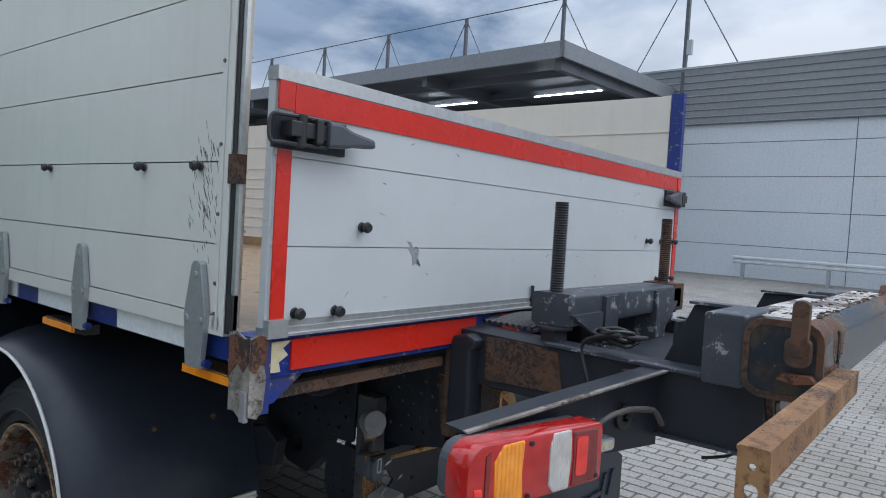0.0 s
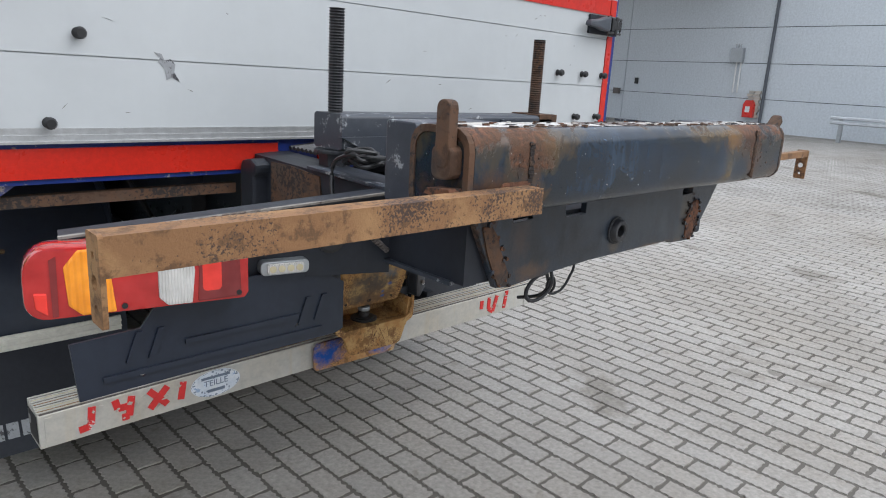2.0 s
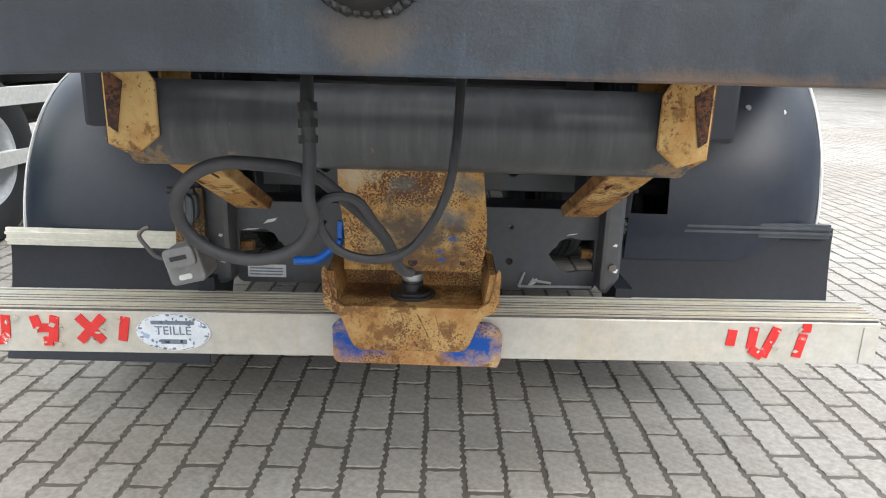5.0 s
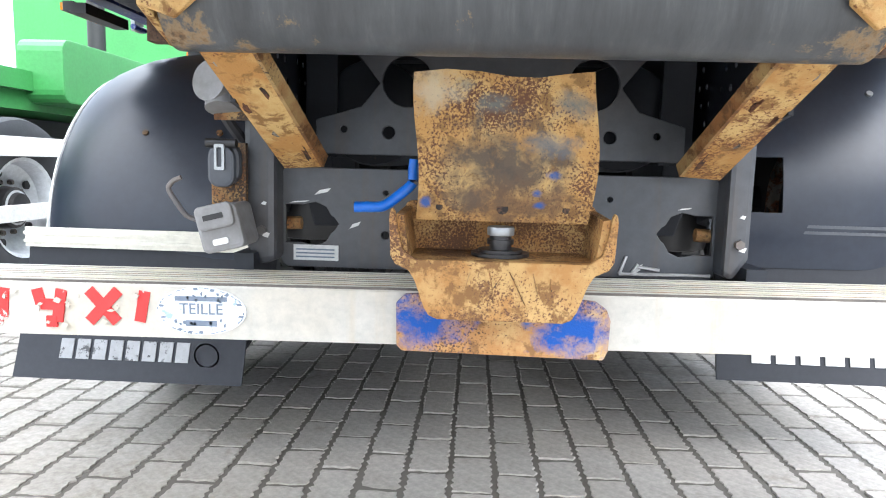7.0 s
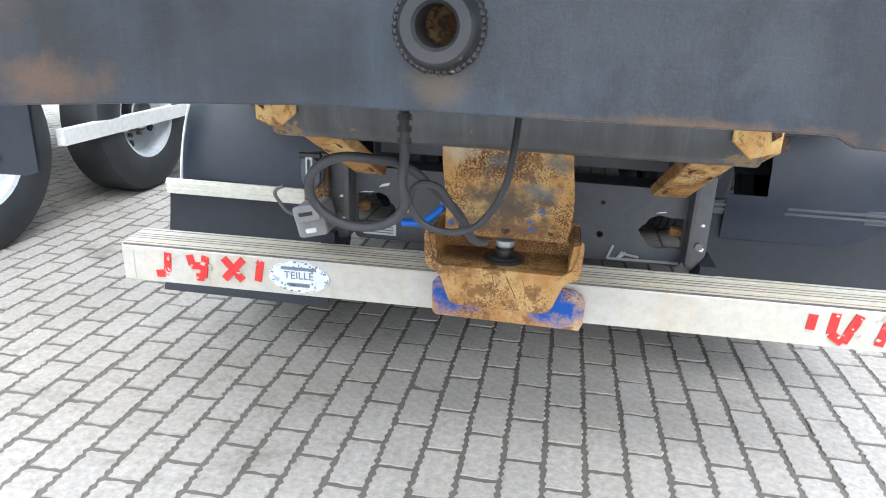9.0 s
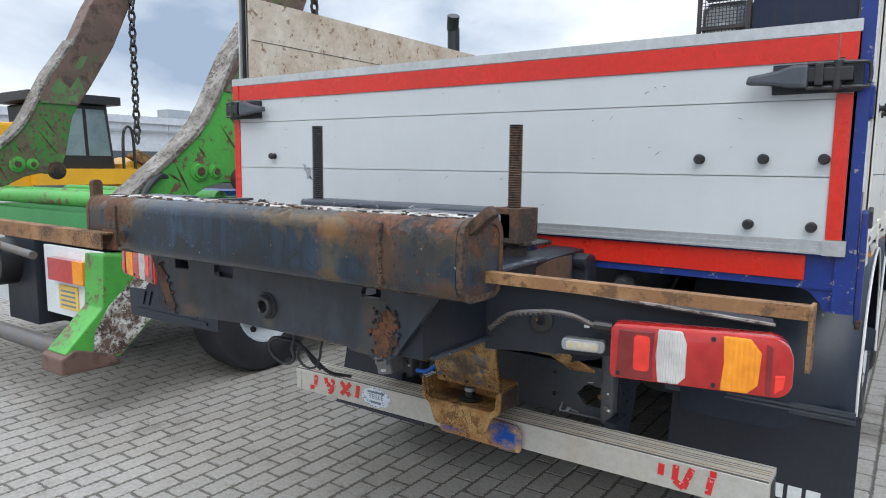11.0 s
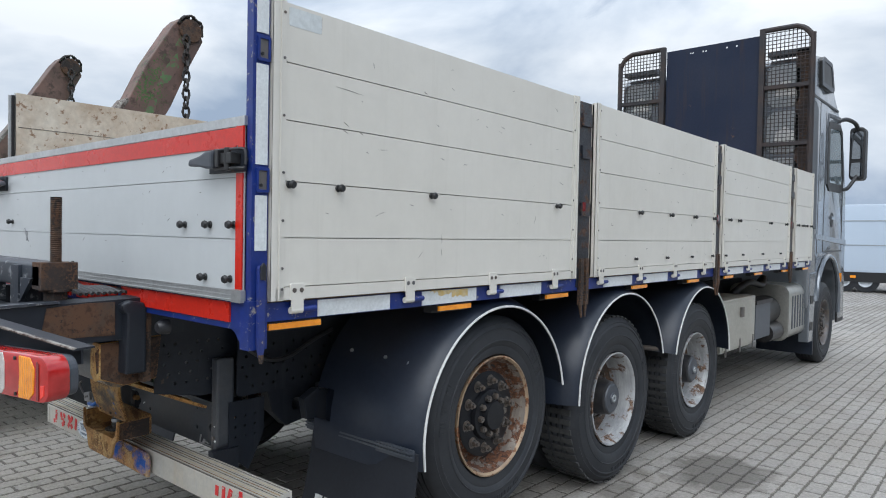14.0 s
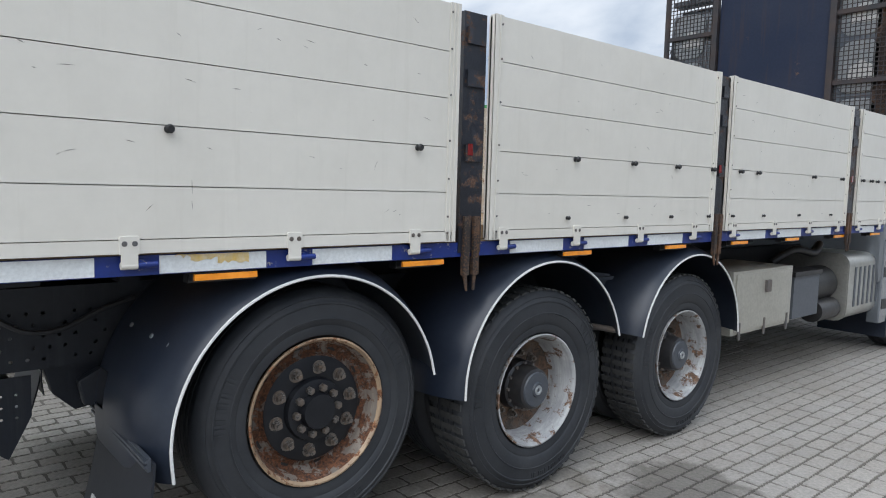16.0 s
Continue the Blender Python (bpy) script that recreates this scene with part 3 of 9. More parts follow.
DEEP_RED = glassy("deep_red_lens", (0.20, 0.012, 0.012))
SLATE = surface("slate_plastic", (0.050, 0.058, 0.072), (0.085, 0.09, 0.10), rough=0.45, blotch=8, amount=0.7, bump=0.06, chips=(0.2, 0.2, 0.2), chip_level=0.69, chip_scale=25)
YELLOWED = surface("yellowed_film", (0.60, 0.54, 0.36), (0.45, 0.38, 0.22), rough=0.6, blotch=14, amount=0.8, bump=0.08)
RED_LENS = glassy("red_lens", (0.44, 0.014, 0.012))
BRIGHT_RED = glassy("bright_red_lens", (0.80, 0.035, 0.02))
CLEAR_LENS = glassy("clear_lens", (0.62, 0.60, 0.57), ribs=60)
RIM_WHITE = rusty("white_rim", (0.36, 0.365, 0.365), rust=(0.13, 0.075, 0.045), deep=(0.05, 0.035, 0.028), level=0.525, scale=10, rough=0.5)
RIM_RUST = rusty("rusted_rim", (0.19, 0.165, 0.14), rust=(0.11, 0.046, 0.022), deep=(0.03, 0.018, 0.014), level=0.45, scale=13, rough=0.7)
RIM_LIP = rusty("scraped_rim_lip", (0.34, 0.24, 0.15), rust=(0.16, 0.068, 0.030), deep=(0.04, 0.02, 0.014), level=0.52, scale=16, rough=0.7)
RIM_BLACK = surface("black_wheel_disc", (0.007, 0.008, 0.011), (0.015, 0.016, 0.019), rough=0.42, spec=0.3, blotch=9, amount=0.8, bump=0.15, chips=(0.05, 0.035, 0.025), chip_level=0.70, chip_scale=22)
HUB = surface("hub_steel", (0.024, 0.025, 0.029), (0.055, 0.050, 0.046), rough=0.36, metal=0.3, blotch=12, amount=0.7, bump=0.2)
RIM_DISC = weathered("wheel_disc", (0.11, 0.09, 0.075), (0.13, 0.075, 0.045), (0.03, 0.024, 0.02), speck_level=0.54, stain_level=0.55, scale=9)
HUB_GREY = surface("grey_hub_steel", (0.13, 0.13, 0.135), (0.16, 0.12, 0.09), rough=0.5, metal=0.3, blotch=12, amount=0.8, bump=0.2)
PALE_SOCKET = surface("scuffed_grey_casting", (0.24, 0.24, 0.245), (0.16, 0.155, 0.15), rough=0.5, blotch=14, amount=0.8, bump=0.1, chips=(0.45, 0.45, 0.45), chip_level=0.66, chip_scale=30)
PLY = surface("wet_plywood", (0.33, 0.22, 0.12), (0.20, 0.13, 0.07), rough=0.3, blotch=6, amount=0.8, bump=0.1)
SILVER = surface("silver_cab_paint", (0.19, 0.21, 0.235), (0.145, 0.16, 0.18), rough=0.20, metal=0.45, blotch=1.0, amount=0.5, bump=0.01, coat=0.5, speck_range=0.05)
GLASS = surface("dark_glass", (0.05, 0.065, 0.07), rough=0.04, blotch=1, amount=0.2, bump=0.0, rough_vary=0.02, coat=1.0)
MIRROR = surface("mirror_glass", (0.30, 0.32, 0.34), rough=0.02, metal=1.0, bump=0.0, rough_vary=0.01, amount=0.05)
TANK = surface("tank_aluminium", (0.50, 0.50, 0.47), (0.36, 0.34, 0.29), rough=0.35, metal=0.7, blotch=3, amount=0.6, bump=0.06)
TOOLBOX = surface("toolbox_steel", (0.43, 0.42, 0.37), (0.36, 0.34, 0.29), rough=0.4, metal=0.4, blotch=2, amount=0.6, bump=0.05)
DARK_SHEET = surface("dark_sheet_steel", (0.011, 0.018, 0.042), (0.022, 0.028, 0.050), rough=0.55, spec=0.25, blotch=1.5, amount=0.8, bump=0.08, chips=(0.10, 0.06, 0.045), chip_level=0.66, chip_scale=5, streak=(0.05, 0.03, 0.02))
CAGE_RUST = surface("cage_steel", (0.020, 0.020, 0.025), (0.055, 0.035, 0.028), rough=0.65, blotch=4, amount=0.8, bump=0.2)
GREEN = surface("green_paint", (0.085, 0.36, 0.055), (0.055, 0.24, 0.042), rough=0.45, blotch=2.5, amount=0.7, bump=0.12, chips=(0.13, 0.07, 0.042), chip_level=0.552, chip_scale=9, streak=(0.10, 0.16, 0.06))
GREEN_WORN = surface("faded_green_remains", (0.11, 0.21, 0.075), (0.07, 0.12, 0.05), rough=0.6, blotch=5, amount=0.9, bump=0.15, chips=(0.14, 0.085, 0.068), chip_level=0.49, chip_scale=13)
GREEN_CLEAN = surface("green_body_paint", (0.05, 0.25, 0.07), (0.035, 0.17, 0.05), rough=0.4, blotch=2, amount=0.5, bump=0.04)
LEG_FACE = weathered("chipped_white_leg", (0.62, 0.62, 0.57), (0.13, 0.085, 0.06), (0.05, 0.03, 0.025), speck_level=0.57, stain_level=0.60, scale=11, speck_scale=60)
RIM_BRIGHT = surface("silver_rim", (0.58, 0.61, 0.64), (0.40, 0.42, 0.44), rough=0.4, metal=0.3, blotch=8, bump=0.05)
CAB_GLASS = surface("pale_cab_glass", (0.22, 0.28, 0.30), (0.12, 0.16, 0.18), rough=0.05, blotch=1.2, amount=0.9, bump=0.0, coat=1.0)
BROWN = weathered("worn_arm_steel", (0.165, 0.098, 0.080), (0.13, 0.075, 0.058), (0.05, 0.035, 0.03), speck_level=0.60, stain_level=0.62, rough=0.6, scale=2.2, speck_scale=40)
ARM_PAINT = weathered("arm_paint", (0.165, 0.095, 0.075), (0.115, 0.070, 0.055), (0.050, 0.115, 0.026), speck_level=0.64, stain_level=0.645, rough=0.6, scale=2.6, speck_scale=40)
BASE_WORN = weathered("worn_base_paint", (0.10, 0.085, 0.042), (0.13, 0.085, 0.060), (0.045, 0.17, 0.028), speck_level=0.545, stain_level=0.52, rough=0.6, scale=4.0, speck_scale=26)
YELLOW = surface("loader_yellow", (0.72, 0.38, 0.012), (0.55, 0.28, 0.02), rough=0.42, blotch=2, amount=0.5, bump=0.04)
WALL = surface("grey_wall_panel", (0.56, 0.60, 0.635), (0.515, 0.555, 0.59), rough=0.5, blotch=0.35, amount=0.6, grain=14, bump=0.03, streak=(0.37, 0.40, 0.43))
CLAD = surface("ribbed_cladding", (0.36, 0.385, 0.40), (0.30, 0.32, 0.34), rough=0.45, metal=0.2, blotch=0.4, amount=0.5, grain=8, bump=0.03)
FASCIA = surface("grey_fascia", (0.20, 0.215, 0.23), (0.16, 0.175, 0.19), rough=0.5, blotch=0.6, grain=8, bump=0.02)
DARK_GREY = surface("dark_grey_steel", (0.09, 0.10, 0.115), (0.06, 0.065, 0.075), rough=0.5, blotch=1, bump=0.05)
GALVA = surface("galvanised_steel", (0.40, 0.42, 0.43), (0.30, 0.32, 0.33), rough=0.4, metal=0.6, blotch=5, bump=0.05)
CONCRETE = surface("concrete", (0.33, 0.32, 0.30), (0.25, 0.245, 0.23), rough=0.85, blotch=1.5, amount=0.8, bump=0.2)
PALE_WALL = surface("pale_far_wall", (0.55, 0.57, 0.60), (0.48, 0.5, 0.53), rough=0.6, blotch=0.2, grain=3, bump=0.01)
VAN_WHITE = surface("van_paint", (0.50, 0.58, 0.68), (0.45, 0.53, 0.63), rough=0.3, blotch=0.6, bump=0.01, coat=0.4)
EXT_RED = surface("extinguisher_red", (0.62, 0.03, 0.02), rough=0.3, bump=0.02)
BRICK_PALE = island_tint(surface("pale_brick", (0.50, 0.47, 0.42), (0.38, 0.35, 0.31), rough=0.8, bump=0.2), 0.2)
PAVER = island_tint(surface("paver", (0.352, 0.335, 0.310), (0.277, 0.259, 0.235), rough=0.88, blotch=0.8, amount=0.7, grain=45, speck_range=0.30, bump=0.5, chips=(0.40, 0.385, 0.36), chip_level=0.70, chip_scale=3.0, rough_vary=0.1), 0.045)
damp(yard_stains(PAVER), DAMP)
LEAF = surface("leaf", (0.07, 0.09, 0.045), (0.12, 0.10, 0.06), rough=0.7, bump=0.05)
BARK = surface("bark", (0.10, 0.08, 0.06), rough=0.9, bump=0.3)

TUBE_LIGHT = bpy.data.materials.new("fluorescent_tube")
TUBE_LIGHT.use_nodes = True
TUBE_LIGHT.node_tree.nodes["Principled BSDF"].inputs["Emission Color"].default_value = (1, 1, 0.96, 1)
TUBE_LIGHT.node_tree.nodes["Principled BSDF"].inputs["Emission Strength"].default_value = 14.0

PAVER_X, PAVER_Y = 0.117, 0.213
NEAR = (-7.0, 9.0, -3.8, 12.5)


def ground_material():
    """Sand in the joints under the near pavers; laid stones with drawn joints where it is far off."""
    m = surface("yard_ground", (0.36, 0.345, 0.325), (0.28, 0.265, 0.245), rough=0.85, blotch=0.55, amount=0.9, grain=30, bump=0.3)
    t = m.node_tree
    b = t.nodes["Principled BSDF"]
    source = b.inputs["Base Color"].links[0].from_socket
    where = t.nodes.new("ShaderNodeTexCoord")
    spin = t.nodes.new("ShaderNodeMapping")
    spin.inputs["Rotation"].default_value = (0, 0, radians(90))
    join(t, where, "Object", spin, "Vector")
    brick = node(t, "ShaderNodeTexBrick", Scale=1.0, Mortar_Size=0.014, Brick_Width=PAVER_Y, Row_Height=PAVER_X)
    brick.inputs["Color1"].default_value = (1.1, 1.1, 1.1, 1)
    brick.inputs["Color2"].default_value = (0.82, 0.82, 0.82, 1)
    brick.inputs["Mortar"].default_value = (0.42, 0.40, 0.37, 1)
    join(t, spin, "Vector", brick, "Vector")
    far = t.nodes.new("ShaderNodeMix")
    far.data_type, far.blend_type = "RGBA", "MULTIPLY"
    far.inputs[0].default_value = 1.0
    t.links.new(source, far.inputs[6])
    join(t, brick, "Color", far, 7)
    split = t.nodes.new("ShaderNodeSeparateXYZ")
    join(t, where, "Object", split, "Vector")
    inside = None
    for axis, low, high_end in (("X", NEAR[0] + 0.3, NEAR[1] - 0.3), ("Y", NEAR[2] + 0.4, NEAR[3] - 0.4)):
        for kind, limit in (("GREATER_THAN", low), ("LESS_THAN", high_end)):
            test = t.nodes.new("ShaderNodeMath")
            test.operation = kind
            test.inputs[1].default_value = limit
            join(t, split, axis, test, 0)
            if inside is None:
                inside = test
            else:
                both = t.nodes.new("ShaderNodeMath")
                both.operation = "MULTIPLY"
                join(t, inside, "Value", both, 0)
                join(t, test, "Value", both, 1)
                inside = both
    pick = t.nodes.new("ShaderNodeMix")
    pick.data_type = "RGBA"
    pick.inputs[7].default_value = (0.112, 0.102, 0.088, 1)
    join(t, inside, "Value", pick, 0)
    join(t, far, 2, pick, 6)
    join(t, pick, 2, b, "Base Color")
    return m


GROUND = damp(yard_stains(ground_material()), DAMP)


# ---------- mesh helpers ----------
def part(name, bm, material, parent=None, label="", smooth=False, bevel=0.0):
    """Links a bmesh as one mesh object, under a thing or a part."""
    if bevel:
        sharp = [e for e in bm.edges if len(e.link_faces) == 2 and e.calc_face_angle(0) > 0.5]
        bmesh.ops.bevel(bm, geom=sharp, offset=bevel, segments=2, affect="EDGES", profile=0.6, clamp_overlap=True)
    bmesh.ops.recalc_face_normals(bm, faces=bm.faces)
    me = bpy.data.meshes.new(name)
    bm.to_mesh(me)
    bm.free()
    if smooth:
        me.polygons.foreach_set("use_smooth", [True] * len(me.polygons))
        me.set_sharp_from_angle(angle=radians(38))
    me.materials.append(material)
    ob = new(name, me)
    if parent:
        ob.parent = parent
    if label:
        tagged(ob, label)
    return ob


def thing(name, label, category, group="", kind="", m=None):
    ob = new(name)
    ob.empty_display_size = 0.2
    if m is not None:
        ob.matrix_basis = m
    return tagged(ob, label, category, group, kind)


def box(x0, x1, y0, y1, z0, z1, bm=None):
    bm = bm or bmesh.new()
    v = [bm.verts.new((x, y, z)) for x in (x0, x1) for y in (y0, y1) for z in (z0, z1)]
    for f in ((0, 1, 3, 2), (4, 6, 7, 5), (0, 4, 5, 1), (2, 3, 7, 6), (0, 2, 6, 4), (1, 5, 7, 3)):
        bm.faces.new([v[i] for i in f])
    return bm


def solid(bm, corners):
    """A box from eight corners, ordered as box() orders them."""
    bm = bm or bmesh.new()
    v = [bm.verts.new(c) for c in corners]
    for f in ((0, 1, 3, 2), (4, 6, 7, 5), (0, 4, 5, 1), (2, 3, 7, 6), (0, 2, 6, 4), (1, 5, 7, 3)):
        bm.faces.new([v[i] for i in f])
    return bm


AXES = {"x": lambda u, v, a: (a, u, v), "y": lambda u, v, a: (u, a, v), "z": lambda u, v, a: (u, v, a)}


def plate(axis, a0, a1, outer, holes=(), bm=None):
    """A flat plate of thickness a0..a1 along an axis, with holes through it."""
    own = bmesh.new()
    put = AXES[axis]
    edges = []
    for loop in (outer, *holes):
        vs = [own.verts.new(put(u, v, a0)) for u, v in loop]
        edges += [own.edges.new((vs[i], vs[(i + 1) % len(vs)])) for i in range(len(vs))]
    if holes:
        bmesh.ops.triangle_fill(own, edges=edges, use_beauty=True)
    else:
        own.faces.new(list(own.verts))
    got = bmesh.ops.extrude_face_region(own, geom=list(own.faces))
    move = Vector(put(0, 0, a1 - a0))
    bmesh.ops.translate(own, vec=move, verts=[g for g in got["geom"] if isinstance(g, bmesh.types.BMVert)])
    if bm is None:
        return own
    return blend(bm, own)


def blend(bm, own):
    me = bpy.data.meshes.new("tmp")
    own.to_mesh(me)
    own.free()
    bm.from_mesh(me)
    bpy.data.meshes.remove(me)
    return bm


def ring(cu, cv, r, n=16, r2=None, start=0.0):
    return [(cu + r * math.cos(start + 2 * math.pi * i / n), cv + (r2 or r) * math.sin(start + 2 * math.pi * i / n)) for i in range(n)]


def rounded(u0, u1, v0, v1, r, n=4):
    pts = []
    for cu, cv, a in ((u1 - r, v1 - r, 0), (u0 + r, v1 - r, 90), (u0 + r, v0 + r, 180), (u1 - r, v0 + r, 270)):
        pts += [(cu + r * math.cos(radians(a + 90 * i / n)), cv + r * math.sin(radians(a + 90 * i / n))) for i in range(n + 1)]
    return pts


def rod(p, q, r, n=12, bm=None, r2=None):
    """A round bar from p to q."""
    bm = bm or bmesh.new()
    p, q = Vector(p), Vector(q)
    m = Matrix.Translation((p + q) / 2) @ (q - p).to_track_quat("Z", "Y").to_matrix().to_4x4()
    bmesh.ops.create_cone(bm, cap_ends=True, segments=n, radius1=r, radius2=r if r2 is None else r2, depth=(q - p).length, matrix=m)
    return bm


def hose(points, r, n=8, bm=None, steps=6):
    """A bent tube along a smooth line through the points."""
    bm = bm or bmesh.new()
    p = [Vector(c) for c in points]
    line = []
    for i in range(len(p) - 1):
        a, b, c, d = p[max(0, i - 1)], p[i], p[i + 1], p[min(len(p) - 1, i + 2)]
        for s in range(steps):
            t = s / steps
            line.append(0.5 * ((2 * b) + (c - a) * t + (2 * a - 5 * b + 4 * c - d) * t * t + (3 * b - a - 3 * c + d) * t ** 3))
    line.append(p[-1])
    up = Vector((0.31, 0.17, 0.93))
    rings = []
    for i, c in enumerate(line):
        way = (line[min(i + 1, len(line) - 1)] - line[max(i - 1, 0)]).normalized()
        side = way.cross(up).normalized()
        top = side.cross(way).normalized()
        rings.append([bm.verts.new(c + r * (math.cos(2 * math.pi * k / n) * side + math.sin(2 * math.pi * k / n) * top)) for k in range(n)])
    for a, b in zip(rings, rings[1:]):
        for k in range(n):
            bm.faces.new((a[k], a[(k + 1) % n], b[(k + 1) % n], b[k]))
    bm.faces.new(rings[0])
    bm.faces.new(rings[-1])
    return bm


def lathe(profile, cy, cz, n=40, bm=None, side=1):
    """Turns (x, radius) pairs about the line through (cy, cz) along x."""
    bm = bm or bmesh.new()
    rows = []
    for x, r in profile:
        if r < 1e-5:
            rows.append([bm.verts.new((side * x, cy, cz))])
        else:
            rows.append([bm.verts.new((side * x, cy + r * math.cos(2 * math.pi * k / n), cz + r * math.sin(2 * math.pi * k / n))) for k in range(n)])
    for a, b in zip(rows, rows[1:]):
        for k in range(n):
            l = (k + 1) % n
            if len(a) == 1 and len(b) > 1:
                bm.faces.new((a[0], b[k], b[l]))
            elif len(b) == 1 and len(a) > 1:
                bm.faces.new((a[k], b[0], a[l]))
            elif len(a) > 1:
                bm.faces.new((a[k], b[k], b[l], a[l]))
    return bm


# ---------- the flatbed truck ----------
truck = thing("flatbed_truck", "grey flatbed truck with white aluminium dropside body, parked on pavers", "truck", m=pose(-0.003, 0, 0, 0, 0.35, 0))
HALF = 1.28          # half the width over the side boards
BED, TOP = 1.355, 2.347


def knob(x, y, z, way, parent, size=1.0):
    """A black rubber stop on a board, a mushroom on a short neck; way is the direction it faces."""
    w = Vector(way)
    c = Vector((x, y, z))
    bm = rod(c, c + w * 0.020 * size, 0.0075 * size, 12)
    rod(c + w * 0.001, c + w * 0.006, 0.0135 * size, 14, bm, 0.011 * size)
    rod(c + w * 0.016 * size, c + w * 0.022 * size, 0.0125 * size, 14, bm, 0.0145 * size)
    rod(c + w * 0.022 * size, c + w * 0.030 * size, 0.0145 * size, 14, bm, 0.010 * size)
    part("rubber_stop", bm, BLACK, parent, "black rubber stop", smooth=True)


def scratch(face, u, v, du, dv, width, parent, name="scratch"):
    """A thin dark scratch from (u, v) by (du, dv); face +1 or -1: a flank, 0: the tailgate."""
    n = Vector((du, dv)).normalized() * width
    pts = [(u - n.y * 0.2, v + n.x * 0.2), (u + du * 0.5 - n.y, v + dv * 0.5 + n.x + 0.001), (u + du, v + dv), (u + du * 0.5 + n.y, v + dv * 0.5 - n.x + 0.001)]
    if face:
        bm = plate("x", face * (HALF - 0.002), face * (HALF + 0.0006), pts)
    else:
        bm = plate("y", -0.0036, -0.001, pts)
    part(name, bm, SCRATCH, parent)


def rivet(c, way, parent_bm, r=0.006):
    w = Vector(way)
    rod(Vector(c) - w * 0.001, Vector(c) + w * 0.003, r, 8, parent_bm)


# bed floor and under-frame
bed = part("bed_floor", box(-1.25, 1.25, 0.035, 7.45, 1.300, 1.352), PLY, truck, "worn wet plywood load floor")
part("wooden_kerb", box(1.212, 1.238, 0.09, 7.42, 1.353, 1.42), PLY, bed)
for s in (-1, 1):
    part("side_rail", box(s * 1.20, s * 1.262, 0.055, 7.46, 1.282, 1.345), BLUE, truck, "blue bed side rail")
    part("chassis_rail", box(s * 0.385, s * 0.46, 0.62, 9.6, 0.82, 1.10), CHASSIS, truck, bevel=0.008)
for i in range(14):
    part("cross_bearer", box(-0.60, 0.60, 0.35 + i * 0.53, 0.43 + i * 0.53, 1.17, 1.30), CHASSIS, truck)

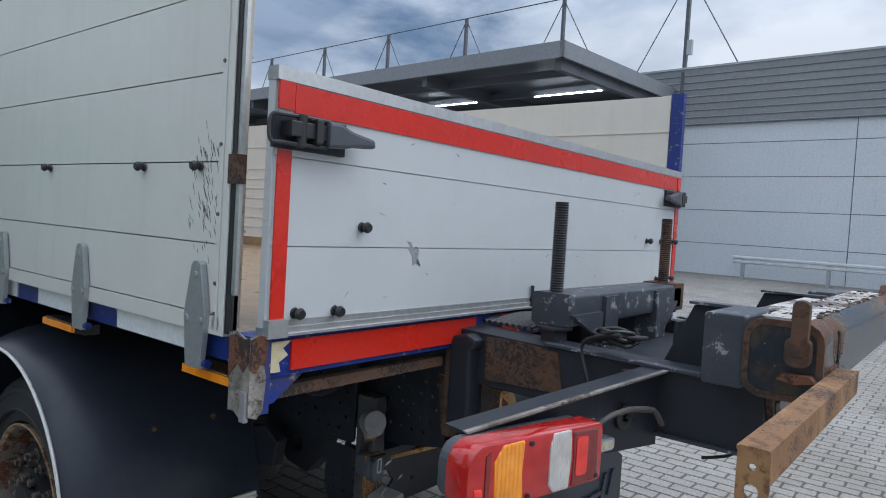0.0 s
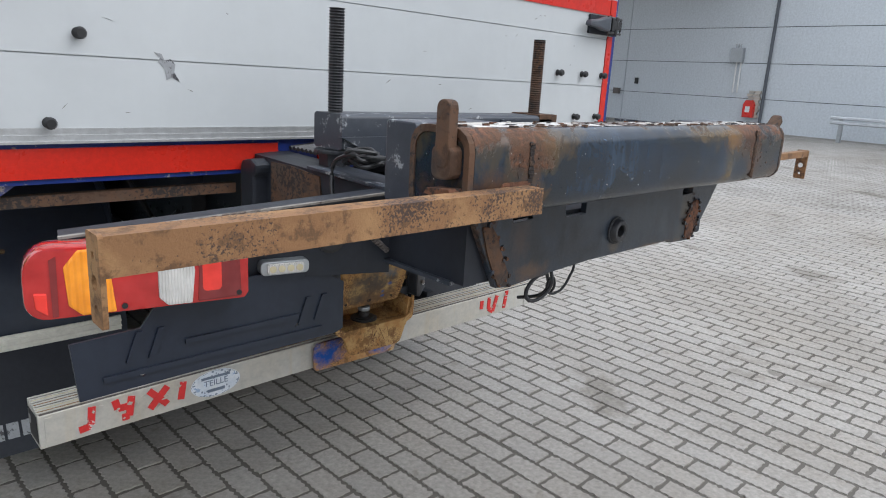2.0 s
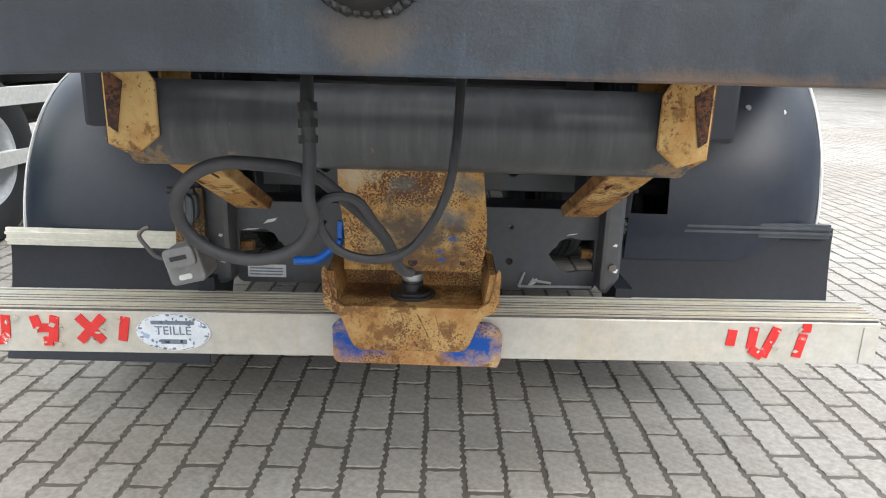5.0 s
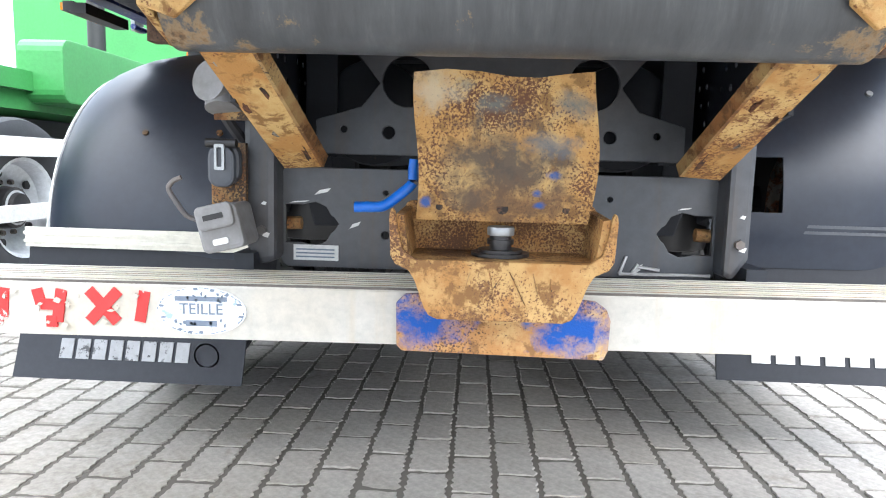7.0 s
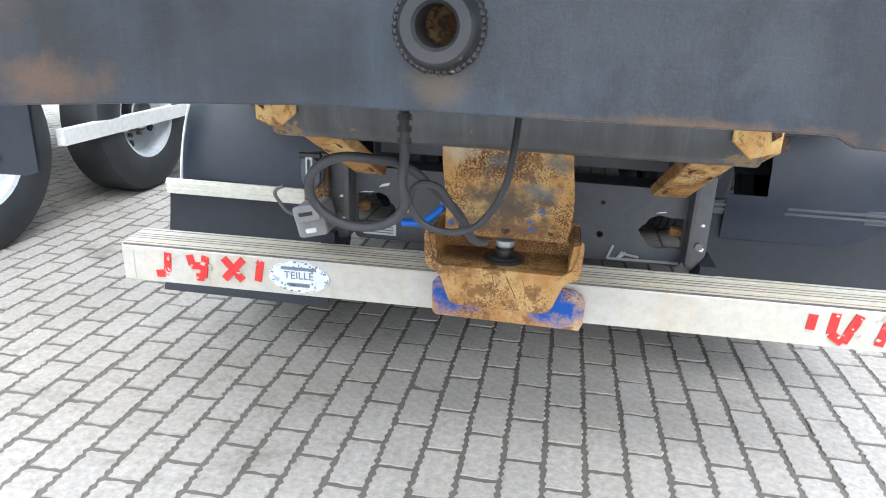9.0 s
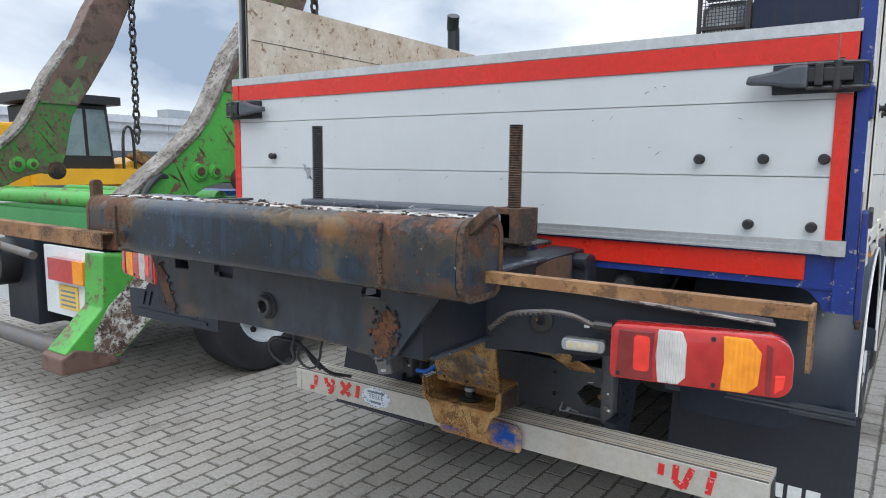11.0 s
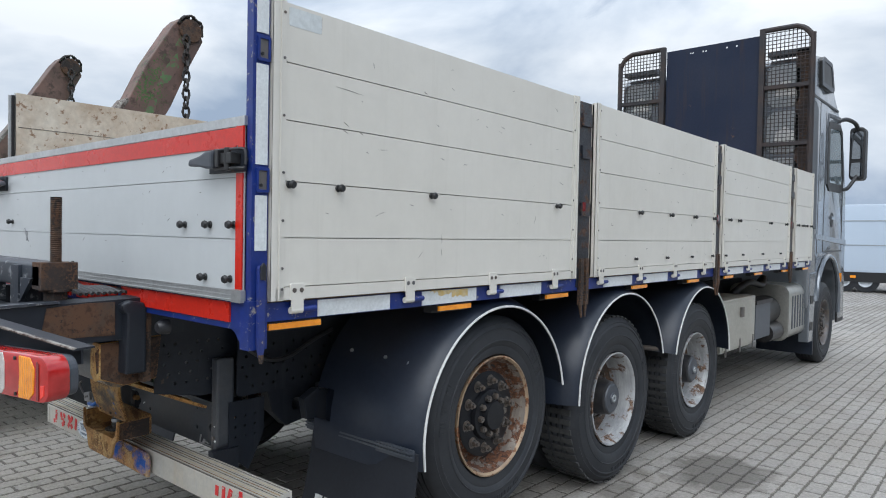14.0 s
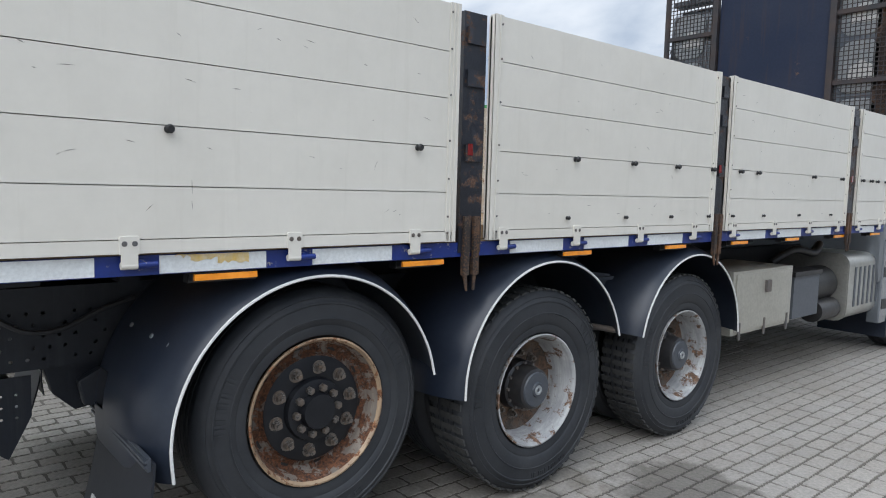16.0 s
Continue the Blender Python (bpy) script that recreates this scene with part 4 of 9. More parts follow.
# side boards: five profiles each, with a bottom rail
PANELS = [(0.072, 2.058), (2.262, 4.240), (4.398, 6.448), (6.655, 7.425)]
SEAMS = [1.352, 1.397, 1.563, 1.753, 1.957, 2.149, 2.347]
HINGE_Y = [0.180, 0.737, 1.296, 1.843, 2.355, 2.884, 3.448, 4.02, 4.52, 5.12, 5.72, 6.30, 6.76, 7.28]
KNOB_Y = [0.142, 0.355, 0.857, 1.846, 2.846, 3.338, 3.78, 4.19, 4.55, 4.80, 5.72, 6.28, 6.74, 6.95, 7.10, 7.33]
for s in (-1, 1):
    PAINT = SUNLIT_PANEL if s > 0 else WHITE_PANEL
    for n, (y0, y1) in enumerate(PANELS):
        y0 = 0.095 if s < 0 and n == 0 else y0
        board = part("side_board", box(s * 1.252, s * 1.262, y0, y1, 1.360, 2.340), PAINT, truck, "white aluminium dropside board")
        low_by = 0.012 if s < 0 else 0.0
        for k, (z0, z1) in enumerate(zip(SEAMS, SEAMS[1:])):
            z0, z1 = z0 - low_by, z1 - low_by
            proud = 0.004 if k == 0 else 0.0
            part("board_profile", box(s * 1.258, s * (HALF + proud), y0 + 0.004, y1 - 0.004, z0 + 0.0017, z1 - 0.0017), PAINT, board, bevel=0.0007)
        for ye, way in ((y0, 1), (y1 - 0.052, -1)):
            m_ = ye + 0.026
            bm = box(s * 1.252, s * (HALF + 0.004), ye, ye + 0.052, 1.352, 2.349)
            box(s * HALF, s * (HALF + 0.0075), *sorted((m_ - way * 0.026, m_ - way * 0.009)), 1.3525, 2.3495, bm)
            box(s * HALF, s * (HALF + 0.0075), *sorted((m_ + way * 0.003, m_ + way * 0.008)), 1.3525, 2.3495, bm)
            trim = part("edge_trim", bm, PAINT, board, "white edge trim with rivets")
            for z in (1.39, 1.46, 1.62, 1.78, 1.97, 2.16, 2.31):
                bm = bmesh.new()
                rivet((s * (HALF + 0.004), m_ + way * 0.018, z), (s, 0, 0), bm, 0.0048)
                part("rivet", bm, HUB_GREY, trim)
        inner = part("board_lining", box(s * 1.244, s * 1.2535, y0, y1, 1.360, 2.345), DIRTY_PANEL if s < 0 else PAINT, board, "scratched stained board lining")
        if s < 0:
            part("lining_seam", box(s * 1.2425, s * 1.2445, y0 + 0.01, y1 - 0.01, 2.150, 2.1535), SCRATCH, board)
        for z in (1.42, 1.50, 1.58, 1.66, 1.74, 1.82, 1.90, 1.98, 2.16):
            if s > 0 or z in (1.58, 1.98):
                part("lining_rib", box(s * 1.239, s * 1.245, y0, y1, z, z + 0.006), DIRTY_PANEL if s < 0 else PAINT, board)
    for y in KNOB_Y if s > 0 else (0.223, 0.492, 1.089, 1.92, 2.86):
        knob(s * (HALF + 0.002), y, 1.742 if s > 0 else 1.730, (s, 0, 0), truck, 1.0 if s > 0 else 0.88)
    for y in (2.80, 3.29, 3.74, 4.17, 4.48, 4.92, 5.50, 6.10):
        if s > 0:
            knob(s * (HALF + 0.002), y, 1.448, (s, 0, 0), truck, 0.7)
    # posts between the boards
    for y0, y1 in ((2.075, 2.245), (4.252, 4.388), (6.462, 6.642)):
        m = (y0 + y1) / 2
        bm = box(s * 1.235, s * 1.268, y0 + 0.02, y1 - 0.02, 1.30, 2.335)
        post = part("stake_post", bm, POST, truck, "worn black stake post with rust", bevel=0.004)
        for z in (1.70, 2.02, 2.20):
            part("post_bracket", box(s * 1.262, s * 1.282, y0 + 0.035, y1 - 0.035, z, z + 0.07), POST, post, bevel=0.004)
        bm = box(s * 1.262, s * 1.284, m - 0.045, m - 0.012, 1.20, 1.46)
        box(s * 1.262, s * 1.284, m + 0.012, m + 0.045, 1.20, 1.46, bm)
        rod((s * 1.272, m - 0.03, 1.21), (s * 1.277, m - 0.02, 1.13), 0.011, 8, bm, 0.006)
        rod((s * 1.272, m + 0.03, 1.21), (s * 1.277, m + 0.02, 1.13), 0.011, 8, bm, 0.006)
        part("post_foot", bm, RUST, post, "rusty post foot")
        if s > 0:
            part("reflector", box(1.281, 1.285, m - 0.040, m - 0.012, 1.725, 1.775), DEEP_RED, post, "small dull red reflector", bevel=0.002)
for k in range(95):
    y = 0.190 + random.gauss(0, 0.036)
    z = random.choice((random.gauss(1.635, 0.035), random.gauss(1.60, 0.05), random.gauss(1.74, 0.03)))
    y = min(max(y, 0.150), 0.262)
    h = random.uniform(0.010, 0.035)
    scratch(-1, y, z, h * random.uniform(0.25, 0.5), h, random.uniform(0.0006, 0.0011), truck, "scuff")
# board hinges: small cast ones on one flank, long forged straps on the other
for y in HINGE_Y:
    bm = plate("x", 1.280, 1.288, [(y - 0.030, 1.352), (y + 0.030, 1.352), (y + 0.030, 1.404), (y + 0.026, 1.409), (y - 0.026, 1.409), (y - 0.030, 1.404)])
    box(1.282, 1.288, y - 0.025, y + 0.025, 1.322, 1.353, bm)
    rod((1.277, y - 0.025, 1.316), (1.277, y + 0.025, 1.316), 0.012, 12, bm)
    hinge = part("board_hinge", bm, SUNLIT_PANEL, truck, "white board hinge with two bolts", bevel=0.0015)
    for d in (-0.015, 0.015):
        bm = bmesh.new()
        rod((1.287, y + d, 1.385), (1.2895, y + d, 1.385), 0.0085, 12, bm)
        rod((1.289, y + d, 1.385), (1.2915, y + d, 1.385), 0.005, 6, bm)
        part("hinge_bolt", bm, HUB_GREY, hinge)
    part("hinge_pin", rod((1.277, y + 0.020, 1.316), (1.277, y + 0.085, 1.318), 0.0105, 10), BLUE, hinge, "blue painted hinge pin", smooth=True)
    part("hinge_eye", box(1.262, 1.279, y + 0.030, y + 0.046, 1.303, 1.333), BLUE, hinge)
for y in (0.200, 0.825, 1.45, 1.95, 2.45, 3.1):
    bm = plate("x", -1.298, -1.282, [(y - 0.030, 1.256), (y + 0.030, 1.256), (y + 0.045, 1.38), (y + 0.019, 1.500), (y + 0.009, 1.508), (y - 0.009, 1.508), (y - 0.019, 1.500), (y - 0.045, 1.38)])
    for dy, z in ((0, 1.475), (-0.030, 1.37), (0.030, 1.37)):
        rivet((-1.298, y + dy, z), (-1, 0, 0), bm, 0.009)
    strap = part("strap_hinge", bm, GALVA, truck, "grey forged strap hinge", bevel=0.002)
    part("hinge_pin", rod((-1.283, y - 0.045, 1.268), (-1.283, y + 0.040, 1.268), 0.010, 12), BLUE, strap, "blue painted hinge pin", smooth=True)
# reflective strips and side lamps along the rail
OCHRE_RUN = surface("ochre_rust_run", (0.60, 0.42, 0.13), (0.66, 0.58, 0.40), rough=0.6, blotch=30, amount=0.9, bump=0.05)
for y0, y1, low in ((0.93, 1.05, 1.318), (1.02, 1.13, 1.304), (0.88, 0.96, 1.330)):
    edge_ = [(y1 - (y1 - y0) * k / 9, low + random.uniform(0.0, 0.016)) for k in range(10)]
    part("rust_run", plate("x", 1.2664, 1.2672 + 0.0004 * y0, [(y0, 1.342), (y1, 1.342)] + edge_), OCHRE_RUN, truck, "ochre rust run on the strip")
for s in (-1, 1):
    for y0, y1 in ((0.284, 0.642), (0.831, 1.195), (1.379, 1.739), (2.42, 2.80), (2.97, 3.36), (3.55, 3.92), (4.60, 5.02), (5.22, 5.62), (5.82, 6.2), (6.85, 7.2)):
        part("reflective_strip", box(s * 1.262, s * 1.266, y0, y1, 1.285, 1.343), WHITE_TAPE, truck, "stained white reflective strip")
    for y0 in (0.078, 0.940, 1.795, 2.815, 3.75, 4.55, 5.38, 6.3, 7.15):
        d = 0.030 if s < 0 else 0.0
        lamp = part("side_lamp", box(s * 1.225, s * 1.262, y0 + 0.004, y0 + 0.224, 1.253 - d, 1.274 - d), AMBER, truck, "amber side marker lamp", bevel=0.005)
        part("lamp_rim", box(s * 1.222, s * 1.252, y0, y0 + 0.228, 1.250 - d, 1.278 - d), BLACK, lamp, "", bevel=0.003)
        part("lamp_back", box(s * 1.18, s * 1.226, y0 - 0.006, y0 + 0.234, 1.242 - d, 1.272 - d), BLACK, lamp)

# tailgate
tailgate = part("tailgate", box(-1.243, 1.243, 0.004, 0.028, 1.36, 1.945), TAIL_PANEL, truck, "white aluminium tailgate with red reflective tape")
for z0, z1 in ((1.388, 1.5545), (1.5575, 1.757), (1.760, 1.930)):
    part("tailgate_profile", box(-1.236, 1.236, -0.003, 0.005, z0, z1), TAIL_PANEL, tailgate, bevel=0.0015)
part("top_rail", box(-1.245, 1.245, -0.008, 0.030, 1.925, 1.956), ALU, tailgate, "scuffed aluminium top rail", bevel=0.003)
rail = part("bottom_rail", plate("x", -1.245, 1.245, [(0.030, 1.352), (0.030, 1.372), (0.004, 1.372), (0.004, 1.388), (-0.006, 1.388), (-0.006, 1.372), (-0.010, 1.372), (-0.010, 1.358), (-0.018, 1.358), (-0.018, 1.352)]), ALU, tailgate, "aluminium bottom rail")
for s in (-1, 1):
    part("red_tape", box(s * 1.198, s * 1.236, -0.0075, -0.002, 1.392, 1.772), RED_TAPE, tailgate, "red reflective tape")
    part("red_tape", box(s * 1.198, s * 1.240, -0.0095, -0.002, 1.862, 1.924), RED_TAPE, tailgate)
    part("corner_plate", box(s * 1.194, s * 1.248, -0.0195, 0.0, 1.350, 1.391), ALU, tailgate, bevel=0.002)
bm = box(-1.195, 1.195, -0.0075, -0.002, 1.858, 1.922)
part("red_tape", bm, RED_TAPE, tailgate)
for x, z in ((-1.165, 1.402), (-1.042, 1.400), (-0.965, 1.607), (0.866, 1.602), (1.036, 1.603), (1.183, 1.603), (1.008, 1.422), (1.165, 1.423)):
    knob(x, -0.003, z, (0, -1, 0), tailgate)
# the scar in the skin and a few dents
scar = plate("y", -0.0045, -0.0028, [(-0.790, 1.575), (-0.772, 1.572), (-0.766, 1.556), (-0.750, 1.560), (-0.738, 1.548), (-0.742, 1.528), (-0.728, 1.505), (-0.748, 1.515), (-0.762, 1.508), (-0.765, 1.535), (-0.782, 1.552), (-0.776, 1.562)])
part("torn_skin", scar, FADED_LETTERS, tailgate, "torn dented patch of bare metal")


def latch(s):
    """An over-centre tailgate latch with a grey grip, on a dark back plate."""
    back_plate = part("latch", box(s * 1.045, s * 1.255, -0.014, -0.003, 1.775, 1.852), CHASSIS, tailgate, "black steel tailgate latch with grey grip", bevel=0.003)
    grip = plate("y", -0.062, -0.030, [(s * 0.985, 1.800), (s * 0.990, 1.822), (s * 1.06, 1.832), (s * 1.10, 1.845), (s * 1.135, 1.845), (s * 1.135, 1.785), (s * 1.09, 1.788), (s * 1.05, 1.796)])
    part("grip", grip, SLATE, back_plate, "worn grey plastic grip", bevel=0.008)
    bm = box(s * 1.13, s * 1.235, -0.050, -0.012, 1.80, 1.835)
    box(s * 1.15, s * 1.17, -0.058, -0.012, 1.79, 1.845, bm)
    rod((s * 1.20, -0.040, 1.778), (s * 1.20, -0.040, 1.852), 0.012, 10, bm)
    part("latch_body", bm, BLACK, back_plate, bevel=0.003)
    bm = hose([(s * 1.13, -0.045, 1.785), (s * 1.24, -0.035, 1.785), (s * 1.268, -0.02, 1.790), (s * 1.268, -0.02, 1.840), (s * 1.24, -0.035, 1.846), (s * 1.13, -0.045, 1.846)], 0.005)
    part("bail", bm, BLACK_STEEL, back_plate)


latch(-1)
latch(1)

# rear cross beam under the tailgate
rear_beam = part("rear_beam", box(-1.255, 1.255, 0.006, 0.06, 1.255, 1.350), BLUE, truck, "blue rear cross beam with red reflective tape")
for a, b in ((-1.165, -0.44), (-0.30, -0.19), (-0.12, 0.30), (0.345, 1.155)):
    part("red_tape", box(a, b, -0.001, 0.007, 1.268 if a < 0.3 else 1.278, 1.340 if a < 0.3 else 1.345), RED_TAPE, rear_beam)
part("torn_tape", plate("y", -0.0005, 0.007, [(-1.235, 1.268), (-1.235, 1.338), (-1.167, 1.338), (-1.19, 1.322), (-1.175, 1.305), (-1.200, 1.290), (-1.195, 1.268)]), YELLOWED, rear_beam, "torn yellowed tape end")
for x in (-0.13,):
    part("keeper", rod((x, -0.012, 1.33), (x, -0.012, 1.43), 0.006, 8), BLACK_STEEL, rear_beam)
for s in (-1, 1):
    gus = [(1.255, 1.258), (1.11, 1.260), (1.20, 1.195), (1.255, 1.185)] if s < 0 else [(1.255, 1.258), (1.13, 1.262), (1.17, 1.244), (1.198, 1.215), (1.206, 1.196), (1.255, 1.194)]
    gus = plate("y", 0.012, 0.022, [(s * x, z) for x, z in gus])
    part("corner_gusset", gus, BLUE if s > 0 else SCUFFED_BLUE, rear_beam, "scuffed blue corner gusset")
    bm = box(s * 1.225, s * 1.275, -0.004, 0.066, 1.178 if s < 0 else 1.196, 1.355)
    part("corner_foot", bm, SCUFFED_BLUE if s < 0 else BLUE, rear_beam, bevel=0.003)
shoe = part("battered_corner", plate("x", -1.285, -1.279, [(-0.006, 1.178), (0.020, 1.170), (0.046, 1.186), (0.066, 1.182), (0.068, 1.352), (0.040, 1.360), (0.010, 1.350), (-0.006, 1.356)]), EDGE_STEEL, rear_beam, "bent bare corner shoe with rust")
part("shoe_rust", plate("x", -1.2875, -1.2845, [(-0.006, 1.300), (0.014, 1.276), (0.034, 1.296), (0.066, 1.262), (0.068, 1.350), (0.040, 1.358), (0.010, 1.348), (-0.006, 1.354)]), WARM_RUST, shoe)
part("shoe_face", plate("y", -0.010, -0.005, [(-1.284, 1.180), (-1.262, 1.172), (-1.246, 1.190), (-1.240, 1.262), (-1.250, 1.300), (-1.236, 1.352), (-1.262, 1.362), (-1.284, 1.352)]), EDGE_STEEL, shoe, "bare scraped steel face")
part("shoe_rust", plate("y", -0.0125, -0.0095, [(-1.284, 1.285), (-1.270, 1.276), (-1.258, 1.296), (-1.246, 1.290), (-1.238, 1.350), (-1.262, 1.360), (-1.284, 1.350)]), WARM_RUST, shoe)
part("corner_cap", box(-1.292, -1.281, -0.006, 0.012, 1.168, 1.235), PALE_SOCKET, rear_beam, bevel=0.003)
part("lower_stay", box(-1.22, -0.56, 0.030, 0.060, 1.196, 1.224), RUST, rear_beam, "dark rusty stay", bevel=0.003)
# right corner post with reflective strips
post = part("corner_post", box(1.236, 1.272, 0.004, 0.066, 1.196, 2.352), BLUE, truck, "blue corner post with white reflective strips", bevel=0.003)
for z0, z1 in ((1.52, 1.70), (1.80, 2.125), (2.225, 2.335)):
    part("white_strip", box(1.271, 1.2755, 0.016, 0.060, z0, z1), WHITE_TAPE, post)
for z in (1.715, 2.14):
    rim = part("post_pocket", plate("x", 1.270, 1.280, rounded(0.018, 0.066, z - 0.006, z + 0.076, 0.004, 2), [rounded(0.026, 0.058, z + 0.004, z + 0.066, 0.003, 2)]), BLUE, post, bevel=0.0015)
    part("pocket_plate", box(1.270, 1.275, 0.024, 0.060, z, z + 0.070), HUB_GREY, rim, bevel=0.002)
    part("pocket_bolt", rod((1.274, 0.036, z + 0.018), (1.278, 0.036, z + 0.018), 0.006, 8), BLACK, rim)
bm = plate("x", 1.275, 1.291, [(0.022, 1.215), (0.030, 1.172), (0.038, 1.165), (0.044, 1.175), (0.048, 1.215), (0.050, 1.462), (0.045, 1.472), (0.027, 1.472), (0.022, 1.462)])
bar = part("locking_bar", bm, SCUFFED_BLUE, post, "scuffed blue locking bar with rusty tip", bevel=0.003)
part("bar_catch", plate("x", 1.288, 1.300, [(0.026, 1.425), (0.046, 1.425), (0.046, 1.470), (0.036, 1.482), (0.026, 1.470)]), BLACK_STEEL, bar, bevel=0.003)
part("bar_tip", rod((1.285, 0.037, 1.180), (1.287, 0.037, 1.152), 0.010, 10, None, 0.007), RUST, bar, smooth=True)
part("tape_end", plate("y", -0.0100, -0.002, [(1.212, 1.862), (1.239, 1.862), (1.238, 1.842), (1.216, 1.846)]), RED_TAPE, tailgate)
# scratches and small marks in the paint
for u, v, du, dv, w in ((0.330, 2.105, 0.150, -0.012, 0.0012), (0.375, 1.985, 0.028, -0.016, 0.0018), (0.372, 1.955, 0.030, -0.012, 0.0016), (0.455, 1.955, 0.020, -0.008, 0.0016), (0.49, 1.885, 0.012, -0.003, 0.0014), (0.55, 1.900, 0.050, 0.004, 0.0010), (0.80, 2.165, 0.030, -0.012, 0.0014), (0.98, 2.21, 0.020, -0.012, 0.0014), (0.52, 2.225, 0.006, -0.022, 0.0014), (0.73, 1.70, 0.030, -0.006, 0.0013), (0.93, 1.59, 0.002, -0.05, 0.0009), (0.93, 1.52, 0.002, -0.03, 0.0009)):
    scratch(1, u, v, du, dv, w, truck)
for k in range(70):
    y0, y1 = random.choice(PANELS[:3])
    a = random.choice((random.gauss(-0.4, 0.25), random.gauss(0.1, 0.2), random.uniform(-1.4, 1.4)))
    h = random.uniform(0.006, 0.045)
    band = random.randrange(1, 6)
    v = random.uniform(SEAMS[band] + 0.05, SEAMS[band + 1] - 0.05)
    scratch(1, random.uniform(y0 + 0.09, y1 - 0.13), v, h * math.cos(a), h * math.sin(a), random.uniform(0.0006, 0.0013), truck)
for k in range(26):
    h, a = random.uniform(0.006, 0.03), random.gauss(0.1, 0.5)
    scratch(0, random.uniform(-1.1, 1.1), random.choice((random.uniform(1.42, 1.54), random.uniform(1.60, 1.74), random.uniform(1.79, 1.84))), h * math.cos(a), h * math.sin(a), random.uniform(0.0006, 0.0014), tailgate)
part("faded_patch", plate("x", 1.279, 1.2808, rounded(0.135, 0.272, 2.272, 2.334, 0.006, 2)), FADED_FILM, truck, "faded rectangular film patch")
for u, v, du, dv in ((0.135, 2.272, 0.137, 0.001), (0.272, 2.272, 0.001, 0.062), (0.262, 2.334, 0.012, -0.010)):
    scratch(1, u, v, du, dv, 0.0009, truck)
# open left board end: rubber seal, rusty keeper
bm = box(-1.284, -1.264, 0.078, 0.093, 1.35, 2.335)
part("board_seal", bm, BLACK, truck, "black rubber seal at the board end")
bm = box(-1.282, -1.273, 0.064, 0.078, 1.35, 2.335)
part("seal_rail", bm, ALU, truck, "scraped aluminium seal rail")
part("board_keeper", box(-1.294, -1.270, 0.058, 0.094, 1.690, 1.756), RUST, truck, "rusty board keeper", bevel=0.005)
part("seal_rail_foot", box(-1.286, -1.272, 0.064, 0.088, 1.36, 1.44), BLACK_STEEL, truck, bevel=0.003)


# ---------- rear lifting frame behind the tailgate ----------
BEAM_Y0, BEAM_Y1, BEAM_Z0, BEAM_Z1 = -1.003, -0.853, 1.311, 1.473
BEAM_L, BEAM_R = -0.645, 0.690
lift = part("lifting_beam", plate("x", BEAM_L, BEAM_R, rounded(BEAM_Y0, BEAM_Y1, BEAM_Z0, BEAM_Z1, 0.040, 8)), BEAM, truck, "dark blue beam with rusted ends", smooth=True)
part("worn_top", box(-0.60, 0.665, -0.962, -0.870, BEAM_Z1 - 0.0015, BEAM_Z1 + 0.0006), BARE_TOP, lift, "bare flaking beam top")
for i in range(140):
    x = random.uniform(-0.62, 0.68)
    y = random.choice((random.uniform(-0.966, -0.950), random.uniform(-0.96, -0.872)))
    a, b = random.uniform(0.002, 0.011), random.uniform(0.0015, 0.006)
    if abs(x) > 0.33:
        a *= 1.4
    part("rust_flake", plate("z", BEAM_Z1 - 0.001, BEAM_Z1 + random.uniform(0.0008, 0.0045), [(x - a, y), (x - a * 0.3, y + b), (x + a, y + b * 0.4), (x + a * 0.7, y - b), (x - a * 0.4, y - b)]), random.choice((RUST, WARM_RUST, RUST, BLACK_STEEL, BARE_TOP)), lift)
for x, tall in ((-0.495, 0.118), (0.503, 0.128)):
    bm = bmesh.new()
    for k in range(70):
        z = BEAM_Z0 + 0.020 + k * tall / 70
        w = random.uniform(0.002, 0.0055)
        c = x + random.uniform(-0.0025, 0.0025)
        rod((c - w, BEAM_Y0 + 0.001, z), (c + w, BEAM_Y0 - random.uniform(0.0, 0.002), z + random.uniform(-0.003, 0.003)), random.uniform(0.0020, 0.0042), 6, bm)
    part("weld_seam", bm, RUST, lift, "rusty weld seam")
# flaking scabs of rust on the front face, thickest round the seams
for k in range(60):
    x = random.choice((random.gauss(-0.50, 0.04), random.gauss(0.50, 0.06), random.gauss(0.58, 0.06), random.gauss(-0.45, 0.05)))
    x = min(max(x, BEAM_L + 0.01), BEAM_R - 0.01)
    z = random.uniform(BEAM_Z0 + 0.042, BEAM_Z1 - 0.042)
    r = random.uniform(0.0010, 0.0034)
    blob = [(x + r * random.uniform(0.5, 1.4) * math.cos(a), z + r * random.uniform(0.5, 1.4) * math.sin(a)) for a in (0, 0.9, 1.8, 2.7, 3.6, 4.5, 5.4)]
    part("rust_scab", plate("y", BEAM_Y0 - random.uniform(0.0006, 0.0018), BEAM_Y0 + 0.001, blob), random.choice((RUST, WARM_RUST, BEAM, BEAM)), lift)
part("bar_weld", plate("y", BEAM_Y0 - 0.0025, BEAM_Y0 + 0.001, rounded(-0.575, -0.492, 1.318, 1.378, 0.012)), WARM_RUST, lift, "rusted weld patch round the bar")
